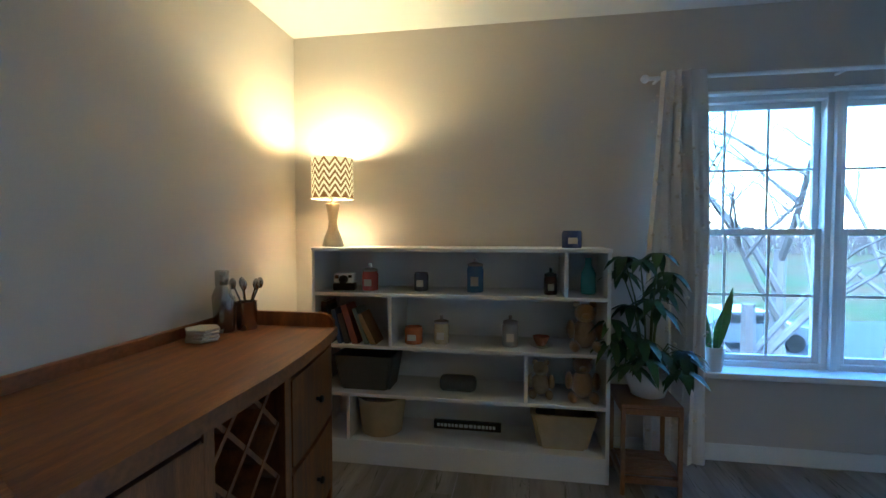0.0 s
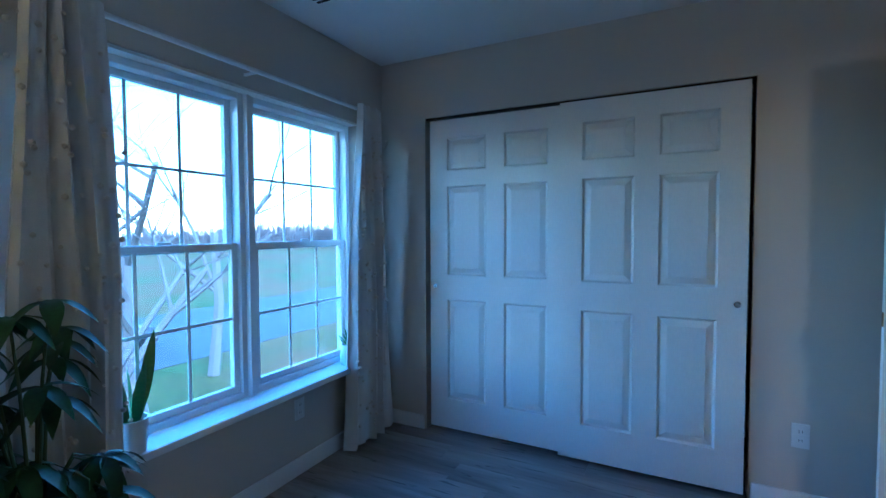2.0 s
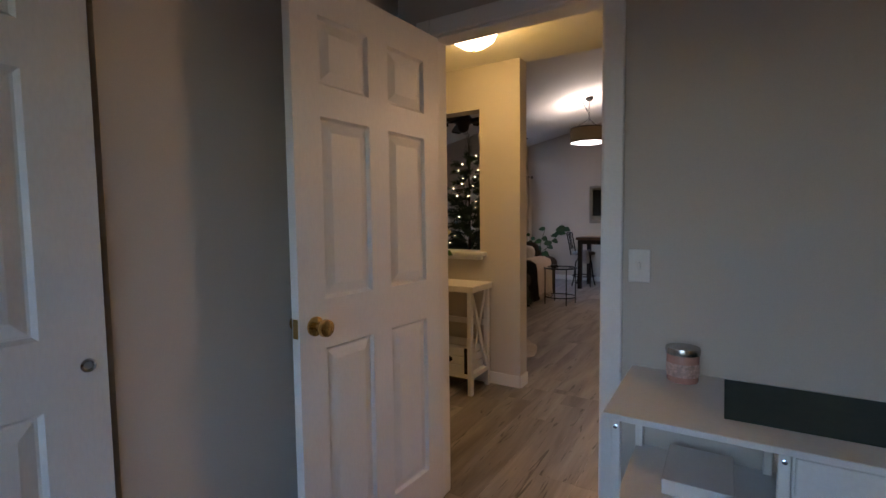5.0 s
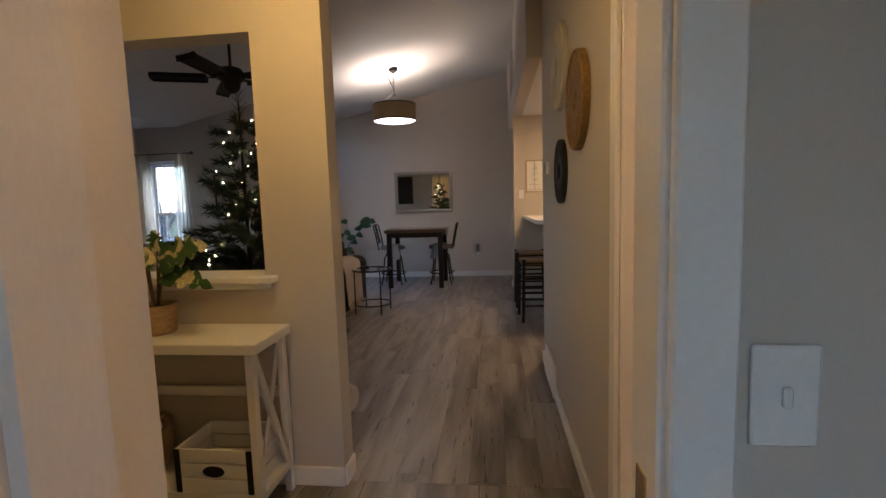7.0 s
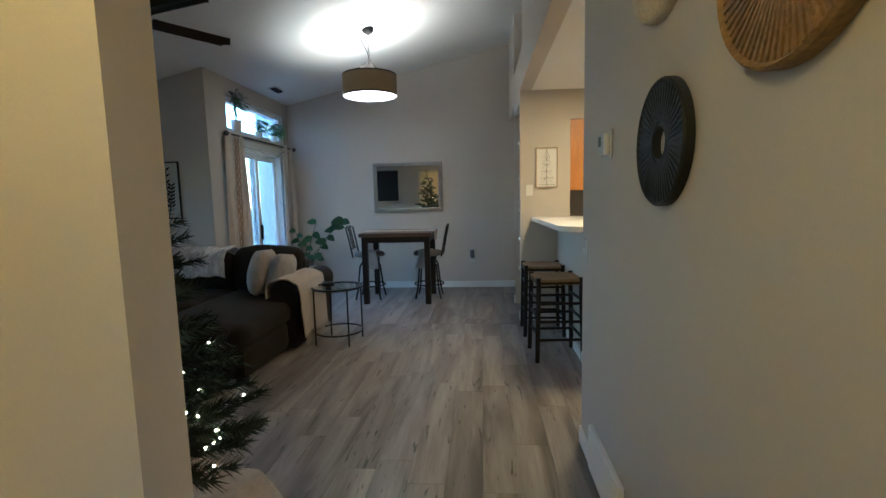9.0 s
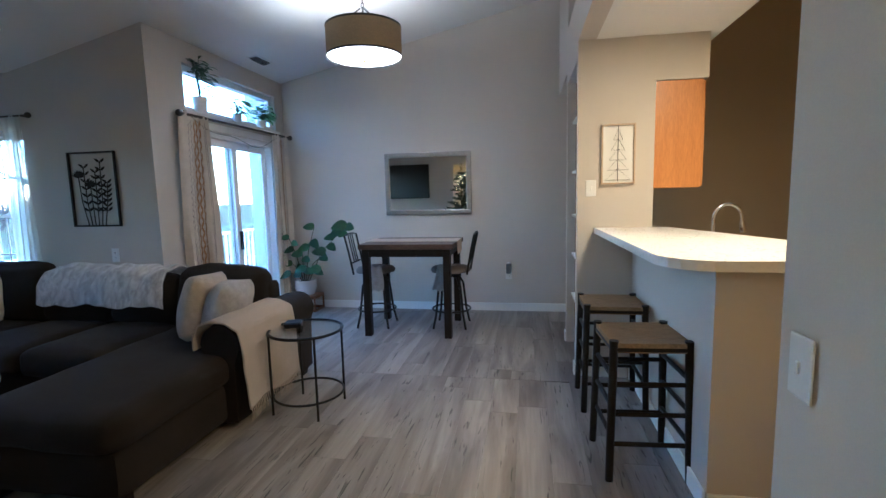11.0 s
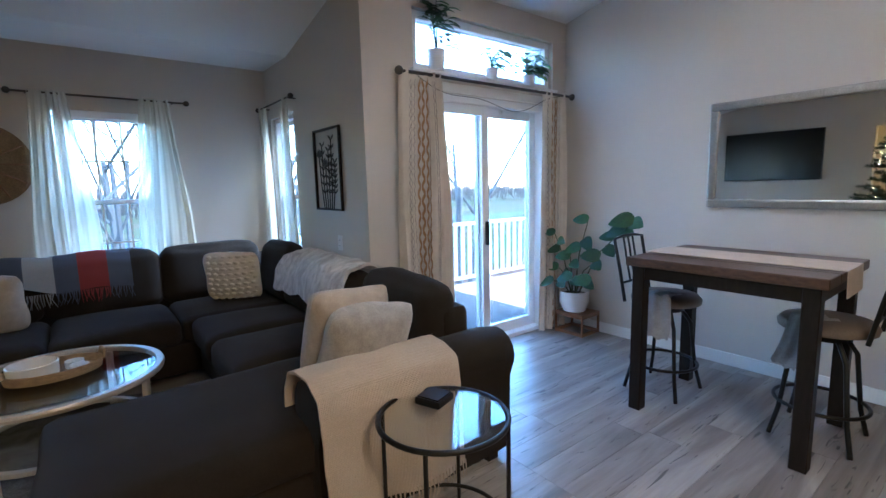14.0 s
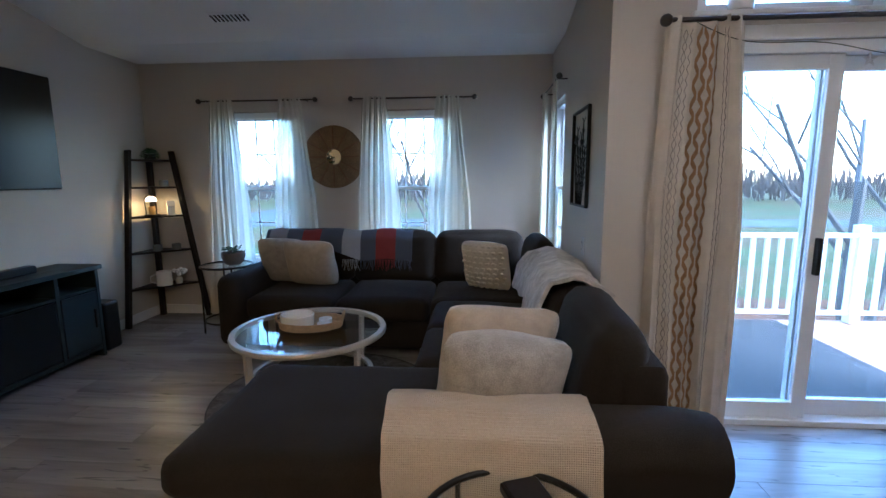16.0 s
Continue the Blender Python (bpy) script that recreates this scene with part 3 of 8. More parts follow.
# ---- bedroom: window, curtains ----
sash_window("window_1", "white vinyl double-hung window with grids", "y", 2.79, 0.945, 1.735, 0.505, 1.985, glazing=SOFTDIMPANE)
sash_window("window_2", "white vinyl double-hung window with grids", "y", 2.79, 1.765, 2.535, 0.505, 1.985, glazing=SOFTDIMPANE)
tagged(part("window_mullion", bx(1.735, 1.765, 2.745, 2.868, 0.508, 1.982, 0.003, 1), VINYL), "white mullion between two windows", "window frame", kind="structure")
tagged(part("window_sill", bx(0.90, 2.56, 2.615, 2.79, 0.475, 0.508, 0.006, 2), TRIM), "white painted wooden window sill", "sill", kind="structure")
tagged(part("window_reveal", bx(0.932, 2.548, 2.715, 2.79, 1.9865, 1.998), TRIM), "white window head lining", "window frame", kind="structure")
rod("curtain_rod", "white metal curtain rod over the bedroom window", (0.77, 2.62, 2.055), (2.62, 2.62, 2.055), 0.011, VINYL, 0.022,
    (((0.82, 2.62, 2.055), (0.82, 2.71, 2.055)), ((1.7, 2.62, 2.055), (1.7, 2.71, 2.055)), ((2.58, 2.62, 2.055), (2.58, 2.71, 2.055))))


def tuft_curtain(u0, u1, flare, seed, squeeze, label):
    e = thing("curtain", label, "curtain", group="bedroom curtains")
    part("cloth", curtain("y", 2.60, u0, u1, 0.015, 2.085, 5, 0.034, flare, seed, top_squeeze=squeeze), LINEN, e, smooth=True)
    rng = random.Random(int(seed * 10))
    bm = bmesh.new()
    for k in range(110):
        z = 0.1 + 1.9 * rng.random()
        u = u0 + (u1 - u0) * rng.random() - flare * 0.4 * (1 - z / 2.1)
        bmesh.ops.create_icosphere(bm, subdivisions=1, radius=0.007 + 0.005 * rng.random(), matrix=Matrix.Translation((u, 2.565 + 0.01 * rng.random(), z)))
    tagged(part("tufts", bm, WHITEFAB, e, "small white woven tufts"), kind="stuff")
    return e


tuft_curtain(0.775, 1.085, 0.0, 1.3, 0.72, "white tufted linen curtain hanging beside a plant stand")
tuft_curtain(2.37, 2.68, 0.09, 2.1, 0.72, "grey-white tufted linen curtain hanging in the corner")
outlet("outlet", pose(2.01, 2.71, 0.36), "white wall outlet below the window")
outlet("outlet", pose(2.815, 0.37, 0.36, 0, 0, 90 + 180), "white wall outlet beside the closet")
outlet("light_switch", pose(1.80, -0.62, 1.115, 0, 0, 180), "white toggle light switch by the bedroom door", switch=True)


def vent(name, m, w, d, label, material):
    e = thing(name, label, "vent", m)
    part("frame", bx(-w / 2, w / 2, -d / 2, d / 2, -0.008, -0.001, 0.003, 1), material, e)
    k = 9
    for i in range(k):
        x = -w / 2 + w * (i + 1) / (k + 1)
        # Dark bars on the closed plate put the shade of open slots into colour.
        part("slat", bx(x - 0.006, x + 0.006, -d / 2 + 0.018, d / 2 - 0.018, -0.0135, -0.0085, m=pose(0, 0, 0)), DARKWOOD, e)
    return e


vent("ceiling_vent", pose(1.80, 2.43, 2.44), 0.32, 0.11, "white ceiling vent with dark bars for shaded slots", TRIM)

# ---- bedroom: closet doors and hinged door ----
for i, (y, x, lab) in enumerate(((1.445, 2.865, "white six-panel sliding closet door on the rear track"), (0.592, 2.825, "white six-panel sliding closet door on the front track"))):
    e = thing("closet_door", lab, "closet door", pose(x, y, 0.03, 0, 0, 90), group="sliding closet doors")
    panel_door(e, 0.90, 2.0, 0.032, DOORP)
    for s in ((0.86,) if i == 0 else (0.04,)):
        part("finger_pull", lathe([(0.016, 0), (0.016, 0.004), (0.011, 0.005), (0.009, 0.002)], 16, pose(s, 0.033, 0.93, -90, 0, 0)), CHROME, e, "round steel finger pull")
# The track is black to paint in the shadow line below the closet header.
tagged(part("closet_track", bx(2.822, 2.91, 0.572, 2.368, 2.034, 2.048), BLACK), "closet door track, black for the shadow line", "track", kind="structure")
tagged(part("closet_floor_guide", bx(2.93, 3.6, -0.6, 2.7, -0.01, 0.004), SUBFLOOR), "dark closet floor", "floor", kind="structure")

dang = math.degrees(math.atan2(0.751, 0.05))
door = thing("bedroom_door", "open white six-panel hinged door with brass knob", "door", pose(2.636, -0.608, 0.012, 0, 0, dang))
panel_door(door, 0.745, 2.03, 0.035, DOORP)
for y, s in ((0.035, 1), (0.0, -1)):
    k = part("knob", lathe([(0.031, 0), (0.031, 0.006), (0.013, 0.012), (0.011, 0.03), (0.022, 0.036), (0.028, 0.048), (0.026, 0.06), (0.014, 0.066)], 24,
                           Matrix.Translation((0.685, y, 0.94)) @ Matrix.Rotation(radians(-90 * s), 4, "X")), BRASS, door, "polished brass knob", smooth=True)
part("latch_plate", bx(0.743, 0.747, 0.006, 0.029, 0.91, 0.97), BRASS, door, "brass latch plate")
for z in (0.25, 1.05, 1.82):
    part("hinge", tube([(-0.004, 0.0, z - 0.045), (-0.004, 0.0, z + 0.045)], 0.006, 8), BRASS, door, "brass hinge")
casing("door_frame", "white painted bedroom door trim", "y", -0.72, -0.62, 1, 1.912, 2.652, 2.07)
part("strike_plate", bx(1.931, 1.9345, -0.69, -0.655, 0.91, 0.99), BRASS, bpy.data.objects["door_frame"])

# ---- bedroom: bookcase and what stands on it ----
PAPER = mat("paper", (0.62, 0.56, 0.45), 0.9, vary=0.08, scale=30, stretch=(1, 1, 20))
WHITEBOARD = mat("white_melamine", (0.74, 0.73, 0.71), 0.45, vary=0.025, scale=4, fine=120, bump=0.03)
BX0, BX1, BY, BT = -1.0, 0.547, 2.34, 1.165
SH = [0.13, 0.385, 0.645, 0.925]
case = thing("bookcase", "low white bookcase with staggered open compartments", "bookcase", pose(BX0, BY, 0))
W, D = BX1 - BX0, 0.355
part("side_panel", bx(0, 0.018, 0, D, 0, BT - 0.02, 0.001, 1), WHITEBOARD, case)
part("side_panel", bx(W - 0.018, W, 0, D, 0, BT - 0.02, 0.001, 1), WHITEBOARD, case)
part("top_board", bx(-0.004, W + 0.004, -0.004, D, BT - 0.02, BT, 0.0015, 1), WHITEBOARD, case)
part("back_panel", bx(0.018, W - 0.018, D - 0.012, D - 0.004, 0.0, BT - 0.02), WHITEBOARD, case)
part("plinth", bx(0.018, W - 0.018, 0.003, 0.02, 0, SH[0] - 0.018), WHITEBOARD, case)
for z in SH:
    part("shelf", bx(0.018, W - 0.018, 0.0, D - 0.012, z - 0.018, z, 0.001, 1), WHITEBOARD, case)
for x, lo, hi in ((0.335, SH[3], BT - 0.02), (-0.565, SH[2], SH[3] - 0.018), (0.142, SH[1], SH[2] - 0.018), (-0.80, SH[0], SH[1] - 0.018)):
    part("divider", bx(x - BX0 - 0.009, x - BX0 + 0.009, 0.002, D - 0.012, lo, hi, 0.001, 1), WHITEBOARD, case)


def jar(x, y, z, r, h, color, label, wax=None, lid=None, glassy=True, group="", rough=0.0):
    """A candle jar: glass cup, wax, paper label, lid."""
    e = thing("candle_jar", label, "candle", pose(x, y, z), group)
    m = glass("jar_glass", color, 0.02) if glassy and wax is None else mat("jar_body", color, 0.25, vary=0.06, coat=0.3)
    part("jar", lathe([(r * 0.92, 0), (r, 0.006), (r, h * 0.86), (r * 0.9, h * 0.95), (r * 0.9, h), (r * 0.84, h), (r * 0.84, h * 0.8)], 24), m, e, smooth=True)
    part("paper_label", bx(-r * 0.45, r * 0.45, -r - 0.003, -r * 0.86, h * 0.25, h * 0.6), PAPER, e, "pale paper label").visible_shadow = True
    if lid:
        part("lid", lathe([(r * 0.92, h), (r * 0.94, h + 0.012), (r * 0.5, h + 0.018), (r * 0.2, h + 0.022), (r * 0.22, h + 0.04), (0.004, h + 0.044)], 20), lid, e, smooth=True)
    return e


GLASSLID = mat("lid_glass", (0.35, 0.32, 0.3), 0.1, vary=0.04)
jar(-0.715, 2.47, SH[3], 0.045, 0.105, (0.5, 0.12, 0.11), "red candle jar with a glass lid", True, GLASSLID)
jar(-0.43, 2.50, SH[3], 0.04, 0.10, (0.10, 0.10, 0.12), "small dark tinted glass candle holder", True)
jar(-0.13, 2.49, SH[3], 0.045, 0.14, (0.09, 0.2, 0.42), "tall blue candle jar with a flat lid", True, GLASSLID)
jar(0.265, 2.45, SH[3], 0.034, 0.095, (0.05, 0.02, 0.018), "dark red candle jar with black lid", True, BLACK)
jar(-0.46, 2.44, SH[2], 0.05, 0.09, (0.42, 0.13, 0.05), "amber candle jar with pale label", True)
jar(-0.31, 2.46, SH[2], 0.042, 0.11, (0.52, 0.42, 0.24), "cream candle in a glass jar", True, GLASSLID)
jar(0.06, 2.46, SH[2], 0.042, 0.12, (0.42, 0.4, 0.37), "pale candle in a lidded glass jar", True, GLASSLID)
jar(0.375, 2.50, BT, 0.052, 0.09, (0.05, 0.07, 0.2), "dark blue glass candle jar on the bookcase", True)
vase = thing("glass_bottle", "tall teal glass bottle", "bottle", pose(0.46, 2.50, SH[3]))
part("body", lathe([(0.034, 0), (0.04, 0.01), (0.038, 0.11), (0.018, 0.15), (0.016, 0.185), (0.02, 0.19)], 22), mat("teal_glass", (0.1, 0.32, 0.33), 0.08, vary=0.05, coat=0.4), vase, smooth=True)

camera_toy = thing("instant_camera", "white instant camera with a black front", "camera", pose(-0.855, 2.45, SH[3], 0, 0, 8))
part("body", bx(-0.06, 0.06, -0.035, 0.035, 0.0, 0.04, 0.006, 2), BLACK, camera_toy)
part("top_shell", bx(-0.058, 0.058, -0.03, 0.035, 0.04, 0.095, 0.012, 3), CERAMIC, camera_toy, "white plastic upper shell")
part("lens", lathe([(0.024, 0), (0.024, 0.018), (0.017, 0.02), (0.014, 0.012)], 20, pose(0, -0.03, 0.062, 90)), BLACK, camera_toy, smooth=True)
part("viewfinder", bx(0.025, 0.045, -0.034, -0.029, 0.07, 0.085, 0.002, 1), BLACK, camera_toy)
part("flash", bx(-0.05, -0.028, -0.034, -0.029, 0.066, 0.088, 0.002, 1), CHROME, camera_toy)

BOOKC = [(0.28, 0.18, 0.1), (0.12, 0.06, 0.03), (0.03, 0.03, 0.03), (0.05, 0.09, 0.2), (0.09, 0.09, 0.1), (0.24, 0.07, 0.05), (0.16, 0.19, 0.17), (0.33, 0.2, 0.09)]
bxp = -0.955
for i, c in enumerate(BOOKC):
    w, h, d = 0.022 + 0.006 * (i % 3), 0.17 + 0.018 * ((i * 7) % 4), 0.14
    tilt = (0, 0, -8, -12, -14, -18, -20, -27)[i]
    bk = thing("book", "worn hardback book leaning on the shelf", "book", Matrix.Translation((bxp, 2.36, SH[2] + 0.001)) @ Matrix.Rotation(radians(tilt), 4, "Y") , group="row of leaning books")
    cv = mat("book_cover", c, 0.65, vary=0.12, scale=20, bump=0.1)
    part("cover", bx(-w, -w + 0.003, 0, d, 0, h), cv, bk)
    part("cover", bx(-0.003, 0, 0, d, 0, h), cv, bk)
    part("spine", bx(-w + 0.003, -0.003, 0, 0.003, 0, h), cv, bk)
    part("pages", bx(-w + 0.0032, -0.0032, 0.0035, d - 0.004, 0.003, h - 0.003), PAPER, bk)
    bxp += w + 0.004 + (0.018 if i > 1 else 0)


def fabric_bin(x0, x1, y0, y1, z, h, material, label, taper=0.03, cat="bin", name="storage_bin"):
    e = thing(name, label, cat, pose((x0 + x1) / 2, (y0 + y1) / 2, z))
    w, d = (x1 - x0) / 2, (y1 - y0) / 2
    bm = bmesh.new()
    loops = []
    for s, zz in ((-taper, 0), (0, h), (-0.012, h), (-taper - 0.012, 0.012)):
        loops.append([bm.verts.new((a * (w + s), b * (d + s), zz)) for a, b in ((-1, -1), (1, -1), (1, 1), (-1, 1))])
    for p, q in zip(loops, loops[1:]):
        for i in range(4):
            bm.faces.new((p[i], p[(i + 1) % 4], q[(i + 1) % 4], q[i]))
    bm.faces.new(loops[0][::-1])
    bm.faces.new(loops[-1])
    bmesh.ops.bevel(bm, geom=[e2 for e2 in bm.edges if abs(e2.verts[0].co.z - e2.verts[1].co.z) > 0.05], offset=0.02, segments=3, affect="EDGES")
    part("body", bm, material, e, smooth=40)
    return e


GREYFELT = mat("grey_felt", (0.075, 0.075, 0.078), 0.95, vary=0.12, scale=30, fine=300, bump=0.4)
TAN = mat("tan_canvas", (0.46, 0.36, 0.22), 0.9, vary=0.1, scale=20, fine=300, bump=0.35)
fabric_bin(-0.90, -0.56, 2.37, 2.62, SH[1], 0.19, GREYFELT, "dark grey felt storage bin")
fabric_bin(0.165, 0.50, 2.365, 2.62, SH[0], 0.19, TAN, "tan canvas storage bin with cloths inside", 0.045)
part("folded_cloth", rbox(0.20, 0.30, 2.44, 2.56, SH[0] + 0.1, SH[0] + 0.215, 0.04, 0.01, 6, 0.012), GREYFELT, None, "")
tagged(bpy.data.objects["folded_cloth"], "crumpled grey cloth lying in the bin", "cloth")
pail = thing("round_basket", "round cream fabric basket with handles", "basket", pose(-0.655, 2.49, SH[0]))
part("body", lathe([(0.10, 0), (0.112, 0.005), (0.135, 0.19), (0.137, 0.205), (0.128, 0.205), (0.10, 0.02)], 30), TAN, pail, smooth=True)
for s in (-1, 1):
    part("handle", tube([(s * 0.13, -0.03, 0.19), (s * 0.15, -0.02, 0.225), (s * 0.15, 0.02, 0.225), (s * 0.13, 0.03, 0.19)], 0.006, 8), WICKER, pail)
sp = thing("speaker", "grey fabric bluetooth speaker", "speaker", pose(-0.22, 2.47, SH[1]))
part("body", rbox(-0.10, 0.10, -0.04, 0.04, 0.0, 0.085, 0.03, 0, 8), mat("speaker_fabric", (0.09, 0.095, 0.115), 0.8, vary=0.15, scale=80, fine=500, bump=0.4), sp, smooth=True)
sign = thing("wooden_sign", "long black wooden sign with pale lettering", "sign", pose(-0.18, 2.56, SH[0]))
part("board", bx(-0.19, 0.19, -0.012, 0.012, 0.002, 0.052, 0.003, 1), BLACK, sign)
rng = random.Random(4)
bx_at = -0.17
while bx_at < 0.15:
    w = 0.012 + 0.012 * rng.random()
    part("lettering", bx(bx_at, bx_at + w, -0.0135, -0.0122, 0.018, 0.036), CERAMIC, sign)
    bx_at += w + 0.006
tea = thing("tea_cup", "patterned cup on a saucer", "cup", pose(0.22, 2.46, SH[2]))
part("saucer", lathe([(0.03, 0), (0.058, 0.012), (0.06, 0.015), (0.03, 0.006)], 22), CERAMIC, tea, smooth=True)
part("cup", lathe([(0.02, 0.008), (0.03, 0.02), (0.042, 0.05), (0.044, 0.058), (0.04, 0.058), (0.026, 0.018)], 22), mat("cup_glaze", (0.32, 0.13, 0.09), 0.25, vary=0.3, scale=40), tea, smooth=True)
FUR = mat("brown_plush", (0.30, 0.17, 0.075), 0.98, vary=0.2, scale=60, fine=500, bump=0.8, sheen=0.5)


def plush(name, label, loc, s, material):
    """A seated stuffed toy as one plain mesh."""
    bm = bmesh.new()
    for x, y, z, rx, ry, rz in ((0, 0, 0.07, 0.055, 0.045, 0.07), (0, -0.005, 0.165, 0.048, 0.043, 0.044), (-0.036, 0, 0.205, 0.017, 0.01, 0.017), (0.036, 0, 0.205, 0.017, 0.01, 0.017), (0, -0.045, 0.155, 0.02, 0.018, 0.016),
                                (-0.05, -0.06, 0.022, 0.024, 0.055, 0.024), (0.05, -0.06, 0.022, 0.024, 0.055, 0.024), (-0.065, -0.02, 0.09, 0.02, 0.028, 0.045), (0.065, -0.02, 0.09, 0.02, 0.028, 0.045)):
        bmesh.ops.create_uvsphere(bm, u_segments=14, v_segments=10, radius=1, matrix=Matrix.Translation(Vector(loc) + s * Vector((x, y, z))) @ Matrix.Diagonal((s * rx, s * ry, s * rz, 1)))
    return tagged(part(name, bm, material, smooth=True), label, "plush toy")


plush("teddy_bear", "brown teddy bear sitting on the shelf", (0.44, 2.47, SH[2]), 1.12, FUR)
plush("plush_toy", "small tan stuffed toy on the shelf", (0.22, 2.48, SH[1]), 0.85, mat("tan_plush", (0.42, 0.33, 0.2), 0.98, vary=0.15, scale=60, fine=500, bump=0.8))
plush("plush_toy", "round tan stuffed toy on the shelf", (0.43, 2.47, SH[1]), 1.05, FUR)

# lamp with chevron shade
lx, ly = -0.945, 2.50
tl = thing("table_lamp", "lit table lamp with zigzag patterned drum shade", "lamp", pose(lx, ly, BT))
part("base", lathe([(0.058, 0), (0.06, 0.008), (0.05, 0.05), (0.03, 0.10), (0.024, 0.14), (0.032, 0.20), (0.040, 0.235), (0.036, 0.245), (0.012, 0.25), (0.010, 0.30)], 28), mat("taupe_ceramic", (0.28, 0.24, 0.19), 0.4, vary=0.06), tl, smooth=True)
SHC = bpy.data.materials.new("shade_cream")
SHC.use_nodes = True
SHB = bpy.data.materials.new("shade_brown")
SHB.use_nodes = True
for m_, c, e_ in ((SHC, (0.8, 0.68, 0.42), 0.055), (SHB, (0.25, 0.11, 0.02), 0.008)):
    b = m_.node_tree.nodes["Principled BSDF"]
    b.inputs["Base Color"].default_value = (*c, 1)
    b.inputs["Roughness"].default_value = 0.9
    b.inputs["Transmission Weight"].default_value = 0.0
    b.inputs["Emission Color"].default_value = (1.0, 0.62 if m_ is SHC else 0.4, 0.2 if m_ is SHC else 0.05, 1)
    b.inputs["Emission Strength"].default_value = e_
n = 96
for nm, mt, par in (("shade_stripe", SHB, 0), ("shade_cloth", SHC, 1)):
    bm = bmesh.new()
    zt = [0.272 + 0.226 * k / 12 for k in range(13)]
    wave = [0.022 * (abs(((i * 12 / n) % 1) - 0.5) * 4 - 1) for i in range(n)]
    for k in range(12):
        if k % 2 != par:
            continue
        for i in range(n):
            j = (i + 1) % n
            def pt(a, z):
                z = min(max(z, 0.272), 0.498)
                return bm.verts.new((0.117 * math.cos(2 * math.pi * a / n), 0.117 * math.sin(2 * math.pi * a / n), z))
            lo0, lo1, hi0, hi1 = zt[k] + wave[i], zt[k] + wave[j], zt[k + 1] + wave[i], zt[k + 1] + wave[j]
            if k == 0:
                lo0 = lo1 = 0.272
            if k == 11:
                hi0 = hi1 = 0.498
            bm.faces.new((pt(i, lo0), pt(j, lo1), pt(j, hi1), pt(i, hi0)))
    part(nm, bm, mt, tl, "brown zigzag stripe" if par == 0 else "cream lamp shade cloth")
part("shade_ring", tube([(0.1185 * math.cos(2 * math.pi * i / 48), 0.1185 * math.sin(2 * math.pi * i / 48), 0.271) for i in range(48)], 0.003, 6, closed=True), CERAMIC, tl)
part("bulb", lathe([(0.012, 0.29), (0.02, 0.32), (0.03, 0.36), (0.02, 0.39), (0.003, 0.395)], 16), glow("bulb_glow", (1.0, 0.75, 0.42), 3), tl)
lamp("bedroom_lamp_light", "POINT", pose(lx, ly, BT + 0.455), 1.35, WARM, 0.03)

# ---- bedroom: sideboard along the west wall ----
sb = thing("sideboard", "honey oak sideboard with wine rack and drawers", "sideboard", pose(-1.265, 0.56, 0))
SL, SZ = 1.45, 0.812


def bow(y):
    """The depth of the bowed front at a place along the sideboard."""
    return 0.615 - 0.27 * max(0.0, y / SL - 0.42) ** 2 - 0.06 * max(0.0, 0.42 - y / SL) ** 2


def bowed(y0, y1, z0, z1, back, front, n=14):
    """A board between two heights whose front follows the bow."""
    bm = bmesh.new()
    cols = []
    for i in range(n + 1):
        y = y0 + (y1 - y0) * i / n
        f = bow(y) + front
        k = f - 0.028 if back is None else back
        cols.append([bm.verts.new(c) for c in ((k, y, z0), (f, y, z0), (f, y, z1), (k, y, z1))])
    for p, q in zip(cols, cols[1:]):
        for i in range(4):
            bm.faces.new((p[i], p[(i + 1) % 4], q[(i + 1) % 4], q[i]))
    bm.faces.new(cols[0])
    bm.faces.new(cols[-1][::-1])
    es = [e_ for e_ in bm.edges if all(abs(v_.co.x - bow(v_.co.y) - front) < 1e-4 for v_ in e_.verts) and abs(e_.verts[0].co.z - e_.verts[1].co.z) < 1e-5]
    bmesh.ops.bevel(bm, geom=es, offset=0.006, segments=2, affect="EDGES")
    return bm


part("top", bowed(-0.01, SL + 0.015, SZ - 0.045, SZ, 0.0, 0.02), OAK, sb, smooth=40)
part("back_lip", bx(0, 0.022, 0, SL, SZ, SZ + 0.05, 0.004, 1), OAK, sb)
for y in (0.0, SL - 0.022):
    bm = bmesh.new()
    d = bow(y)
    prof = [(0.022, SZ), (d + 0.005, SZ), (d + 0.005, SZ + 0.03), (d - 0.02, SZ + 0.056), (d - 0.05, SZ + 0.064), (0.022, SZ + 0.066)]
    f0 = [bm.verts.new((x, y, z)) for x, z in prof]
    f1 = [bm.verts.new((x, y + 0.022, z)) for x, z in prof]
    bm.faces.new(f0)
    bm.faces.new(f1[::-1])
    for i in range(6):
        bm.faces.new((f0[i], f0[(i + 1) % 6], f1[(i + 1) % 6], f1[i]))
    part("end_lip", bm, OAK, sb)
part("carcass_side", bx(0.0, bow(0) - 0.02, 0.0, 0.02, 0.0, SZ - 0.046, 0.002, 1), OAKV, sb)
part("carcass_side", bx(0.0, bow(SL) - 0.01, SL - 0.02, SL, 0.0, SZ - 0.046, 0.002, 1), OAKV, sb)
part("back_board", bx(0.0, 0.015, 0.02, SL - 0.02, 0.05, SZ - 0.046), DARKWOOD, sb)
part("bottom_board", bowed(0.02, SL - 0.02, 0.06, 0.08, 0.015, -0.03), OAKV, sb)
for y in (0.475, 0.893):
    part("post", bx(0.015, bow(y) - 0.008, y - 0.022, y + 0.022, 0.08, SZ - 0.046, 0.002, 1), OAKV, sb)
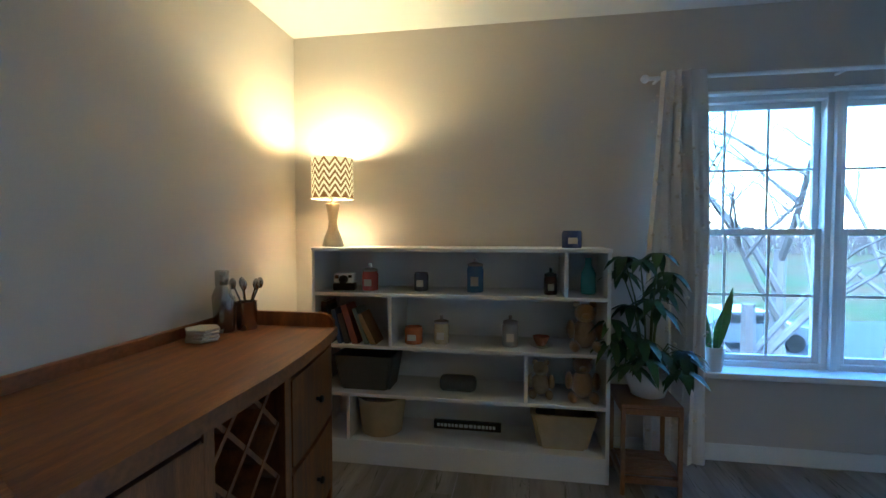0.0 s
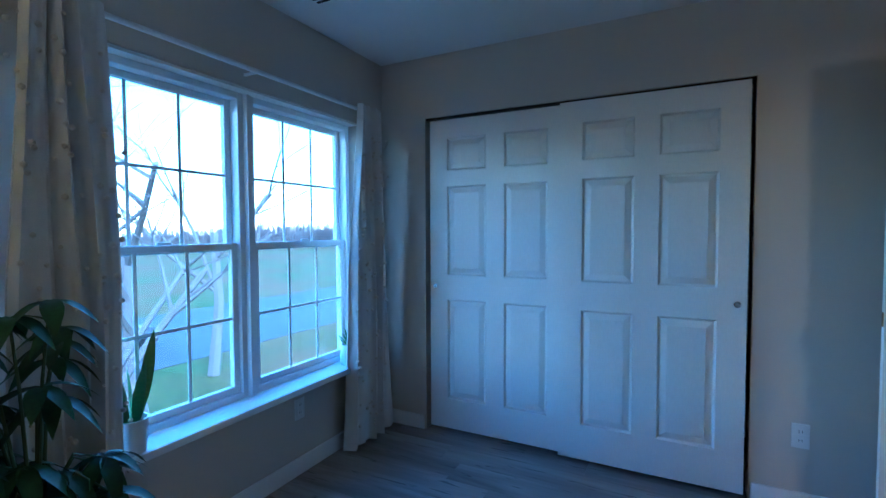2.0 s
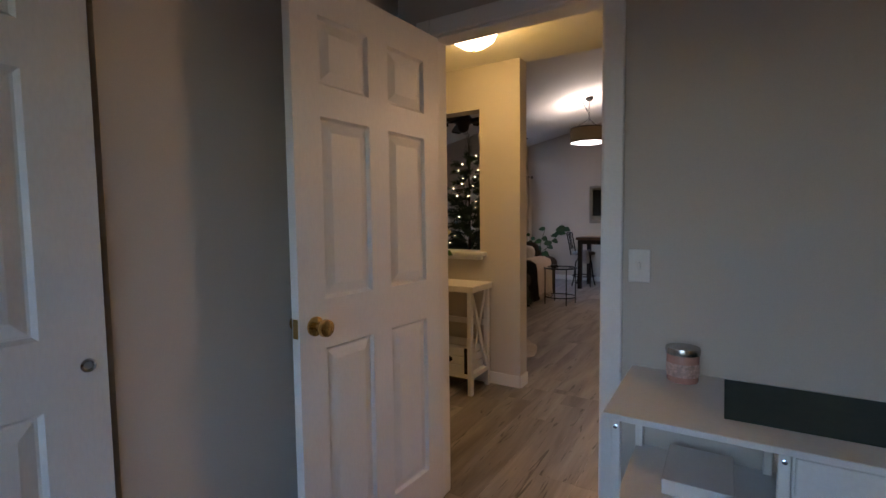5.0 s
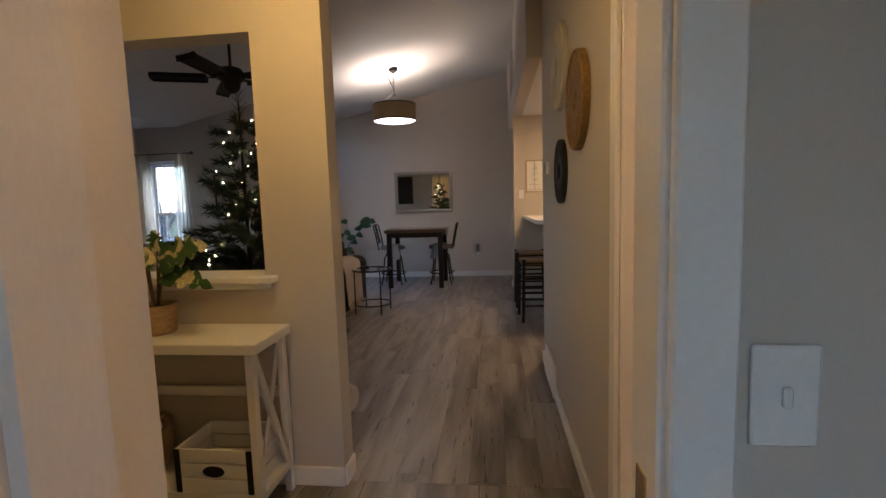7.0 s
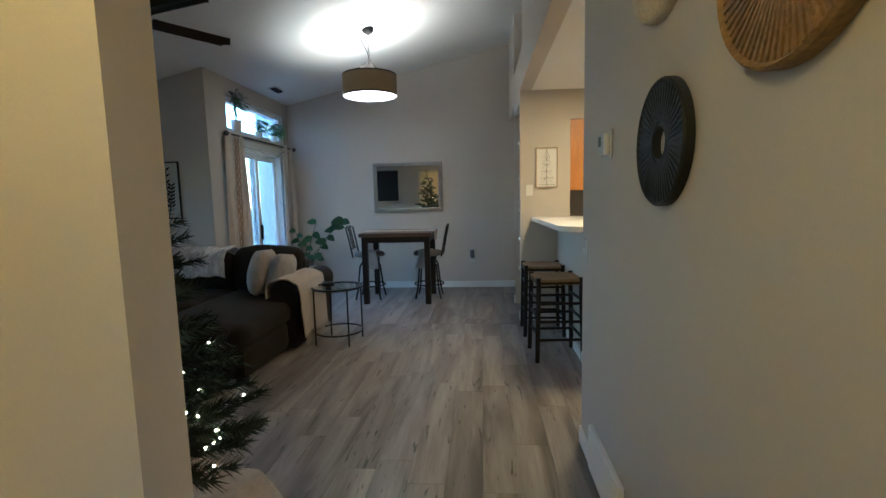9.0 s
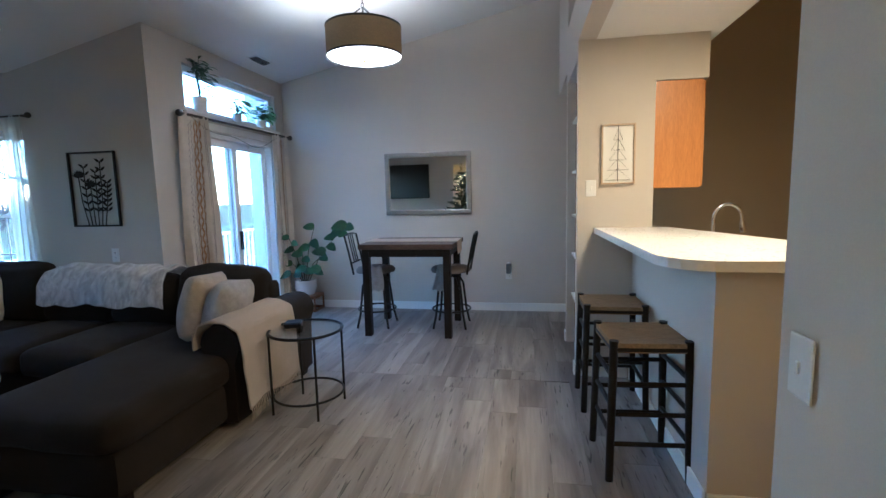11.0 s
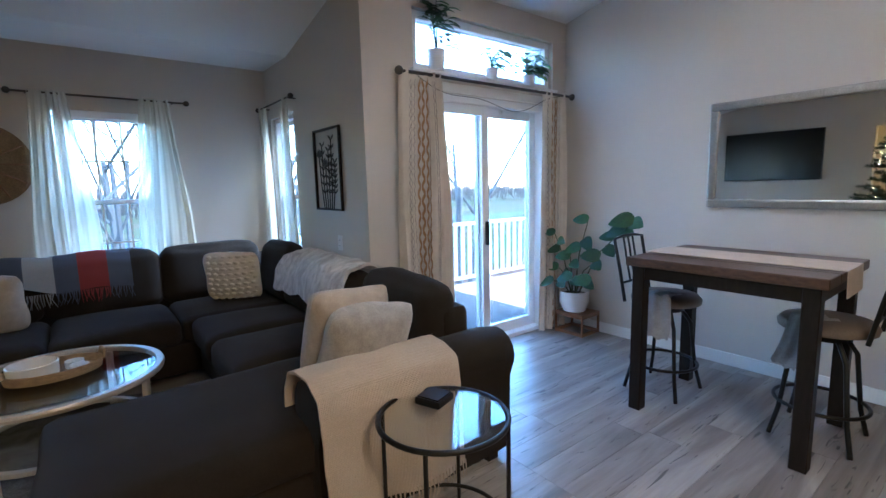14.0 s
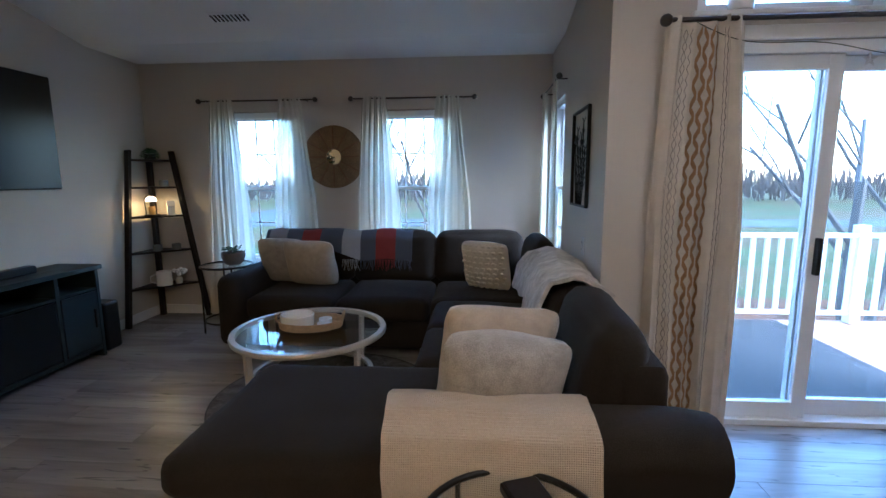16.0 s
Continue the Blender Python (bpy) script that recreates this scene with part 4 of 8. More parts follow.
part("face_rail", bowed(0.022, SL - 0.022, SZ - 0.07, SZ - 0.046, None, -0.012), OAKV, sb)
for y0, y1, zs in ((0.026, 0.449, ((0.09, 0.40), (0.42, 0.735))), (0.919, 1.426, ((0.09, 0.40), (0.42, 0.735)))):
    for a, b2 in zs:
        dr = part("drawer", bowed(y0, y1, a, b2, None, -0.004), OAKV, sb, smooth=40)
        part("knob", lathe([(0.008, 0), (0.007, 0.012), (0.015, 0.02), (0.013, 0.028), (0.004, 0.03)], 16, pose(bow((y0 + y1) / 2) - 0.005, (y0 + y1) / 2, (a + b2) / 2, 0, 90, 0)), BLACK, dr, "dark round knob", smooth=True)
for k in range(-3, 4):
    for s in (-1, 1):
        a = Vector((0.3, 0.684 - 0.5 * s + k * 0.18, -0.08))
        d = Vector((0, s, 1)).normalized()
        lo, hi = -2.0, 2.0
        for ax, mn, mx in ((1, 0.499, 0.869), (2, 0.085, 0.738)):
            t0, t1 = (mn - a[ax]) / d[ax], (mx - a[ax]) / d[ax]
            lo, hi = max(lo, min(t0, t1)), min(hi, max(t0, t1))
        if hi - lo > 0.06:
            p, q = a + d * lo, a + d * hi
            bm = bmesh.new()
            w = Vector((0, -d.z, d.y)) * 0.008
            back, front = (0.05, 0.575) if s > 0 else (0.053, 0.572)
            lo_f = [bm.verts.new((back, v_.y, v_.z)) for v_ in (p + w, p - w, q - w, q + w)]
            hi_f = [bm.verts.new((front, v_.y, v_.z)) for v_ in (p + w, p - w, q - w, q + w)]
            bm.faces.new(lo_f)
            bm.faces.new(hi_f[::-1])
            for i in range(4):
                bm.faces.new((lo_f[i], lo_f[(i + 1) % 4], hi_f[(i + 1) % 4], hi_f[i]))
            part("wine_rack_slat", bm, OAKV, sb)
TZ = SZ
STEEL = mat("steel", (0.42, 0.41, 0.4), 0.25, 1.0, vary=0.05, bump=0.02)
for i in range(4):
    e = thing("coaster", "cream stone coaster in a stack", "coaster", pose(-1.15, 1.665, TZ + 0.0135 * i, 0, 0, 5 * i), group="stack of coasters")
    part("body", lathe([(0.064, 0.0005), (0.068, 0.003), (0.068, 0.010), (0.064, 0.0125)], 6), mat("coaster_stone", (0.62, 0.56, 0.47), 0.8, vary=0.1, scale=50), e)
sh = thing("cocktail_shaker", "hammered steel cocktail shaker", "shaker", pose(-1.165, 1.83, TZ))
part("body", lathe([(0.036, 0), (0.04, 0.005), (0.046, 0.12), (0.045, 0.135)], 24), STEEL, sh, smooth=True)
part("cap", lathe([(0.045, 0.135), (0.042, 0.15), (0.028, 0.168), (0.026, 0.20), (0.02, 0.205)], 24), STEEL, sh, smooth=True)
sh2 = thing("cocktail_shaker", "tall plain steel shaker by the wall", "shaker", pose(-1.215, 1.885, TZ))
part("body", lathe([(0.036, 0), (0.044, 0.14), (0.044, 0.15), (0.03, 0.185), (0.026, 0.19), (0.03, 0.2), (0.03, 0.26), (0.024, 0.265)], 24), STEEL, sh2, smooth=True)
cup = thing("utensil_cup", "copper-toned steel cup holding bar tools", "cup", pose(-1.105, 1.90, TZ))
part("cup", lathe([(0.042, 0), (0.044, 0.004), (0.044, 0.12), (0.046, 0.125), (0.042, 0.125), (0.041, 0.01)], 24), mat("warm_steel", (0.5, 0.36, 0.22), 0.25, 1.0, vary=0.06, bump=0.02), cup, smooth=True)
for i, (dx, dy) in enumerate(((0.02, 0.02), (-0.02, 0.015), (0.01, -0.025), (-0.025, -0.01), (0.028, -0.008))):
    t = part("bar_tool", tube([(0, 0, 0.012), (dx, dy, 0.13), (dx * 1.9, dy * 1.9, 0.19)], 0.004, 8), STEEL, cup)
    bm = bmesh.new()
    bmesh.ops.create_uvsphere(bm, u_segments=12, v_segments=8, radius=1, matrix=Matrix.Translation((dx * 2.1, dy * 2.1, 0.205)) @ Matrix.Diagonal((0.016, 0.01, 0.026, 1)))
    part("tool_head", bm, STEEL, t, smooth=True)

# ---- bedroom: plants ----
WALNUT = mat("warm_wood", (0.22, 0.105, 0.045), 0.5, vary=0.18, scale=6, fine=70, stretch=(3, 3, 0.6), bump=0.08)


def cube_frame(name, label, x0, x1, y0, y1, h, t=0.02, shelf=True, z0=0.0):
    e = thing(name, label, "plant stand", pose((x0 + x1) / 2, (y0 + y1) / 2, z0))
    w, d = (x1 - x0) / 2, (y1 - y0) / 2
    for a in (-1, 1):
        for b in (-1, 1):
            part("leg", bx(*sorted((a * w, a * (w - t))), *sorted((b * d, b * (d - t))), 0, h - 0.018, 0.002, 1), WALNUT, e)
        for z in ((h - 0.05, 0.06) if shelf else (h - 0.04, 0.002)):
            part("rail", bx(-w + t, w - t, *sorted((a * (d - 0.002), a * (d - t))), z, z + 0.03, 0.002, 1), WALNUT, e)
            part("rail", bx(*sorted((a * (w - 0.002), a * (w - t))), -d + t, d - t, z, z + 0.03, 0.002, 1), WALNUT, e)
    part("top", bx(-w, w, -d, d, h - 0.018, h, 0.003, 1), WALNUT, e)
    if shelf:
        for i in range(5):
            y = -d + t + (2 * d - 2 * t) * (i + 0.5) / 5
            part("slat", bx(-w + t, w - t, y - 0.022, y + 0.022, 0.092, 0.104, 0.002, 1), WALNUT, e)
    return e


cube_frame("plant_stand", "warm wooden plant stand with lower shelf", 0.585, 0.86, 2.26, 2.56, 0.44)


def pot(parent, r, h, material, z=0.0):
    part("pot", lathe([(r * 0.55, z), (r * 0.75, z + 0.01), (r * 0.97, z + h * 0.45), (r, z + h * 0.7), (r * 0.93, z + h), (r * 0.86, z + h), (r * 0.86, z + h * 0.86)], 30, cap=False), material, parent, smooth=True)
    part("soil", lathe([(0.002, z + h * 0.87), (r * 0.87, z + h * 0.86)], 24, cap=False), SOIL, parent)


rng = random.Random(11)
pl = thing("umbrella_plant", "leafy schefflera houseplant in a white pot", "plant", pose(0.735, 2.40, 0.44))
pot(pl, 0.105, 0.17, CERAMIC)
stem, lv = bmesh.new(), bmesh.new()
for k in range(26):
    a = 2 * math.pi * k / 13 + rng.uniform(-0.3, 0.3)
    reach, top = rng.uniform(0.05, 0.205), rng.uniform(0.12, 0.72)
    if k % 4 == 0:
        reach, top = rng.uniform(0.16, 0.24), rng.uniform(0.10, 0.28)
    p1 = Vector((0.02 * math.cos(a), 0.02 * math.sin(a), 0.14))
    p3 = Vector((reach * 0.85 * math.cos(a), reach * math.sin(a) * 0.7, top))
    p2 = (p1 + p3) / 2 + Vector((0, 0, 0.08))
    tube([p1, p2, p3], 0.005, 6, stem, taper=0.003)
    nl = rng.randint(6, 8)
    for i in range(nl):
        b = 2 * math.pi * i / nl + rng.uniform(-0.2, 0.2)
        leaf(lv, p3, (math.cos(b), math.sin(b), rng.uniform(-0.1, 0.15)), rng.uniform(0.10, 0.14), rng.uniform(0.038, 0.05), rng.uniform(0.5, 1.0))
tagged(part("stems", stem, mat("green_stem", (0.07, 0.1, 0.03), 0.6), pl, "thin green stems"), kind="stuff")
part("leaves", lv, LEAF, pl, "drooping dark green leaflets", smooth=True)
WPOT = mat("pale_pot", (0.62, 0.68, 0.74), 0.4, vary=0.03, bump=0.03)
for nm, lab, x, y, s, kind in (("snake_plant", "snake plant in a white pot on the sill", 1.13, 2.665, 1.0, 0), ("aloe_plant", "small aloe in a pale tapered pot on the sill", 2.40, 2.675, 1.0, 1)):
    e = thing(nm, lab, "plant", pose(x, y, 0.508))
    part("pot", lathe([(0.045, 0), (0.052, 0.004), (0.058, 0.05), (0.05, 0.118), (0.046, 0.122), (0.042, 0.12), (0.042, 0.1)] if kind else [(0.038, 0), (0.045, 0.004), (0.055, 0.11), (0.057, 0.13), (0.05, 0.13), (0.048, 0.11)], 24, cap=False), WPOT if kind else CERAMIC, e, smooth=True)
    part("soil", lathe([(0.002, 0.108), (0.047, 0.106)], 20, cap=False), SOIL, e)
    bm = bmesh.new()
    for i in range(14 if kind else 5):
        a = 2 * math.pi * i / (7 if kind else 5) + (0.3 if i > 6 else 0)
        if kind:
            leaf(bm, (0.008 * math.cos(a), 0.008 * math.sin(a), 0.105), (math.cos(a), math.sin(a), 1.1 if i < 7 else 2.4), 0.11 + 0.015 * (i % 3), 0.016, 0.15, n=5, fold=0.6)
        else:
            leaf(bm, (0.015 * math.cos(a), 0.015 * math.sin(a), 0.10), (0.22 * math.cos(a), 0.22 * math.sin(a), 1), (0.36, 0.22, 0.3, 0.18, 0.25)[i], 0.052, 0.0, up=Vector((math.sin(a), -math.cos(a), 0.2)), n=8, fold=0.3)
    part("leaves", bm, mat("bright_leaf", (0.06, 0.19, 0.05), 0.4, vary=0.25, scale=30, stretch=(1, 1, 4), second=(0.12, 0.22, 0.06)), e, "upright green blades", smooth=True)

# ---- bedroom: desk by the door ----
dk = thing("desk", "white desk with open shelf and drawer", "desk", pose(1.82, -0.62, 0))
part("desktop", bx(-1.35, 0.0, 0, 0.46, 0.745, 0.762, 0.002, 1), WHITEBOARD, dk)
for x in (-0.03, -0.40, -1.33):
    for y in (0.012, 0.425):
        part("leg", bx(x - 0.012, x + 0.012, y - 0.012, y + 0.012, 0, 0.745, 0.002, 1), TRIM, dk)
part("shelf", bx(-0.42, -0.02, 0.0, 0.44, 0.47, 0.485, 0.002, 1), WHITEBOARD, dk)
part("drawer_case", bx(-0.86, -0.415, 0.0, 0.43, 0.55, 0.744, 0.002, 1), WHITEBOARD, dk)
dr = part("drawer_front", bx(-0.855, -0.42, 0.431, 0.445, 0.555, 0.738, 0.003, 1), WHITEBOARD, dk)
part("handle", tube([(-0.72, 0.446, 0.64), (-0.71, 0.466, 0.64), (-0.57, 0.466, 0.64), (-0.56, 0.446, 0.64)], 0.007, 8), BLACK, dr, "black bar handle")
for x, z in ((-0.03, 0.72), (-0.03, 0.46), (-0.40, 0.72), (-0.40, 0.6)):
    part("bolt", lathe([(0.006, 0), (0.006, 0.002), (0.003, 0.003)], 10, pose(x, 0.4372, z, -90)), CHROME, dk)
mt = tagged(part("desk_mat", bx(0.62, 1.54, -0.60, -0.27, 0.7622, 0.7655, 0.0012, 1), mat("green_mat", (0.018, 0.048, 0.042), 0.55, vary=0.08, scale=15, fine=300, bump=0.15)), "dark green desk mat on the white desk", "desk mat")
cj = thing("candle_jar", "pink candle jar with a steel lid on the desk", "candle", pose(1.655, -0.535, 0.762))
part("jar", lathe([(0.043, 0), (0.046, 0.004), (0.047, 0.085), (0.044, 0.09)], 26), mat("pink_glass", (0.55, 0.3, 0.25), 0.2, vary=0.05, coat=0.3), cj, smooth=True)
part("paper_label", lathe([(0.0475, 0.02), (0.0482, 0.062)], 26, cap=False), mat("pink_label", (0.6, 0.4, 0.34), 0.6, vary=0.2, scale=60), cj)
part("lid", lathe([(0.05, 0.088), (0.051, 0.1), (0.049, 0.108)], 26), STEEL, cj, smooth=True)
pb = thing("paper_box", "white paper box on the desk shelf", "box", pose(1.60, -0.45, 0.485))
part("body", bx(-0.09, 0.09, -0.12, 0.12, 0, 0.045, 0.002, 1), CERAMIC, pb)

# ---- hall ----
casing("bath_door_frame", "white painted bathroom door trim", "x", 1.60, 1.72, 1, -1.60, -0.85, 2.04)
part("strike_plate", bx(1.64, 1.675, -1.5805, -1.577, 0.915, 0.985), BRASS, bpy.data.objects["bath_door_frame"], "brass strike plate")
tagged(part("passthrough_ledge", bx(3.115, 4.05, -2.30, -2.055, 0.995, 1.027, 0.008, 2), TRIM), "white painted pass-through ledge", "ledge", kind="structure")
tagged(part("ledge_apron", bx(3.145, 4.02, -2.119, -2.075, 0.965, 0.994, 0.01, 2), TRIM), "white trim below the ledge", "trim", kind="structure")
hl = thing("ceiling_light", "lit frosted glass flush ceiling light", "ceiling light", pose(2.87, -1.45, 2.44))
part("canopy", lathe([(0.09, -0.03), (0.1, -0.02), (0.1, -0.001)], 28), BRASS, hl, smooth=True)
part("bowl", lathe([(0.012, -0.135), (0.07, -0.125), (0.125, -0.09), (0.145, -0.045), (0.14, -0.032)], 32), glow("frosted_bowl", (1.0, 0.70, 0.38), 0.9), hl, "glowing frosted glass bowl", smooth=True)
part("finial", lathe([(0.004, -0.155), (0.01, -0.148), (0.006, -0.136)], 12), BRASS, hl)
lamp("hall_light", "POINT", pose(2.87, -1.45, 2.24), 0.66, (1.0, 0.57, 0.07), 0.09)

ct = thing("console_table", "white wooden console table with crossed end frames", "console table", pose(3.064, -2.105, 0))
CW, CD, CH = 1.02, 0.325, 0.80
part("tabletop", bx(0, CW, 0, CD, CH - 0.045, CH, 0.004, 1), WHITEBOARD, ct)
for x in (0.02, CW - 0.055):
    for y in (0.01, CD - 0.045):
        part("leg", bx(x, x + 0.035, y, y + 0.035, 0, CH - 0.045, 0.003, 1), WHITEBOARD, ct)
    part("cross_brace", bar((x + 0.012, 0.04, 0.14), (x + 0.012, CD - 0.04, CH - 0.06), 0.014, 0.032), WHITEBOARD, ct)
    part("cross_brace", bar((x + 0.024, CD - 0.04, 0.14), (x + 0.024, 0.04, CH - 0.06), 0.008, 0.032), WHITEBOARD, ct)
part("back_rail", bx(0.055, CW - 0.055, 0.015, 0.035, 0.46, 0.505, 0.003, 1), WHITEBOARD, ct)
part("lower_shelf", bx(0.02, CW - 0.02, 0.02, CD - 0.02, 0.12, 0.155, 0.003, 1), WHITEBOARD, ct)
wb = thing("wicker_basket", "woven basket with handles and a cream throw", "basket", pose(3.80, -1.945, 0.155))
part("body", lathe([(0.14, 0), (0.16, 0.01), (0.185, 0.12), (0.18, 0.2), (0.172, 0.2), (0.15, 0.02)], 30), WICKER, wb, smooth=True)
for s in (-1, 1):
    part("handle", tube([(s * 0.165, -0.04, 0.19), (s * 0.175, -0.03, 0.255), (s * 0.175, 0.03, 0.255), (s * 0.165, 0.04, 0.19)], 0.011, 8), WICKER, wb)
tagged(part("throw_blanket", rbox(3.66, 3.93, -2.07, -1.82, 0.24, 0.40, 0.07, 0.03, 9, 0.035), WHITEFAB, smooth=True), "cream throw bundled in the basket", "blanket")
cr = thing("wooden_crate", "white slatted crate with black corners", "crate", pose(3.295, -1.93, 0.155))
for z in (0.0, 0.066, 0.132):
    for y in (-0.13, 0.118):
        part("slat", bx(-0.17, 0.17, y, y + 0.012, z, z + 0.058, 0.002, 1), WHITEBOARD, cr)
    for x in (-0.17, 0.158):
        part("slat", bx(x, x + 0.012, -0.118, 0.118, z, z + 0.058, 0.002, 1), WHITEBOARD, cr)
part("bottom", bx(-0.158, 0.158, -0.118, 0.118, 0.0, 0.01), WHITEBOARD, cr)
for x in (-0.172, 0.147):
    part("corner_strap", bx(x, x + 0.025, 0.1305, 0.133, 0, 0.19), BLACK, cr)
bm = lathe([(0.03, 0), (0.03, 0.003)], 20, pose(0, 0.1305, 0.095, -90, 0, 0) @ Matrix.Diagonal((1.6, 0.8, 1, 1)))
part("name_plate", bm, BLACK, cr, "oval black plate")

VAR = mat("variegated_leaf", (0.50, 0.47, 0.27), 0.4, vary=0.25, scale=10, fine=60, second=(0.03, 0.09, 0.025), bump=0.08, distort=1.0)
for nd in VAR.node_tree.nodes:
    if nd.bl_idname == "ShaderNodeValToRGB":
        nd.color_ramp.elements[0].position, nd.color_ramp.elements[1].position = 0.505, 0.54
vp = thing("potted_monstera", "variegated monstera in a woven pot", "plant", pose(3.61, -1.955, CH))
part("pot", lathe([(0.068, 0), (0.076, 0.004), (0.083, 0.115), (0.085, 0.13), (0.075, 0.13), (0.07, 0.1)], 28, cap=False), WICKER, vp, "woven rattan pot", smooth=True)
part("soil", lathe([(0.002, 0.112), (0.074, 0.11)], 24, cap=False), SOIL, vp)
STEMM = mat("brown_stem", (0.1, 0.06, 0.03), 0.6)
# leaf base, direction, length and width
for base, way, L, wd in (((0.02, 0.02, 0.22), (0.9, 0.05, 0.55), 0.30, 0.17), ((-0.04, 0.03, 0.24), (-0.85, 0.1, 0.62), 0.31, 0.17), ((-0.06, 0.05, 0.20), (-1.0, 0.15, 0.12), 0.26, 0.11),
                         ((0.06, 0.05, 0.16), (0.95, 0.2, -0.02), 0.22, 0.14), ((0.0, 0.06, 0.24), (-0.35, 0.6, 0.4), 0.16, 0.11), ((0.02, -0.04, 0.30), (0.15, -0.1, 0.9), 0.14, 0.08)):
    b0 = Vector(base) + Vector((-0.02, 0, 0.06))
    part("stem", tube([(b0.x * 0.25, b0.y * 0.25, 0.10), (b0.x * 0.5, b0.y * 0.5, 0.16), b0], 0.006, 6, taper=0.004), STEMM, vp)
    d = Vector(way).normalized()
    up = Vector((0.0, 0.8, 0.6))
    side = d.cross(up).normalized()
    nrm = side.cross(d)
    bm = bmesh.new()
    n = 14
    for sg in (-1, 1):
        inner, outer = [], []
        for i in range(n + 1):
            t = i / n
            w = wd * 0.5 * (math.sin(math.pi * min(1, t * 0.9 + 0.1)) ** 0.6) * (1.2 - 0.45 * t)
            if i in (5, 8, 11):
                w *= 0.45
            c = b0 + d * L * t - Vector((0, 0, 0.3 * L * t * t))
            inner.append(bm.verts.new(c))
            outer.append(bm.verts.new(c + sg * side * w + nrm * w * 0.12))
        for i in range(n):
            bm.faces.new((inner[i], inner[i + 1], outer[i + 1], outer[i]))
    bmesh.ops.remove_doubles(bm, verts=bm.verts, dist=0.0004)
    part("leaf", bm, VAR, vp, "cream and green split leaf", smooth=True)

# round wall decorations
RATTAN = mat("carved_wood", (0.30, 0.18, 0.06), 0.6, vary=0.25, scale=14, fine=90, bump=0.3)
PALEW = mat("whitewashed_wood", (0.62, 0.58, 0.5), 0.7, vary=0.1, scale=14, fine=120, bump=0.3)
BLKB = mat("black_beads", (0.012, 0.012, 0.012), 0.55, vary=0.2, scale=60, fine=200, bump=0.5)


def wall_disc(name, label, y, z, r, hole, material, ribs, th=0.03):
    """A round wall ornament on the hall wall, facing +x, with carved ribs."""
    e = thing(name, label, "wall decor", pose(1.722, y, z, 0, 90, 0))
    part("disc", lathe([(hole, 0), (r, 0), (r * 1.0, th * 0.8), (r * 0.97, th), (r * 0.93, th * 0.7), (hole + 0.02, th * 0.55), (hole, th * 0.8), (hole, 0)], 56, cap=False), material, e, smooth=35)
    for i in range(ribs):
        a = 2 * math.pi * i / ribs
        part("rib", bar((math.cos(a) * (hole + 0.015), math.sin(a) * (hole + 0.015), th * 0.62), (math.cos(a) * r * 0.93, math.sin(a) * r * 0.93, th * 0.72), 0.007, 0.007, 0), material, e)
    return e


wall_disc("wall_disc", "black beaded round wall ornament with open centre", -2.785, 1.488, 0.178, 0.045, BLKB, 48, 0.028)
wall_disc("wall_disc", "carved brown wooden sunburst wall disc", -2.245, 1.765, 0.215, 0.04, RATTAN, 64, 0.035)
wall_disc("wall_disc", "whitewashed carved wooden wall disc", -2.83, 2.07, 0.235, 0.04, PALEW, 56, 0.03)
th_ = thing("thermostat", "white wall thermostat with grey screen", "thermostat", pose(1.722, -3.40, 1.55, 0, 0, 90))
part("back_plate", bx(-0.06, 0.06, -0.008, 0, -0.06, 0.06, 0.004, 1), CERAMIC, th_)
part("body", bx(-0.05, 0.045, -0.03, -0.008, -0.045, 0.045, 0.006, 2), CERAMIC, th_)
part("screen", bx(-0.04, 0.0, -0.0315, -0.0298, -0.005, 0.035), mat("lcd", (0.2, 0.24, 0.22), 0.2, vary=0.05), th_)
outlet("light_switch", pose(1.722, -3.80, 1.07, 0, 0, 90), "white light switch on the hall wall", switch=True)
rv = thing("return_vent", "white slotted floor-level vent", "vent", pose(1.735, -3.35, 0.02, 0, 0, 90))
part("frame", bx(-0.25, 0.25, -0.012, 0.012, 0, 0.22, 0.004, 1), TRIM, rv)
for i in range(9):
    part("slat", bx(-0.23, 0.23, -0.0165, -0.0125, 0.025 + i * 0.02, 0.036 + i * 0.02), TRIM, rv)

# ---- bathroom seen through the doorway ----
MARBLE = mat("cultured_marble", (0.72, 0.62, 0.52), 0.2, vary=0.15, scale=8, fine=30, second=(0.55, 0.42, 0.33), bump=0.0, distort=1.5)
VOAK = mat("vanity_oak", (0.42, 0.17, 0.045), 0.33, vary=0.16, scale=4, fine=55, second=(0.28, 0.10, 0.025), stretch=(6, 6, 0.6), bump=0.06, coat=0.15)
va = thing("vanity_cabinet", "oak bathroom vanity with doors and drawer fronts", "vanity", pose(0.11, -2.195, 0))
part("body", bx(0, 1.46, 0, 0.44, 0.09, 0.775, 0.002, 1), VOAK, va)
part("toe_kick", bx(0.02, 1.44, 0.0, 0.38, 0, 0.09), DARKWOOD, va)
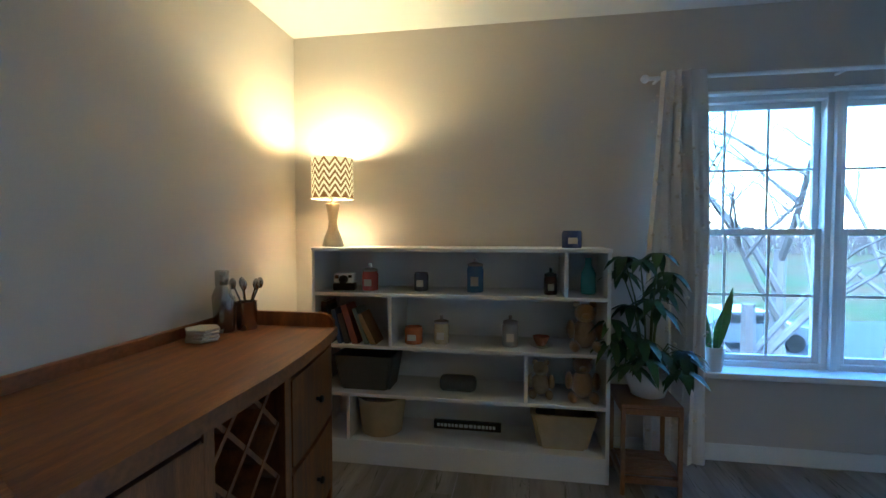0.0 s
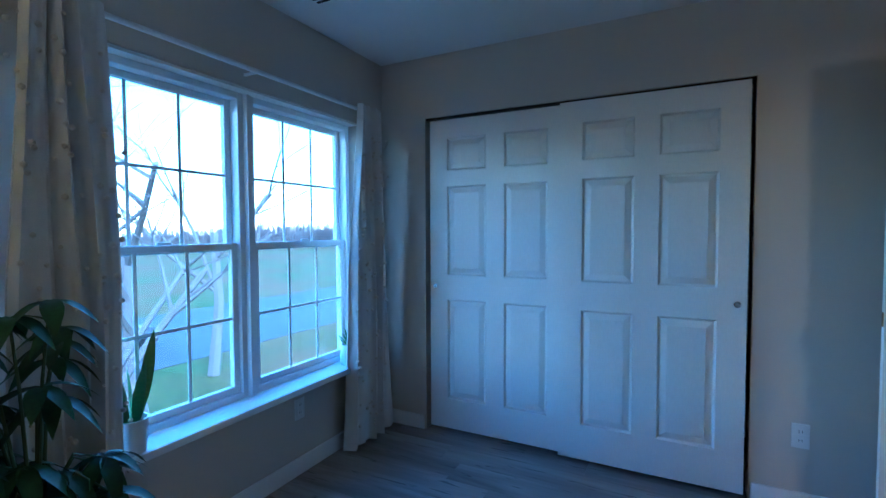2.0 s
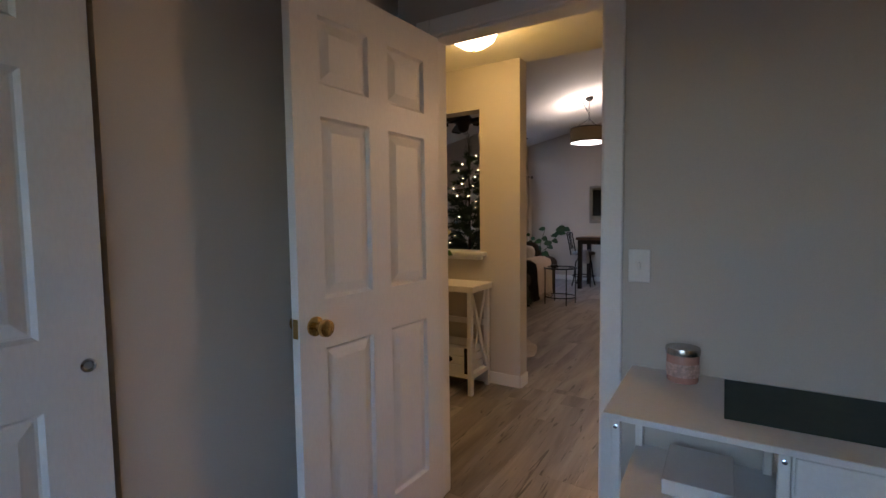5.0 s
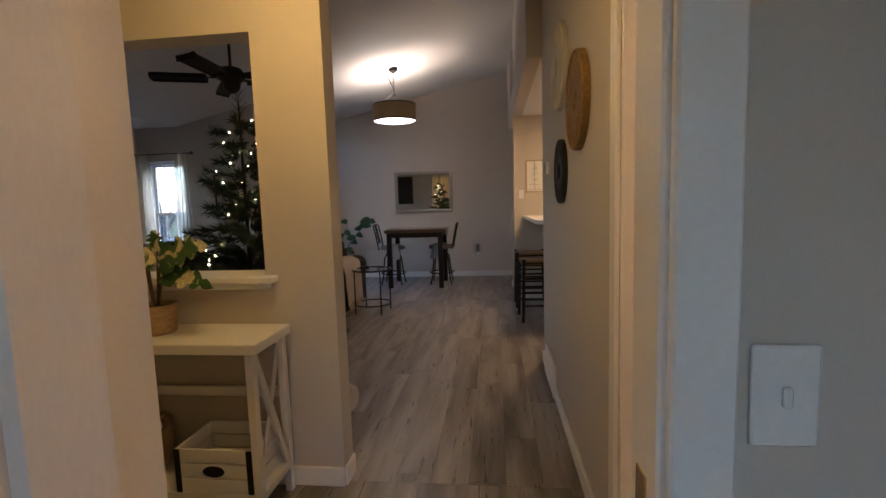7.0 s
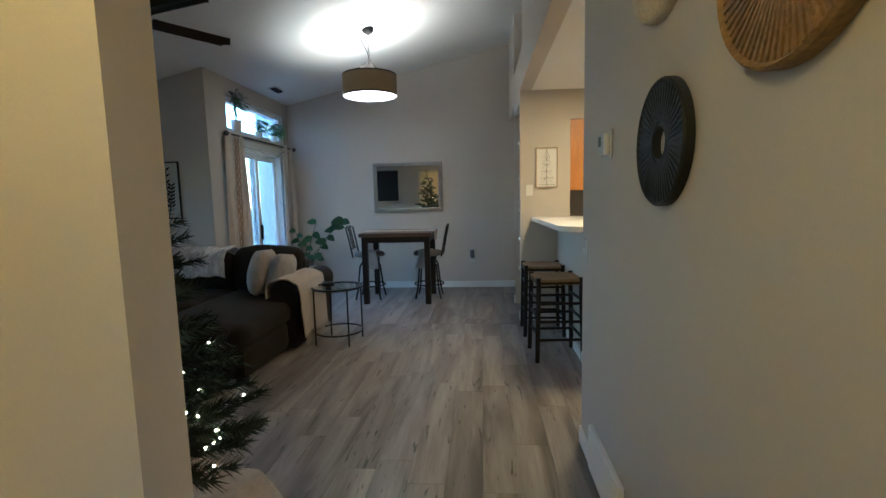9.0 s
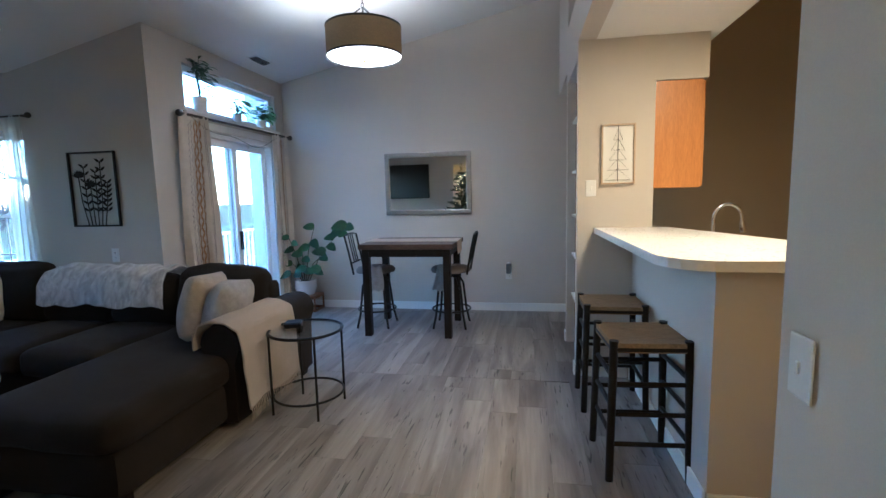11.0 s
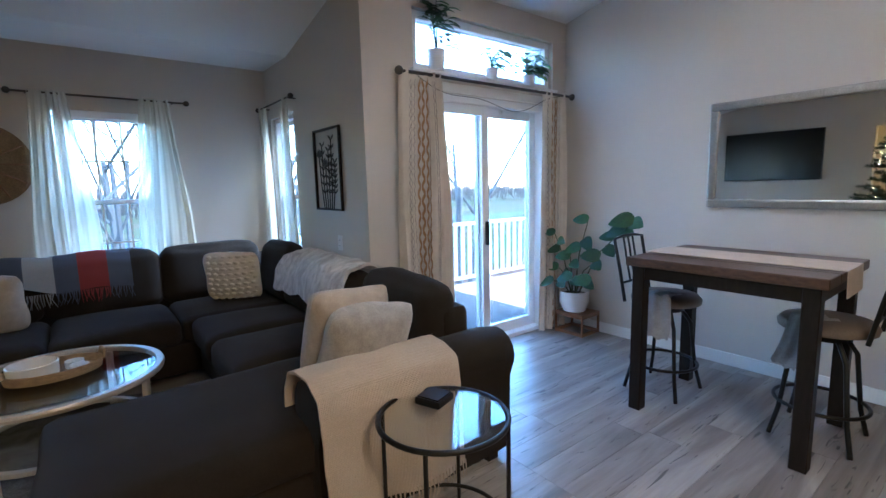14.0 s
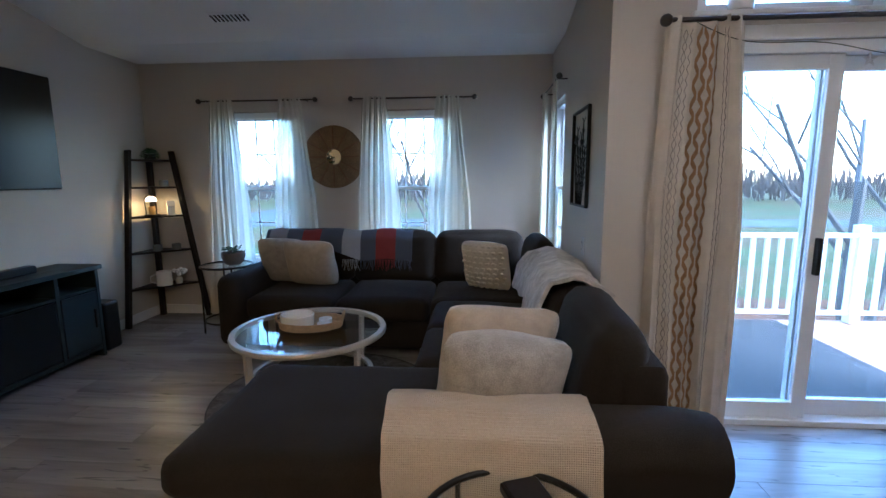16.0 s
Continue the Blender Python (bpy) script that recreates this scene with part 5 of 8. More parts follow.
for x0, x1, a, b2 in ((0.03, 0.70, 0.56, 0.74), (0.74, 1.05, 0.56, 0.74), (1.09, 1.43, 0.56, 0.74), (0.03, 0.38, 0.12, 0.53), (0.42, 0.90, 0.12, 0.53), (1.0, 1.43, 0.12, 0.53)):
    d = part("cabinet_door", bx(x0, x1, 0.441, 0.458, a, b2, 0.006, 2), VOAK, va)
    part("door_field", bx(x0 + 0.05, x1 - 0.05, 0.4585, 0.463, a + 0.04, b2 - 0.04, 0.004, 1), VOAK, d)
    if b2 < 0.6:
        part("handle", tube([(x0 + 0.04, 0.459, b2 - 0.14), (x0 + 0.04, 0.48, b2 - 0.13), (x0 + 0.04, 0.48, b2 - 0.07), (x0 + 0.04, 0.459, b2 - 0.06)], 0.005, 8), CHROME, d)
vt = thing("bathroom_countertop", "cream marble vanity top with oval basin", "countertop", pose(0.09, -2.198, 0.775))
bm = bx(0, 1.50, 0, 0.48, 0, 0.04, 0.008, 2)
part("slab", bm, MARBLE, vt)
part("backsplash", bx(0, 1.50, 0, 0.02, 0.041, 0.13, 0.004, 1), MARBLE, vt)
part("basin_rim", lathe([(0.16, -0.02), (0.235, 0.0), (0.245, 0.012), (0.225, 0.018), (0.19, 0.004), (0.12, -0.01), (0.02, -0.014)], 40, pose(1.16, 0.25, 0.042) @ Matrix.Diagonal((1.0, 0.72, 1, 1))), CERAMIC, vt, "white oval basin", smooth=True)
fc = thing("faucet", "chrome bathroom faucet with clear knob", "faucet", pose(1.25, -2.11, 0.816))
part("base", bx(-0.08, 0.08, -0.03, 0.03, 0, 0.02, 0.012, 3), CHROME, fc)
part("spout", tube([(0, 0, 0.015), (0, 0.01, 0.06), (0, 0.05, 0.075), (0, 0.11, 0.06), (0, 0.125, 0.045)], 0.014, 12), CHROME, fc, smooth=True)
part("knob", lathe([(0.01, 0.06), (0.02, 0.085), (0.026, 0.10), (0.022, 0.12), (0.006, 0.125)], 12), CHROME, fc)
tagged(part("bathroom_mirror", bx(0.1, 1.585, -2.1985, -2.193, 0.91, 1.90), MIRROR), "large frameless bathroom wall mirror", "mirror")
vl = thing("vanity_light", "lit vanity bar with glass shades", "wall light", pose(1.13, -2.195, 2.03))
part("bar", bx(-0.42, 0.42, 0, 0.03, -0.045, 0.045, 0.01, 2), CHROME, vl)
for x in (-0.3, -0.1, 0.1, 0.3):
    s = part("shade", lathe([(0.03, 0.05), (0.045, 0.03), (0.06, -0.03), (0.065, -0.05)], 22, pose(x, 0.11, 0.0), cap=False), glow("vanity_shade", (1.0, 0.72, 0.42), 1.1), vl, "glowing frosted shade", smooth=True)
    part("arm", tube([(x, 0.03, 0.03), (x, 0.11, 0.055)], 0.008, 8), CHROME, s)
lamp("vanity_lamp", "POINT", pose(1.13, -1.97, 2.00), 2.1, (1.0, 0.60, 0.30), 0.12)
bd = thing("bathroom_door", "white six-panel bathroom door on the bathroom wall", "door", pose(0.62, -0.725, 0.012, 0, 0, 180))
panel_door(bd, 0.56, 1.94, 0.035, DOORP)
part("knob", lathe([(0.03, 0), (0.012, 0.012), (0.011, 0.03), (0.027, 0.045), (0.014, 0.064)], 20, Matrix.Translation((0.05, 0.035, 0.94)) @ Matrix.Rotation(radians(-90), 4, "X")), BRASS, bd, smooth=True)
part("over_door_hook", tube([(0.29, 0.042, 1.94), (0.29, 0.044, 1.83), (0.25, 0.08, 1.81), (0.25, 0.09, 1.84)], 0.006, 8), DARKWOOD, bd)
part("over_door_hook", tube([(0.29, 0.044, 1.84), (0.33, 0.08, 1.81), (0.33, 0.09, 1.84)], 0.006, 8), DARKWOOD, bd)
for x0, x1, z0, z1 in ((-0.07, -0.004, 0, 2.02), (0.564, 0.63, 0, 2.02), (-0.004, 0.564, 1.955, 2.02)):
    part("door_trim", bx(x0, x1, 0.004, 0.025, z0, z1, 0.004, 1), TRIM, bd)
tagged(part("shower_surround", bx(-0.595, -0.58, -2.19, -0.78, 0.0, 1.9), mat("almond_surround", (0.6, 0.5, 0.36), 0.3, vary=0.04)), "almond shower wall panel", "shower", kind="structure")

# ---- kitchen and breakfast bar ----
LAM = mat("white_laminate", (0.74, 0.72, 0.69), 0.3, vary=0.03, scale=60, fine=200, bump=0.02)
bt = thing("breakfast_bar_top", "white laminate breakfast bar top with rounded end", "countertop", pose(0, 0, 1.086))
bm = bmesh.new()
pts = [(1.22, -6.415), (1.72, -6.415), (1.69, -5.0)]
for k in range(7):
    a = radians(90 * k / 6)
    pts.append((1.47 + 0.22 * math.cos(a), -4.94 + 0.22 * math.sin(a)))
pts += [(0.72, -4.72), (0.78, -5.0)]
lo = [bm.verts.new((x, y, 0)) for x, y in pts]
hi = [bm.verts.new((x, y, 0.04)) for x, y in pts]
bm.faces.new(lo[::-1])
bm.faces.new(hi)
for i in range(len(pts)):
    bm.faces.new((lo[i], lo[(i + 1) % len(pts)], hi[(i + 1) % len(pts)], hi[i]))
part("slab", bm, LAM, bt)
part("support_strip", bx(0.98, 1.50, -6.41, -4.88, -0.02, -0.001), OAKV, bt, "oak strip under the top")
cab = thing("upper_cabinet", "honey oak kitchen wall cabinet", "cabinet", pose(0.99, -7.2, 1.40))
ORANGE = mat("oak_cabinet", (0.55, 0.23, 0.05), 0.35, vary=0.12, scale=4, fine=50, second=(0.42, 0.16, 0.03), stretch=(6, 6, 0.5), bump=0.05, coat=0.15)
part("body", bx(0.02, 0.328, 0, 0.765, 0, 0.735, 0.003, 1), ORANGE, cab)
for y in (0.02, 0.40):
    part("cabinet_door", bx(0.0, 0.019, y, y + 0.35, 0.01, 0.725, 0.004, 1), ORANGE, cab)
kf = thing("kitchen_faucet", "chrome gooseneck kitchen faucet", "faucet", pose(0.95, -6.34, 0.92))
part("base", lathe([(0.03, 0), (0.028, 0.02), (0.018, 0.03)], 20), CHROME, kf, smooth=True)
part("neck", tube([(0, 0, 0.02), (0, 0, 0.26)] + [(-0.10 * (1 - math.cos(radians(a))) * 0.9, 0.09 * (1 - math.cos(radians(a))) * 0, 0.26 + 0.10 * math.sin(radians(a))) for a in range(15, 180, 15)] + [(-0.18, 0, 0.24)], 0.013, 12), CHROME, kf, smooth=True)
part("spray_head", tube([(-0.18, 0, 0.245), (-0.19, 0, 0.17)], 0.018, 12, taper=0.022), CHROME, kf, smooth=True)
tagged(part("kitchen_counter", bx(-1.08, 0.98, -6.40, -5.0, 0.0, 0.92, 0.006, 1), LAM), "pale kitchen counter behind the bar", "counter")
# Made-up lamp and fixture, kept out of view, for the kitchen's warm glow.
lamp("added_kitchen_lamp", "AREA", pose(1.2, -5.0, 2.40, 0, 0, 0), 1.9, (1.0, 0.62, 0.28), 0.5)
kl = thing("kitchen_light", "added round kitchen ceiling light, hung out of view", "ceiling light", pose(1.2, -5.0, 2.44))
part("rim", lathe([(0.28, -0.03), (0.28, -0.001)], 32, cap=False), CHROME, kl)
part("diffuser", lathe([(0.02, -0.031), (0.27, -0.03)], 32, cap=False), glow("diffuser", (1.0, 0.75, 0.45), 0.3), kl)
wf = thing("framed_wire_tree", "pale wooden frame with a black wire tree", "picture", pose(1.565, -6.418, 1.645, 0, 0, 180))
for x0, x1, z0, z1 in ((-0.115, -0.103, -0.21, 0.21), (0.103, 0.115, -0.21, 0.21), (-0.103, 0.103, 0.198, 0.21), (-0.103, 0.103, -0.21, -0.198)):
    part("frame_bar", bx(x0, x1, -0.03, 0, z0, z1, 0.002, 1), mat("pale_oak", (0.5, 0.38, 0.25), 0.55, vary=0.12), wf)
part("backing", bx(-0.103, 0.103, -0.008, -0.002, -0.198, 0.198), CERAMIC, wf)
part("wire_trunk", tube([(0, -0.014, -0.19), (0, -0.014, 0.2)], 0.002, 6), BLACK, wf)
for i in range(5):
    w, z = 0.03 + 0.014 * i, 0.13 - 0.07 * i
    part("wire_branch", tube([(-w, -0.014, z - 0.03), (0, -0.014, z + 0.05), (w, -0.014, z - 0.03)], 0.002, 6, closed=True), BLACK, wf)
outlet("light_switch", pose(1.745, -6.418, 1.41, 0, 0, 180), "white blank plate on the kitchen wall", switch=True)
for i, z in enumerate((0.45, 0.82, 1.17, 1.55, 1.98)):
    tagged(part("pantry_shelf", bx(1.372, 1.80, -7.238, -6.502, z, z + 0.02, 0.002, 1), TRIM), "white pantry shelf in the recess", "shelf", kind="structure")
tagged(part("pantry_lining", bx(1.3715, 1.376, -7.238, -6.502, 0.0, 2.33), WALNUT), "brown wood pantry lining", "panel", kind="structure")
tagged(part("pantry_lining_side", bx(1.376, 1.77, -7.2385, -7.234, 0.0, 2.33), WALNUT), "brown wood pantry side lining", "panel", kind="structure")
bg = thing("cloth_bundle", "red and white cloth bundle on the pantry shelf", "cloth")
part("body", rbox(1.60, 1.78, -7.0, -6.75, 2.0, 2.08, 0.04, 0.02, 6, 0.02), mat("red_cloth", (0.35, 0.06, 0.05), 0.9, vary=0.3, scale=30, second=(0.6, 0.55, 0.5)), bg, smooth=True)
vz = thing("brown_vase", "brown ribbed vase on the plant ledge", "vase", pose(1.55, -6.95, 2.5))
part("body", lathe([(0.10, 0), (0.16, 0.1), (0.19, 0.35), (0.15, 0.6), (0.08, 0.75), (0.1, 0.82)], 30), mat("rust_glaze", (0.16, 0.06, 0.025), 0.5, vary=0.3, scale=12, bump=0.3), vz, smooth=True)

RUSH = mat("woven_rush", (0.30, 0.2, 0.1), 0.85, vary=0.25, scale=12, fine=90, bump=0.6, stretch=(1, 6, 1))


def bar_stool(m):
    e = thing("bar_stool", "black wooden bar stool with woven rush seat", "stool", m, "stools at the breakfast bar")
    h, w = 0.68, 0.17
    for a in (-1, 1):
        for b in (-1, 1):
            part("leg", tube([(a * (w + 0.015), b * (w + 0.015), 0), (a * w, b * w, h - 0.02), (a * w, b * w, h + 0.012)], 0.019, 10, taper=0.022), DARKWOOD, e, smooth=True)
    for b in (-1, 1):
        for z in (0.18, 0.33, 0.48):
            part("rung", tube([(-w, b * w, z), (w, b * w, z)], 0.012, 8), DARKWOOD, e, smooth=True)
            part("rung", tube([(b * w, -w, z + 0.03), (b * w, w, z + 0.03)], 0.012, 8), DARKWOOD, e, smooth=True)
        part("seat_rail", tube([(-w, b * w, h - 0.03), (w, b * w, h - 0.03)], 0.016, 8), DARKWOOD, e, smooth=True)
        part("seat_rail", tube([(b * w, -w, h - 0.03), (b * w, w, h - 0.03)], 0.016, 8), DARKWOOD, e, smooth=True)
    bm = bmesh.new()
    n = 10
    g = [[bm.verts.new(((2 * i / n - 1) * (w + 0.012), (2 * j / n - 1) * (w + 0.012), h + 0.002 - 0.02 * (1 - max(abs(2 * i / n - 1), abs(2 * j / n - 1))))) for j in range(n + 1)] for i in range(n + 1)]
    g2 = [[bm.verts.new((v_.co.x, v_.co.y, h - 0.045)) for v_ in r] for r in g]
    for i in range(n):
        for j in range(n):
            bm.faces.new((g[i][j], g[i + 1][j], g[i + 1][j + 1], g[i][j + 1]))
            bm.faces.new((g2[i][j], g2[i][j + 1], g2[i + 1][j + 1], g2[i + 1][j]))
    for i in range(n):
        bm.faces.new((g[i][0], g2[i][0], g2[i + 1][0], g[i + 1][0]))
        bm.faces.new((g[i][n], g[i + 1][n], g2[i + 1][n], g2[i][n]))
        bm.faces.new((g[0][i], g[0][i + 1], g2[0][i + 1], g2[0][i]))
        bm.faces.new((g[n][i], g2[n][i], g2[n][i + 1], g[n][i + 1]))
    part("seat", bm, RUSH, e, "tan woven rush seat")
    return e


s0 = bar_stool(pose(1.665, -6.0, 0))
copy_thing(s0, pose(1.645, -5.30, 0, 0, 0, 4))

# ---- dining corner ----
RUSTIC = mat("rustic_wood", (0.085, 0.043, 0.022), 0.5, vary=0.3, scale=5, fine=45, second=(0.05, 0.025, 0.012), stretch=(0.6, 6, 2), bump=0.15)
dt = thing("pub_table", "counter-height dark rustic wood table", "table", pose(3.36, -7.56, 0))
for i in range(4):
    y = -0.38 + 0.19 * i
    part("plank", bx(-0.47, 0.47, y + 0.001, y + 0.189, 0.875, 0.925, 0.004, 1), RUSTIC, dt)
for a in (-1, 1):
    for b in (-1, 1):
        part("leg", bx(*sorted((a * 0.44, a * 0.37)), *sorted((b * 0.355, b * 0.285)), 0, 0.875, 0.004, 1), DARKWOOD, dt)
    part("apron", bx(-0.37, 0.37, *sorted((a * 0.345, a * 0.325)), 0.80, 0.874), DARKWOOD, dt)
    part("apron", bx(*sorted((a * 0.43, a * 0.41)), -0.285, 0.285, 0.80, 0.874), DARKWOOD, dt)
bm = bmesh.new()
prof = [(-0.482, 0.80), (-0.478, 0.9285), (0.478, 0.9285), (0.482, 0.80)]
for (x0, z0), (x1, z1) in zip(prof, prof[1:]):
    for k in range(12):
        t0, t1 = k / 12, (k + 1) / 12
        q = [(x0 + (x1 - x0) * t, y, z0 + (z1 - z0) * t) for t, y in ((t0, -0.17), (t1, -0.17), (t1, 0.13), (t0, 0.13))]
        bm.faces.new([bm.verts.new(c) for c in q])
bmesh.ops.remove_doubles(bm, verts=bm.verts, dist=0.0005)
bmesh.ops.solidify(bm, geom=bm.faces[:], thickness=-0.003)
tr_ = part("table_runner", bm, mat("runner_cloth", (0.55, 0.45, 0.36), 0.9, vary=0.1, scale=12, fine=250, bump=0.3))
tr_.matrix_world = pose(3.36, -7.56, 0)
tagged(tr_, "cream woven table runner hanging over the ends", "table runner")


def counter_chair(m, throw):
    e = thing("counter_chair", "black metal counter chair with padded swivel seat", "chair", m, "chairs at the pub table")
    for a in (45, 135, 225, 315):
        c, s = math.cos(radians(a)), math.sin(radians(a))
        part("leg", tube([(0.09 * c, 0.09 * s, 0.55), (0.16 * c, 0.16 * s, 0.45), (0.20 * c, 0.20 * s, 0.15), (0.24 * c, 0.24 * s, 0.005)], 0.012, 8), BLACK, e, smooth=True)
    part("foot_ring", tube([(0.2 * math.cos(2 * math.pi * i / 32), 0.2 * math.sin(2 * math.pi * i / 32), 0.19) for i in range(32)], 0.010, 8, closed=True), BLACK, e, smooth=True)
    part("swivel", lathe([(0.11, 0.54), (0.11, 0.565), (0.09, 0.58)], 24), BLACK, e)
    part("seat", lathe([(0.17, 0.582), (0.205, 0.59), (0.21, 0.615), (0.19, 0.64), (0.1, 0.652), (0.004, 0.655)], 30), mat("seat_pad", (0.16, 0.13, 0.11), 0.6, vary=0.1), e, "taupe padded round seat", smooth=True)
    b = part("backrest", tube([(-0.19, -0.16, 0.58), (-0.23, -0.165, 0.8), (-0.27, -0.17, 0.985), (-0.275, -0.06, 1.0), (-0.275, 0.06, 1.0), (-0.27, 0.17, 0.985), (-0.23, 0.165, 0.8), (-0.19, 0.16, 0.58)], 0.011, 8), BLACK, e, smooth=True)
    for y in (-0.055, 0.0, 0.055):
        part("back_spindle", tube([(-0.215, y, 0.70), (-0.245, y, 0.84), (-0.275, y, 0.995)], 0.007, 6), BLACK, b)
    part("back_rail", tube([(-0.212, -0.163, 0.70), (-0.215, 0.163, 0.70)], 0.009, 8), BLACK, b)
    return e


c0 = counter_chair(pose(3.80, -7.62, 0, 0, 0, 180), True)
copy_thing(c0, pose(2.99, -7.67, 0, 0, 0, 0))
bm = bmesh.new()
n = 14
g = []
for i in range(n + 1):
    row = []
    for j in range(n + 1):
        u, t = i / n, j / n
        x = 3.64 + 0.16 * u + 0.03 * math.sin(5 * t)
        y = -7.50 + 0.22 * t
        z = 0.668 - (0.0 if t < 0.45 else (t - 0.45) ** 1.1 * 0.42) + 0.008 * math.sin(13 * u) + 0.012 * (1 - t)
        row.append(bm.verts.new((x, y - (0.0 if t < 0.55 else (t - 0.55) * 0.10) * -0.2, z)))
    g.append(row)
for i in range(n):
    for j in range(n):
        bm.faces.new((g[i][j], g[i + 1][j], g[i + 1][j + 1], g[i][j + 1]))
bmesh.ops.solidify(bm, geom=bm.faces[:], thickness=0.006)
GKNIT = mat("grey_knit", (0.42, 0.4, 0.38), 0.95, vary=0.15, scale=20, fine=200, bump=0.6)
scarf = tagged(part("fringed_scarf", bm, GKNIT, smooth=True), "grey fringed scarf draped over the chair seat", "scarf", "seat scarves")
other = new("fringed_scarf", scarf.data.copy())
other.matrix_world = Matrix.Translation((-0.76, -0.03, 0)) @ Matrix.Translation((3.72, -7.5, 0)) @ Matrix.Rotation(radians(-38), 4, "Z") @ Matrix.Translation((-3.72, 7.5, 0))
tagged(other, "grey fringed scarf draped over the chair seat", "scarf", "seat scarves")

PEWTER = mat("pewter_frame", (0.34, 0.32, 0.29), 0.35, 0.7, vary=0.12, scale=20, fine=120, bump=0.25)
mr_ = thing("wall_mirror", "wide wall mirror in a textured pewter frame", "mirror", pose(3.355, -8.352, 1.525, 0, 0, 180))
MWI, MHI, FW = 0.522, 0.368, 0.06
part("glass", bx(-MWI + 0.02, MWI - 0.02, -0.018, -0.012, -MHI + 0.02, MHI - 0.02), MIRROR, mr_)
for s in (-1, 1):
    part("frame_rail", bx(-MWI, MWI, -0.035, 0, *sorted((s * MHI, s * (MHI - FW))), 0.012, 2), PEWTER, mr_)
    part("frame_stile", bx(*sorted((s * MWI, s * (MWI - FW))), -0.0345, -0.0005, -MHI + FW - 0.005, MHI - FW + 0.005, 0.012, 2), PEWTER, mr_)
outlet("outlet", pose(2.41, -8.352, 0.44, 0, 0, 180), "white wall outlet with a plug-in freshener")
pf = thing("air_freshener", "grey and white plug-in air freshener", "air freshener", pose(2.41, -8.362, 0.50, 0, 0, 180))
part("body", bx(-0.03, 0.03, -0.05, 0, -0.05, 0.07, 0.012, 3), mat("grey_plastic", (0.12, 0.12, 0.13), 0.4, vary=0.05), pf)
part("cap", bx(-0.025, 0.025, -0.052, -0.004, 0.071, 0.085, 0.008, 2), CERAMIC, pf)

pd = thing("pendant_lamp", "lit drum pendant lamp on a chain", "pendant lamp", pose(3.44, -6.5, -0.05))
part("drum_shade", lathe([(0.29, 2.52), (0.29, 2.735), (0.286, 2.735), (0.286, 2.52)], 48, cap=False), mat("taupe_shade", (0.26, 0.19, 0.10), 0.9, vary=0.08, scale=60, bump=0.3), pd, "taupe fabric drum shade", smooth=40)
part("diffuser", lathe([(0.004, 2.50), (0.2, 2.503), (0.28, 2.52), (0.285, 2.53)], 48, cap=False), glow("pendant_diffuser", (1.0, 0.86, 0.74), 0.36), pd, "glowing white diffuser", smooth=True)
part("finial", lathe([(0.004, 2.478), (0.014, 2.486), (0.006, 2.5)], 14), BRASS, pd)
part("rim_band", lathe([(0.2925, 2.512), (0.2925, 2.528)], 48, cap=False), BLACK, pd)
part("rim_band", lathe([(0.2925, 2.727), (0.2925, 2.742)], 48, cap=False), BLACK, pd)
zc = 2.55 + (6.5 - 3.44) * RISE
for a in (0, 120, 240):
    c, s = math.cos(radians(a)), math.sin(radians(a))
    part("support_arm", tube([(0.285 * c, 0.285 * s, 2.735), (0.02 * c, 0.02 * s, 2.88)], 0.005, 6), BLACK, pd)
z = 2.87
k = 0
while z < zc - 0.03:
    ring = [(0.012 * math.cos(t), 0, 0.02 * math.sin(t)) if k % 2 else (0, 0.012 * math.cos(t), 0.02 * math.sin(t)) for t in [2 * math.pi * i / 12 for i in range(12)]]
    part("chain_link", tube([(x, y, z + zz) for x, y, zz in ring], 0.003, 5, closed=True), BLACK, pd)
    z += 0.032
    k += 1
part("canopy", lathe([(0.02, zc - 0.06), (0.06, zc - 0.03), (0.065, zc + 0.01)], 24), BLACK, pd, smooth=True)
for q in range(3):
    part("cord", tube([(0.10 + 0.004 * q, 0.0, zc - 0.05), (0.06, 0.0, zc - 0.12 - 0.02 * q), (0.0, 0, 2.95)], 0.002, 5), BLACK, pd)
lamp("pendant_bulb", "POINT", pose(3.44, -6.5, 2.60), 1.7, (1.0, 0.84, 0.68), 0.05)

# patio door, transom
sd = thing("sliding_door", "white vinyl sliding glass patio door", "sliding door", kind="structure")
Y0, Y1 = -8.08, -6.64
for y0, y1, z0, z1 in ((Y0 - 0.018, Y0 + 0.05, 0, 2.048), (Y1 - 0.05, Y1 + 0.018, 0, 2.048), (Y0 + 0.05, Y1 - 0.05, 1.99, 2.048), (Y0 + 0.05, Y1 - 0.05, 0.0, 0.035)):
    part("frame", bx(5.172, 5.30, y0, y1, z0, z1, 0.003, 1), VINYL, sd)
ym = (Y0 + Y1) / 2
for x, y0, y1 in ((5.20, ym - 0.04, Y1 - 0.05), (5.25, Y0 + 0.05, ym + 0.04)):
    s = part("door_panel", bx(x, x + 0.04, y0, y0 + 0.075, 0.036, 1.989, 0.003, 1), VINYL, sd)
    part("stile", bx(x, x + 0.04, y1 - 0.075, y1, 0.036, 1.989, 0.003, 1), VINYL, s)
    part("rail", bx(x, x + 0.04, y0 + 0.075, y1 - 0.075, 0.036, 0.13, 0.003, 1), VINYL, s)
    part("rail", bx(x, x + 0.04, y0 + 0.075, y1 - 0.075, 1.915, 1.989, 0.003, 1), VINYL, s)
    p = part("pane", bx(x + 0.017, x + 0.022, y0 + 0.075, y1 - 0.075, 0.13, 1.915), DIMPANE, s)
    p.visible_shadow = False
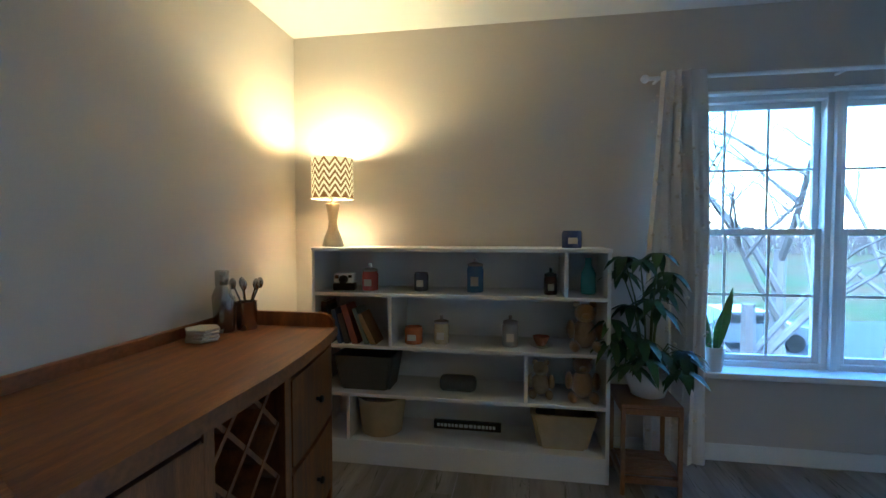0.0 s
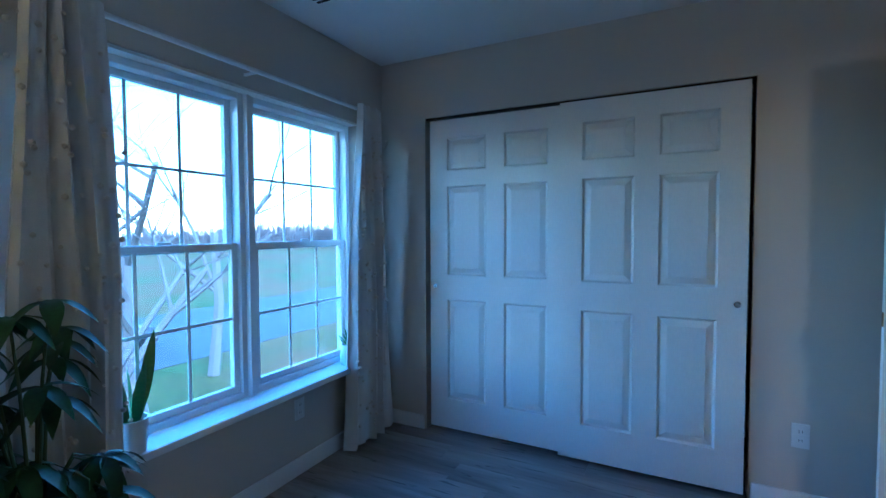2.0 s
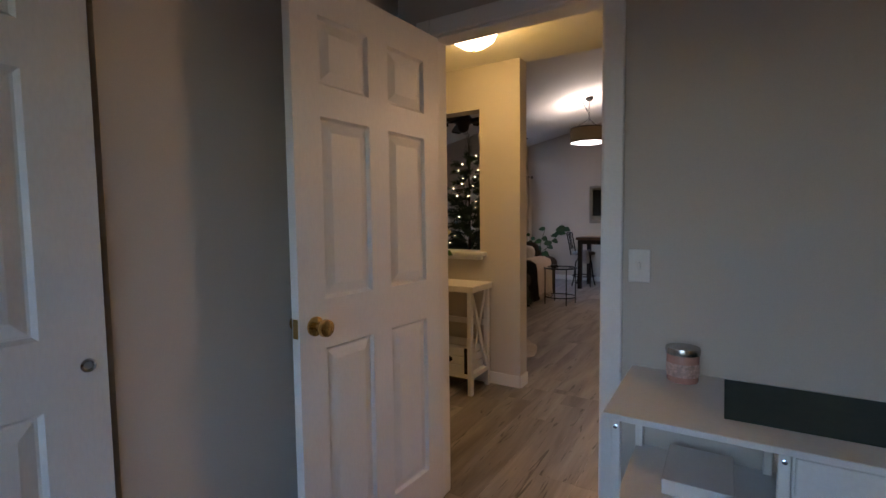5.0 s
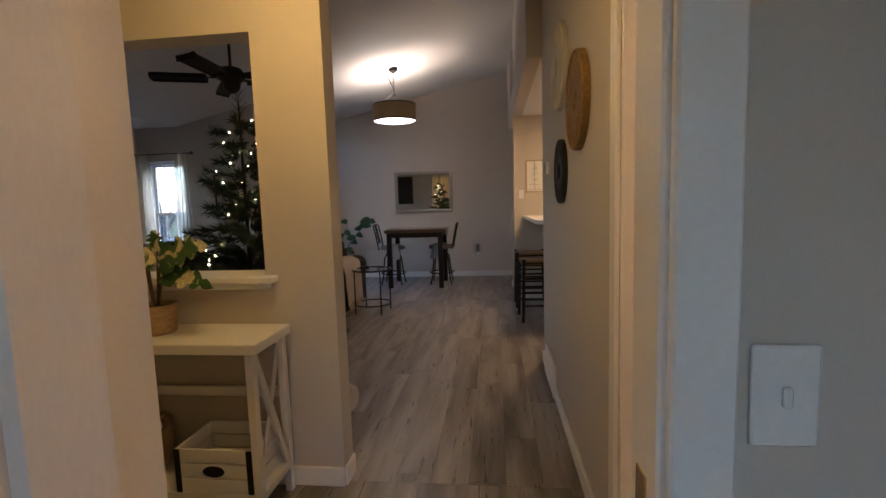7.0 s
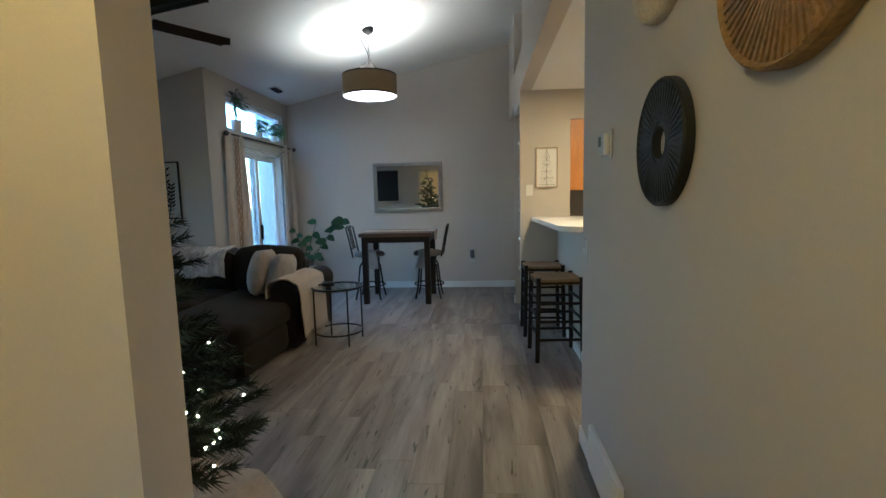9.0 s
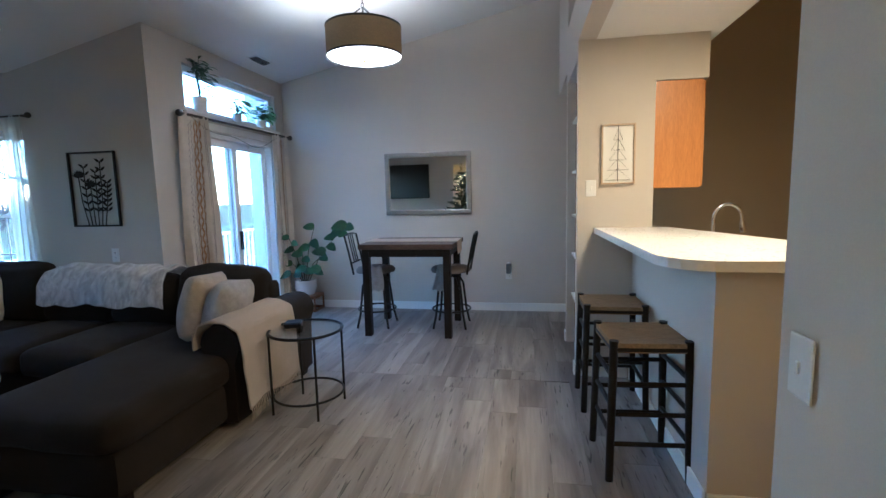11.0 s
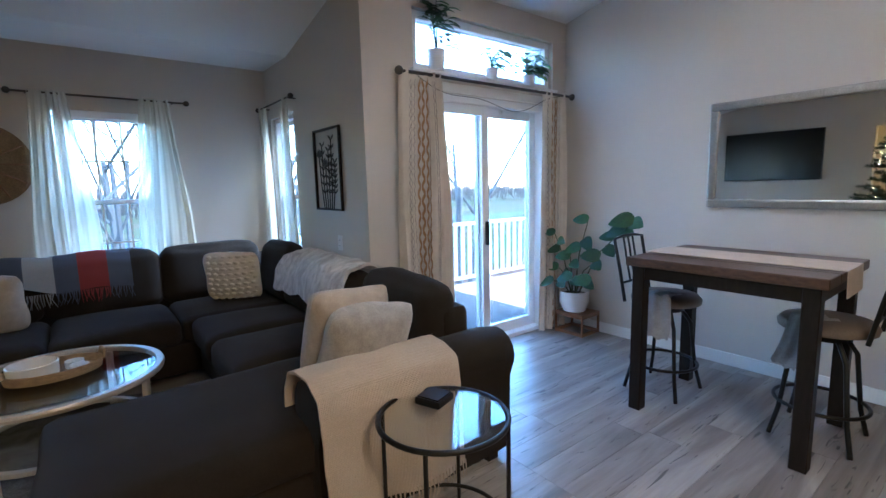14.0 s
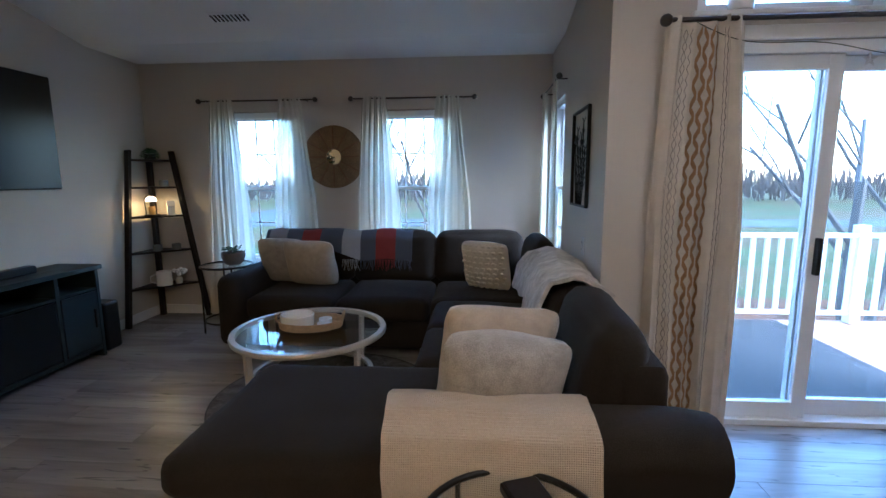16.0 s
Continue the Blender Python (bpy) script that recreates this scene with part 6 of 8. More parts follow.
part("handle", bx(5.165, 5.2, ym - 0.012, ym + 0.012, 0.86, 1.06, 0.006, 2), BLACK, sd, "black door pull")
tw = thing("transom_window", "white transom window above the patio door", "window", kind="structure")
for y0, y1, z0, z1 in ((-8.168, -8.11, 2.192, 2.598), (-6.71, -6.652, 2.192, 2.598), (-8.11, -6.71, 2.54, 2.598), (-8.11, -6.71, 2.192, 2.24)):
    part("frame", bx(5.21, 5.30, y0, y1, z0, z1, 0.003, 1), VINYL, tw)
part("pane", bx(5.25, 5.254, -8.11, -6.71, 2.24, 2.54), DIMPANE, tw).visible_shadow = False
tagged(part("transom_ledge", bx(5.13, 5.21, -8.2, -6.62, 2.165, 2.189, 0.004, 1), TRIM), "white plant ledge at the transom", "ledge", kind="structure")
tagged(part("door_header_trim", bx(5.15, 5.169, -8.13, -6.59, 2.05, 2.12, 0.004, 1), TRIM), "white trim over the patio door", "trim", kind="structure")
IRON = mat("pewter_iron", (0.09, 0.08, 0.075), 0.4, 0.8, vary=0.1, bump=0.05)
rod("curtain_rod", "dark pewter curtain rod over the patio door", (5.09, -6.50, 2.135), (5.09, -8.33, 2.135), 0.012, IRON, 0.03, (((5.09, -6.56, 2.135), (5.17, -6.56, 2.135)), ((5.09, -8.28, 2.135), (5.17, -8.28, 2.135))))
BOHO = mat("boho_curtain", (0.64, 0.58, 0.50), 0.95, vary=0.1, scale=12, fine=320, bump=0.4)
BEIGE = mat("tan_embroidery", (0.40, 0.235, 0.115), 0.95, vary=0.15, scale=30, fine=300, bump=0.5)
GREYE = mat("grey_embroidery", (0.13, 0.125, 0.13), 0.95, vary=0.15, scale=30, fine=300, bump=0.5)
for u0, u1, sd_, fl in ((-6.90, -6.45, 1.7, 0.02), (-8.27, -7.92, 2.9, 0.0)):
    e = thing("curtain", "cream boho curtain with tan diamond embroidery", "curtain", group="patio door curtains")
    part("cloth", curtain("x", 5.09, u0, u1, 0.015, 2.15, 5, 0.03, fl, sd_, top_squeeze=0.8), BOHO, e, smooth=True)
    for uu, wd, cloth, st_w in ((0.44, 0.064, BEIGE, 0.021), (0.585, 0.064, BEIGE, 0.021), (0.30, 0.022, GREYE, 0.007), (0.735, 0.03, GREYE, 0.0035), (0.80, 0.03, GREYE, 0.0035)):
        bm = bmesh.new()
        pitch = 0.052 if cloth is BEIGE else 0.026
        for k in range(39 if cloth is BEIGE else 78):
            z = 0.06 + k * pitch
            v = 1 - (z - 0.015) / 2.135
            mid, half = (u0 + u1) / 2, (u1 - u0) / 2
            w = half * (0.8 + 0.2 * min(1, v * 2.2)) + fl * v * v
            def at_u(t, sd2=sd_):
                ph = 2 * math.pi * 5 * t + 0.7 * math.sin(3.1 * v + sd2) + sd2
                a = 0.03 * (0.55 + 0.45 * math.sin(sd2 * 7 + t * 9.0)) * (0.7 + 0.5 * v)
                return 5.09 + a * math.sin(ph) + 0.35 * a * math.sin(2.3 * ph + 3 * v) - 0.006, mid + (2 * t - 1) * w + 0.012 * math.sin(5 * v + 6 * t + sd2)
            for s in (-1, 1):
                t0, t1 = uu + s * 0.01, uu + s * wd
                ta, tb = (t0, t1) if k % 2 else (t1, t0)
                pa, ua = at_u(ta)
                pb2, ub = at_u(tb)
                q = [bm.verts.new((pa, ua, z - st_w)), bm.verts.new((pb2, ub, z + pitch - st_w)), bm.verts.new((pb2, ub, z + pitch + st_w)), bm.verts.new((pa, ua, z + st_w))]
                bm.faces.new(q)
        bmesh.ops.solidify(bm, geom=bm.faces[:], thickness=0.003)
        tagged(part("embroidered_band", bm, cloth, e, "tan diamond embroidered band" if cloth is BEIGE else "grey zigzag embroidered band"), kind="stuff")
sl = thing("string_lights", "thin wire string hanging over the patio door", "string lights")
pts = []
for i in range(25):
    t = i / 24
    pts.append((5.085, -6.60 - 1.65 * t, 2.13 - 0.16 * math.sin(math.pi * t) - 0.03 * math.sin(4 * math.pi * t)))
part("wire", tube(pts, 0.0022, 5), mat("green_wire", (0.03, 0.045, 0.025), 0.6), sl)
star = thing("star_ornament", "small pale star hanging on the wire", "ornament", pose(5.08, -7.42, 1.93))
bm = bmesh.new()
c1, c2 = bm.verts.new((-0.008, 0, 0)), bm.verts.new((0.008, 0, 0))
ring = [bm.verts.new((0, (0.04 if i % 2 == 0 else 0.016) * math.sin(math.pi * i / 5), (0.04 if i % 2 == 0 else 0.016) * math.cos(math.pi * i / 5))) for i in range(10)]
for i in range(10):
    bm.faces.new((c1, ring[i], ring[(i + 1) % 10]))
    bm.faces.new((c2, ring[(i + 1) % 10], ring[i]))
part("body", bm, CERAMIC, star)
part("thread", tube([(0, 0, 0.04), (0.005, 0, 0.055)], 0.001, 4), CERAMIC, star)
BRIGHT = mat("bright_green_leaf", (0.09, 0.24, 0.04), 0.4, vary=0.25, scale=30, second=(0.05, 0.14, 0.03), per_island=0.3)


def sill_plant(y, kind, label, r, h):
    rng = random.Random(int(-y * 100))
    e = thing("sill_plant", label, "plant", pose(5.175, y, 2.189))
    part("pot", lathe([(r * 0.75, 0), (r * 0.85, 0.004), (r, h), (r * 0.9, h), (r * 0.88, h * 0.85)], 24, cap=False), CERAMIC, e, smooth=True)
    part("soil", lathe([(0.002, h * 0.86), (r * 0.89, h * 0.85)], 20, cap=False), SOIL, e)
    st, lv = bmesh.new(), bmesh.new()
    n = {0: 11, 1: 34, 2: 46}[kind]
    for k in range(n):
        a = rng.uniform(0, 2 * math.pi)
        if kind == 0:
            top = rng.uniform(0.12, 0.34)
            rr = rng.uniform(0.03, 0.14)
        else:
            top, rr = rng.uniform(0.0, 0.15), rng.uniform(0.02, 0.13 if kind == 1 else 0.19)
        p3 = Vector((-abs(rr * math.cos(a)) * 0.6, rr * math.sin(a), h + top))
        tube([(0, 0, h * 0.85), (p3.x * 0.4, p3.y * 0.4, h + top * 0.7), p3], 0.003, 5, st)
        if kind == 0:
            for i in range(7):
                d = Vector((math.cos(a) * -0.5, math.sin(a), 0.2 - 0.1 * i))
                leaf(lv, p3 - Vector((0, 0, 0.018 * i)), (-0.3, math.sin(a + i) , 0.15), 0.11, 0.03, 0.4, n=4)
        else:
            leaf(lv, p3, (-abs(math.cos(a)) - 0.2, math.sin(a), 0.1), 0.07 if kind == 1 else 0.09, 0.05 if kind == 1 else 0.07, 0.5, n=4, heart=True)
    part("stems", st, LEAF, e)
    part("leaves", lv, BRIGHT if kind else LEAF, e, smooth=True)


sill_plant(-6.86, 0, "tall palm-like plant in a white pot", 0.065, 0.15)
sill_plant(-7.42, 1, "small leafy plant in a white pot", 0.05, 0.09)
sill_plant(-7.86, 2, "bushy trailing pothos in a white pot", 0.055, 0.09)

# fiddle plant in the dining corner
cube_frame("plant_stand", "low warm wooden cube plant stand", 4.74, 5.04, -8.33, -8.07, 0.20, 0.018, shelf=False)
mp_ = thing("rubber_plant", "large broad-leaved plant in a white pot", "plant", pose(4.90, -8.17, 0.20))
part("pot", lathe([(0.07, 0), (0.10, 0.01), (0.135, 0.10), (0.13, 0.19), (0.122, 0.19), (0.118, 0.16)], 30, cap=False), CERAMIC, mp_, smooth=True)
part("soil", lathe([(0.002, 0.162), (0.12, 0.16)], 24, cap=False), SOIL, mp_)
st, lv = bmesh.new(), bmesh.new()
rng = random.Random(21)
# stems: tip, then leaves as (share of the stem, length)
VINES = (((-0.62, 0.12, 0.86), ((1.0, 0.19), (0.96, 0.17), (0.90, 0.16), (0.83, 0.15), (0.76, 0.14), (0.62, 0.14))),
         ((-0.20, 0.10, 0.84), ((1.0, 0.14), (0.72, 0.15), (0.6, 0.15))),
         ((0.10, 0.16, 0.72), ((1.0, 0.11), (0.85, 0.12), (0.7, 0.12))),
         ((-0.36, 0.16, 0.55), ((1.0, 0.17), (0.8, 0.14))),
         ((-0.30, 0.20, 0.34), ((1.0, 0.16), (0.75, 0.13))),
         ((-0.12, 0.20, 0.36), ((1.0, 0.14), (0.7, 0.13))),
         ((0.08, 0.20, 0.30), ((1.0, 0.13), (0.75, 0.12))),
         ((0.12, 0.08, 0.40), ((1.0, 0.12), (0.7, 0.12))),
         ((-0.04, 0.12, 0.52), ((1.0, 0.14), (0.8, 0.13))))
for tip, blades in VINES:
    p0, p3 = Vector((tip[0] * 0.08, tip[1] * 0.2, 0.15)), Vector(tip)
    pm = p0.lerp(p3, 0.5) + Vector((-tip[0] * 0.10, 0, 0.05))
    tube([p0, pm, p3], 0.007, 6, st, taper=0.004)
    for k, (share, size) in enumerate(blades):
        q = p0.lerp(pm, share * 2) if share < 0.5 else pm.lerp(p3, share * 2 - 1)
        a = rng.uniform(-0.6, 0.6) + (math.pi if k % 2 else 0.0)
        leaf(lv, q, (math.cos(a), 0.25 + rng.uniform(0, 0.3), rng.uniform(-0.25, 0.35)), size, size * 0.74, rng.uniform(0.15, 0.45), up=Vector((-0.25, 0.75, 0.6)), n=8, heart=True, fold=0.14)
part("stems", st, mat("olive_stem", (0.06, 0.07, 0.03), 0.6), mp_)
part("leaves", lv, LEAF, mp_, "broad glossy dark leaves", smooth=True)

# ---- living room: windows and curtains ----
sash_window("window_3", "white double-hung window with grids", "x", 7.16, -5.29, -4.61, 0.56, 2.02)
sash_window("window_4", "white double-hung window with grids", "x", 7.16, -3.79, -3.11, 0.56, 2.02)
sash_window("window_5", "white double-hung side window", "y", -6.29, 6.43, 6.99, 0.56, 2.02, out=-1)
for y0, y1 in ((-5.3, -4.6), (-3.8, -3.1)):
    tagged(part("window_sill", bx(7.08, 7.16, y0 - 0.03, y1 + 0.03, 0.53, 0.556, 0.005, 1), TRIM), "white window sill", "sill", kind="structure")
    tagged(part("window_shade", bx(7.13, 7.155, y0 + 0.01, y1 - 0.01, 1.965, 2.025, 0.006, 2), VINYL), "white rolled window shade", "shade")
SHEER = sheer("sheer_curtain", (0.86, 0.84, 0.75), 0.36)
for a, b in ((-5.51, -4.39), (-4.01, -2.90)):
    rod("curtain_rod", "dark curtain rod with round finials", (7.04, b, 2.125), (7.04, a, 2.125), 0.008, IRON, 0.024, (((7.04, b - 0.08, 2.125), (7.12, b - 0.08, 2.125)), ((7.04, a + 0.08, 2.125), (7.12, a + 0.08, 2.125))))
    for u0, u1, s in ((a + 0.03, a + 0.40, 1.1), (b - 0.40, b - 0.03, 2.3)):
        e = thing("sheer_curtain", "white sheer curtain panel at the window", "curtain", group="living room sheers")
        part("cloth", curtain("x", 7.03, u0, u1, 0.03, 2.14, 6, 0.018, 0.09, s, thick=0.0015, top_squeeze=0.6), SHEER, e, smooth=True)
rod("curtain_rod", "dark curtain rod with round finials", (6.26, -6.16, 2.125), (7.09, -6.16, 2.125), 0.008, IRON, 0.024, (((6.34, -6.16, 2.125), (6.34, -6.24, 2.125)), ((7.02, -6.16, 2.125), (7.02, -6.24, 2.125))))
for u0, u1, s in ((6.28, 6.52, 0.4), (6.88, 7.08, 1.9)):
    e = thing("sheer_curtain", "white sheer curtain panel at the side window", "curtain", group="living room sheers")
    part("cloth", curtain("y", -6.16, u0, u1, 0.03, 2.14, 5, 0.02, 0.02, s, thick=0.0015, top_squeeze=0.8), SHEER, e, smooth=True)
vent("ceiling_vent", Matrix.Translation((6.15, -3.72, 2.50 + 0.35 * RISE)) @ Matrix.Rotation(math.atan(RISE), 4, "Y") @ Matrix.Rotation(radians(90), 4, "Z"), 0.32, 0.12, "white vent in the sloping ceiling", TRIM)
vent("ceiling_vent", Matrix.Translation((4.95, -7.55, 2.50 + 1.55 * RISE)) @ Matrix.Rotation(math.atan(RISE), 4, "Y") @ Matrix.Rotation(radians(90), 4, "Z"), 0.30, 0.12, "white vent in the dining ceiling", TRIM)

# ---- sectional sofa ----
so = thing("sectional_sofa", "charcoal upholstered L-shaped sectional with chaise", "sofa", pose(0, 0, 0))
part("base", rbox(4.02, 6.98, -6.20, -5.30, 0.05, 0.28, 0.03, 0, 6, 0.004), SOFA, so, smooth=True)
part("base", rbox(6.08, 7.0, -5.32, -3.55, 0.05, 0.28, 0.03, 0, 6, 0.004), SOFA, so, smooth=True)
part("chaise_base", rbox(3.98, 4.80, -5.32, -4.52, 0.05, 0.30, 0.05, 0, 8, 0.006), SOFA, so, smooth=True)
part("chaise_cushion", rbox(3.96, 4.82, -5.98, -4.48, 0.28, 0.46, 0.07, 0.02, 14, 0.010), SOFA, so, smooth=True)
for x0, x1 in ((4.82, 5.44), (5.44, 6.06)):
    part("seat_cushion", rbox(x0 + 0.004, x1 - 0.004, -5.98, -5.24, 0.28, 0.46, 0.06, 0.025, 10, 0.010, seed=x0), SOFA, so, smooth=True)
part("corner_cushion", rbox(6.06, 6.80, -5.98, -5.20, 0.28, 0.455, 0.06, 0.015, 10, 0.008), SOFA, so, smooth=True)
for y0, y1 in ((-5.20, -4.45), (-4.45, -3.72)):
    part("seat_cushion", rbox(6.03, 6.80, y0 + 0.004, y1 - 0.004, 0.28, 0.455, 0.06, 0.025, 10, 0.010, seed=y0), SOFA, so, smooth=True)
part("back_frame", rbox(4.10, 6.98, -6.215, -6.03, 0.2, 0.78, 0.06, 0, 8, 0.004), SOFA, so, smooth=True)
part("back_frame", rbox(6.84, 7.0, -6.05, -3.58, 0.2, 0.80, 0.06, 0, 8, 0.004), SOFA, so, smooth=True)
for x0, x1, h, s in ((4.12, 4.84, 0.86, 1), (4.84, 5.44, 0.80, 2), (5.44, 6.06, 0.80, 3), (6.06, 6.72, 0.88, 4)):
    part("back_cushion", rbox(x0, x1, -0.09, 0.10, 0.0, h - 0.42, 0.08, 0.03, 10, 0.014, Matrix.Translation((0, -6.0, 0.44)) @ Matrix.Rotation(radians(10), 4, "X"), seed=s, bulge=0.01), SOFA, so, smooth=True)
for y0, y1, s in ((-5.98, -5.18, 5), (-5.18, -4.42, 6), (-4.42, -3.70, 7)):
    part("back_cushion", rbox(-0.09, 0.10, y0, y1, 0.0, 0.46, 0.08, 0.03, 10, 0.014, Matrix.Translation((6.80, 0, 0.44)) @ Matrix.Rotation(radians(10), 4, "Y"), seed=s, bulge=0.01), SOFA, so, smooth=True)


def rolled_arm(parent, axis_y0, axis_y1, x0, x1, top):
    """A padded arm with a rolled top, lying along y."""
    bm = bmesh.new()
    w, c = (x1 - x0) / 2, (x0 + x1) / 2
    prof = [(-w * 0.75, 0.05), (-w * 0.8, top - 0.2), (-w * 1.05, top - 0.13)]
    for k in range(9):
        a = radians(180 - 22.5 * k)
        prof.append((w * 1.08 * math.cos(a), top - 0.1 + 0.1 * math.sin(a)))
    prof += [(w * 1.05, top - 0.13), (w * 0.8, top - 0.2), (w * 0.75, 0.05)]
    n = 12
    rows = []
    for j in range(n + 1):
        t = j / n
        y = axis_y0 + (axis_y1 - axis_y0) * t
        e = 1 - 0.10 * (max(0, abs(2 * t - 1) - 0.75) * 4) ** 2
        rows.append([bm.verts.new(Vector((c + x * e, y, z if z < 0.2 else top - (top - z) * (2 - e) - (1 - e) * 0.12)) + 0.006 * noise.noise_vector(Vector((x, y, z)) * 5)) for x, z in prof])
    for p, q in zip(rows, rows[1:]):
        for i in range(len(prof) - 1):
            bm.faces.new((p[i], p[i + 1], q[i + 1], q[i]))
        bm.faces.new((p[-1], p[0], q[0], q[-1]))
    bm.faces.new(rows[0])
    bm.faces.new(rows[-1][::-1])
    return part("armrest", bm, SOFA, parent, smooth=60)


rolled_arm(so, -6.30, -5.30, 3.88, 4.14, 0.66)
part("armrest", rbox(6.0, 7.0, -3.72, -3.50, 0.05, 0.64, 0.10, 0.0, 10, 0.006), SOFA, so, smooth=True)
for x, y in ((4.05, -4.6), (4.72, -4.6), (3.97, -6.2), (6.9, -3.62), (6.14, -3.62)):
    part("foot", bx(x - 0.035, x + 0.035, y - 0.035, y + 0.035, 0, 0.055, 0.004, 1), DARKWOOD, so)

KNIT = mat("white_knit", (0.68, 0.63, 0.56), 0.95, vary=0.08, scale=14, fine=180, bump=0.6, sheen=0.2)
FURG = mat("grey_fur", (0.42, 0.39, 0.37), 0.98, vary=0.22, scale=22, fine=260, bump=0.9, sheen=0.4)
CREAMF = mat("cream_fur", (0.47, 0.39, 0.31), 0.98, vary=0.16, scale=22, fine=260, bump=0.8, sheen=0.4)


def pillow(name, label, x, y, z, w, h, d, yaw, lean, material, seed, roll=0):
    m = Matrix.Translation((x, y, z)) @ Matrix.Rotation(radians(yaw), 4, "Z") @ Matrix.Rotation(radians(lean), 4, "X") @ Matrix.Rotation(radians(roll), 4, "Y")
    return tagged(part(name, cushion(w, h, d, m, seed), material, smooth=True), label, "pillow", "sofa pillows")


pillow("throw_pillow", "white textured pillow in the sofa corner", 6.42, -5.66, 0.47, 0.44, 0.43, 0.15, 62, -14, KNIT, 1)
kp = bpy.data.objects["throw_pillow"]
bm = bmesh.new()
mk = Matrix.Translation((6.42, -5.66, 0.47)) @ Matrix.Rotation(radians(62), 4, "Z") @ Matrix.Rotation(radians(-14), 4, "X")
for i in range(7):
    for j in range(9):
        u, v_ = (i + 0.5 + 0.25 * (j % 2)) / 7.5 * 2 - 1, (j + 0.5) / 9 * 2 - 1
        t = max(0.0, (1 - abs(u) ** 2.4) * (1 - abs(v_) ** 2.4)) ** 0.55
        c = Vector((u * 0.205, 0.010 + 0.075 * t, 0.215 + v_ * 0.2))
        bmesh.ops.create_uvsphere(bm, u_segments=8, v_segments=5, radius=1, matrix=mk @ Matrix.Translation(c) @ Matrix.Diagonal((0.024, 0.010, 0.014, 1)))
tagged(part("woven_texture", bm, KNIT, kp, "raised woven loops", smooth=True), kind="stuff")
pillow("throw_pillow", "cream plush pillow leaning on the chaise arm", 4.40, -5.62, 0.47, 0.47, 0.45, 0.23, 102, -12, CREAMF, 2, -4)
pillow("throw_pillow", "grey fur pillow leaning on the chaise arm", 4.25, -5.62, 0.47, 0.47, 0.42, 0.22, 98, -20, FURG, 3, -6)
pillow("throw_pillow", "cream square pillow against the sofa back", 6.52, -4.15, 0.47, 0.47, 0.43, 0.20, 84, -20, CREAMF, 4)
pillow("throw_pillow", "grey-white plush pillow beside the sofa arm", 6.62, -3.86, 0.47, 0.44, 0.43, 0.20, 84, -18, FURG, 5)


def draped(name, label, rows_fn, material, category, nu=40, nv=26, thick=0.008, rough=0.01, group=""):
    """A cloth laid over furniture: rows_fn(u, v) gives its surface."""
    bm = bmesh.new()
    g = []
    for i in range(nu + 1):
        row = []
        for j in range(nv + 1):
            p = Vector(rows_fn(i / nu, j / nv))
            p += rough * noise.noise_vector(p * 9)
            row.append(bm.verts.new(p))
        g.append(row)
    for i in range(nu):
        for j in range(nv):
            bm.faces.new((g[i][j], g[i + 1][j], g[i + 1][j + 1], g[i][j + 1]))
    bmesh.ops.recalc_face_normals(bm, faces=bm.faces)
    bmesh.ops.solidify(bm, geom=bm.faces[:], thickness=thick)
    return tagged(part(name, bm, material, smooth=True), label, category, group)


def over(prof, t):
    """A point along a polyline by its length."""
    L = [0.0]
    for a, b in zip(prof, prof[1:]):
        L.append(L[-1] + math.dist(a, b))
    s = t * L[-1]
    for k in range(len(prof) - 1):
        if s <= L[k + 1] or k == len(prof) - 2:
            f = (s - L[k]) / (L[k + 1] - L[k])
            return tuple(a + (b - a) * f for a, b in zip(prof[k], prof[k + 1]))


ARMP = [(4.165, 0.50), (4.17, 0.58), (4.13, 0.655), (4.05, 0.683), (3.96, 0.675), (3.875, 0.63), (3.855, 0.53), (3.852, 0.40), (3.85, 0.25), (3.848, 0.14)]


def throw_fn(u, v):
    x, z = over(ARMP, u)
    y = -5.27 - 0.64 * v - 0.03 * u
    return (x - (0.012 + 0.010 * math.sin(9 * v + 2)) * max(0, u - 0.45) * 2, y, z + (0.02 * math.sin(6 * v) if u > 0.9 else 0))


thr = draped("throw_blanket", "cream waffle throw draped over the sofa arm", throw_fn, mat("waffle_knit", (0.50, 0.415, 0.33), 0.97, vary=0.08, scale=8, fine=160, bump=0.5, sheen=0.2, weave=48), "blanket", 44, 30, 0.010, 0.006)
rng = random.Random(8)
bm = bmesh.new()
for k in range(34):
    y = -5.30 - 0.64 * k / 33
    x0, z0 = 3.835 - 0.012 * math.sin(9 * (k / 33) + 2), 0.145
    tube([(x0, y, z0 + 0.01), (x0 - 0.004, y + rng.uniform(-0.006, 0.006), z0 - 0.03), (x0 - 0.002, y + rng.uniform(-0.01, 0.01), z0 - 0.075)], 0.004, 5, bm, taper=0.002)
tagged(part("fringe", bm, CREAMF, thr, "cream tassel fringe"), kind="stuff")


def faux_fn(u, v):
    prof = [(-5.835, 0.58), (-5.865, 0.72), (-5.925, 0.835), (-6.04, 0.875), (-6.16, 0.845), (-6.23, 0.80)]
    y, z = over(prof, v)
    return (4.86 + 1.10 * u + 0.02 * math.sin(5 * v), y + 0.02 * math.sin(7 * u), z + 0.028 + 0.010 * math.sin(14 * u + 4 * v) + 0.007 * math.sin(31 * u))


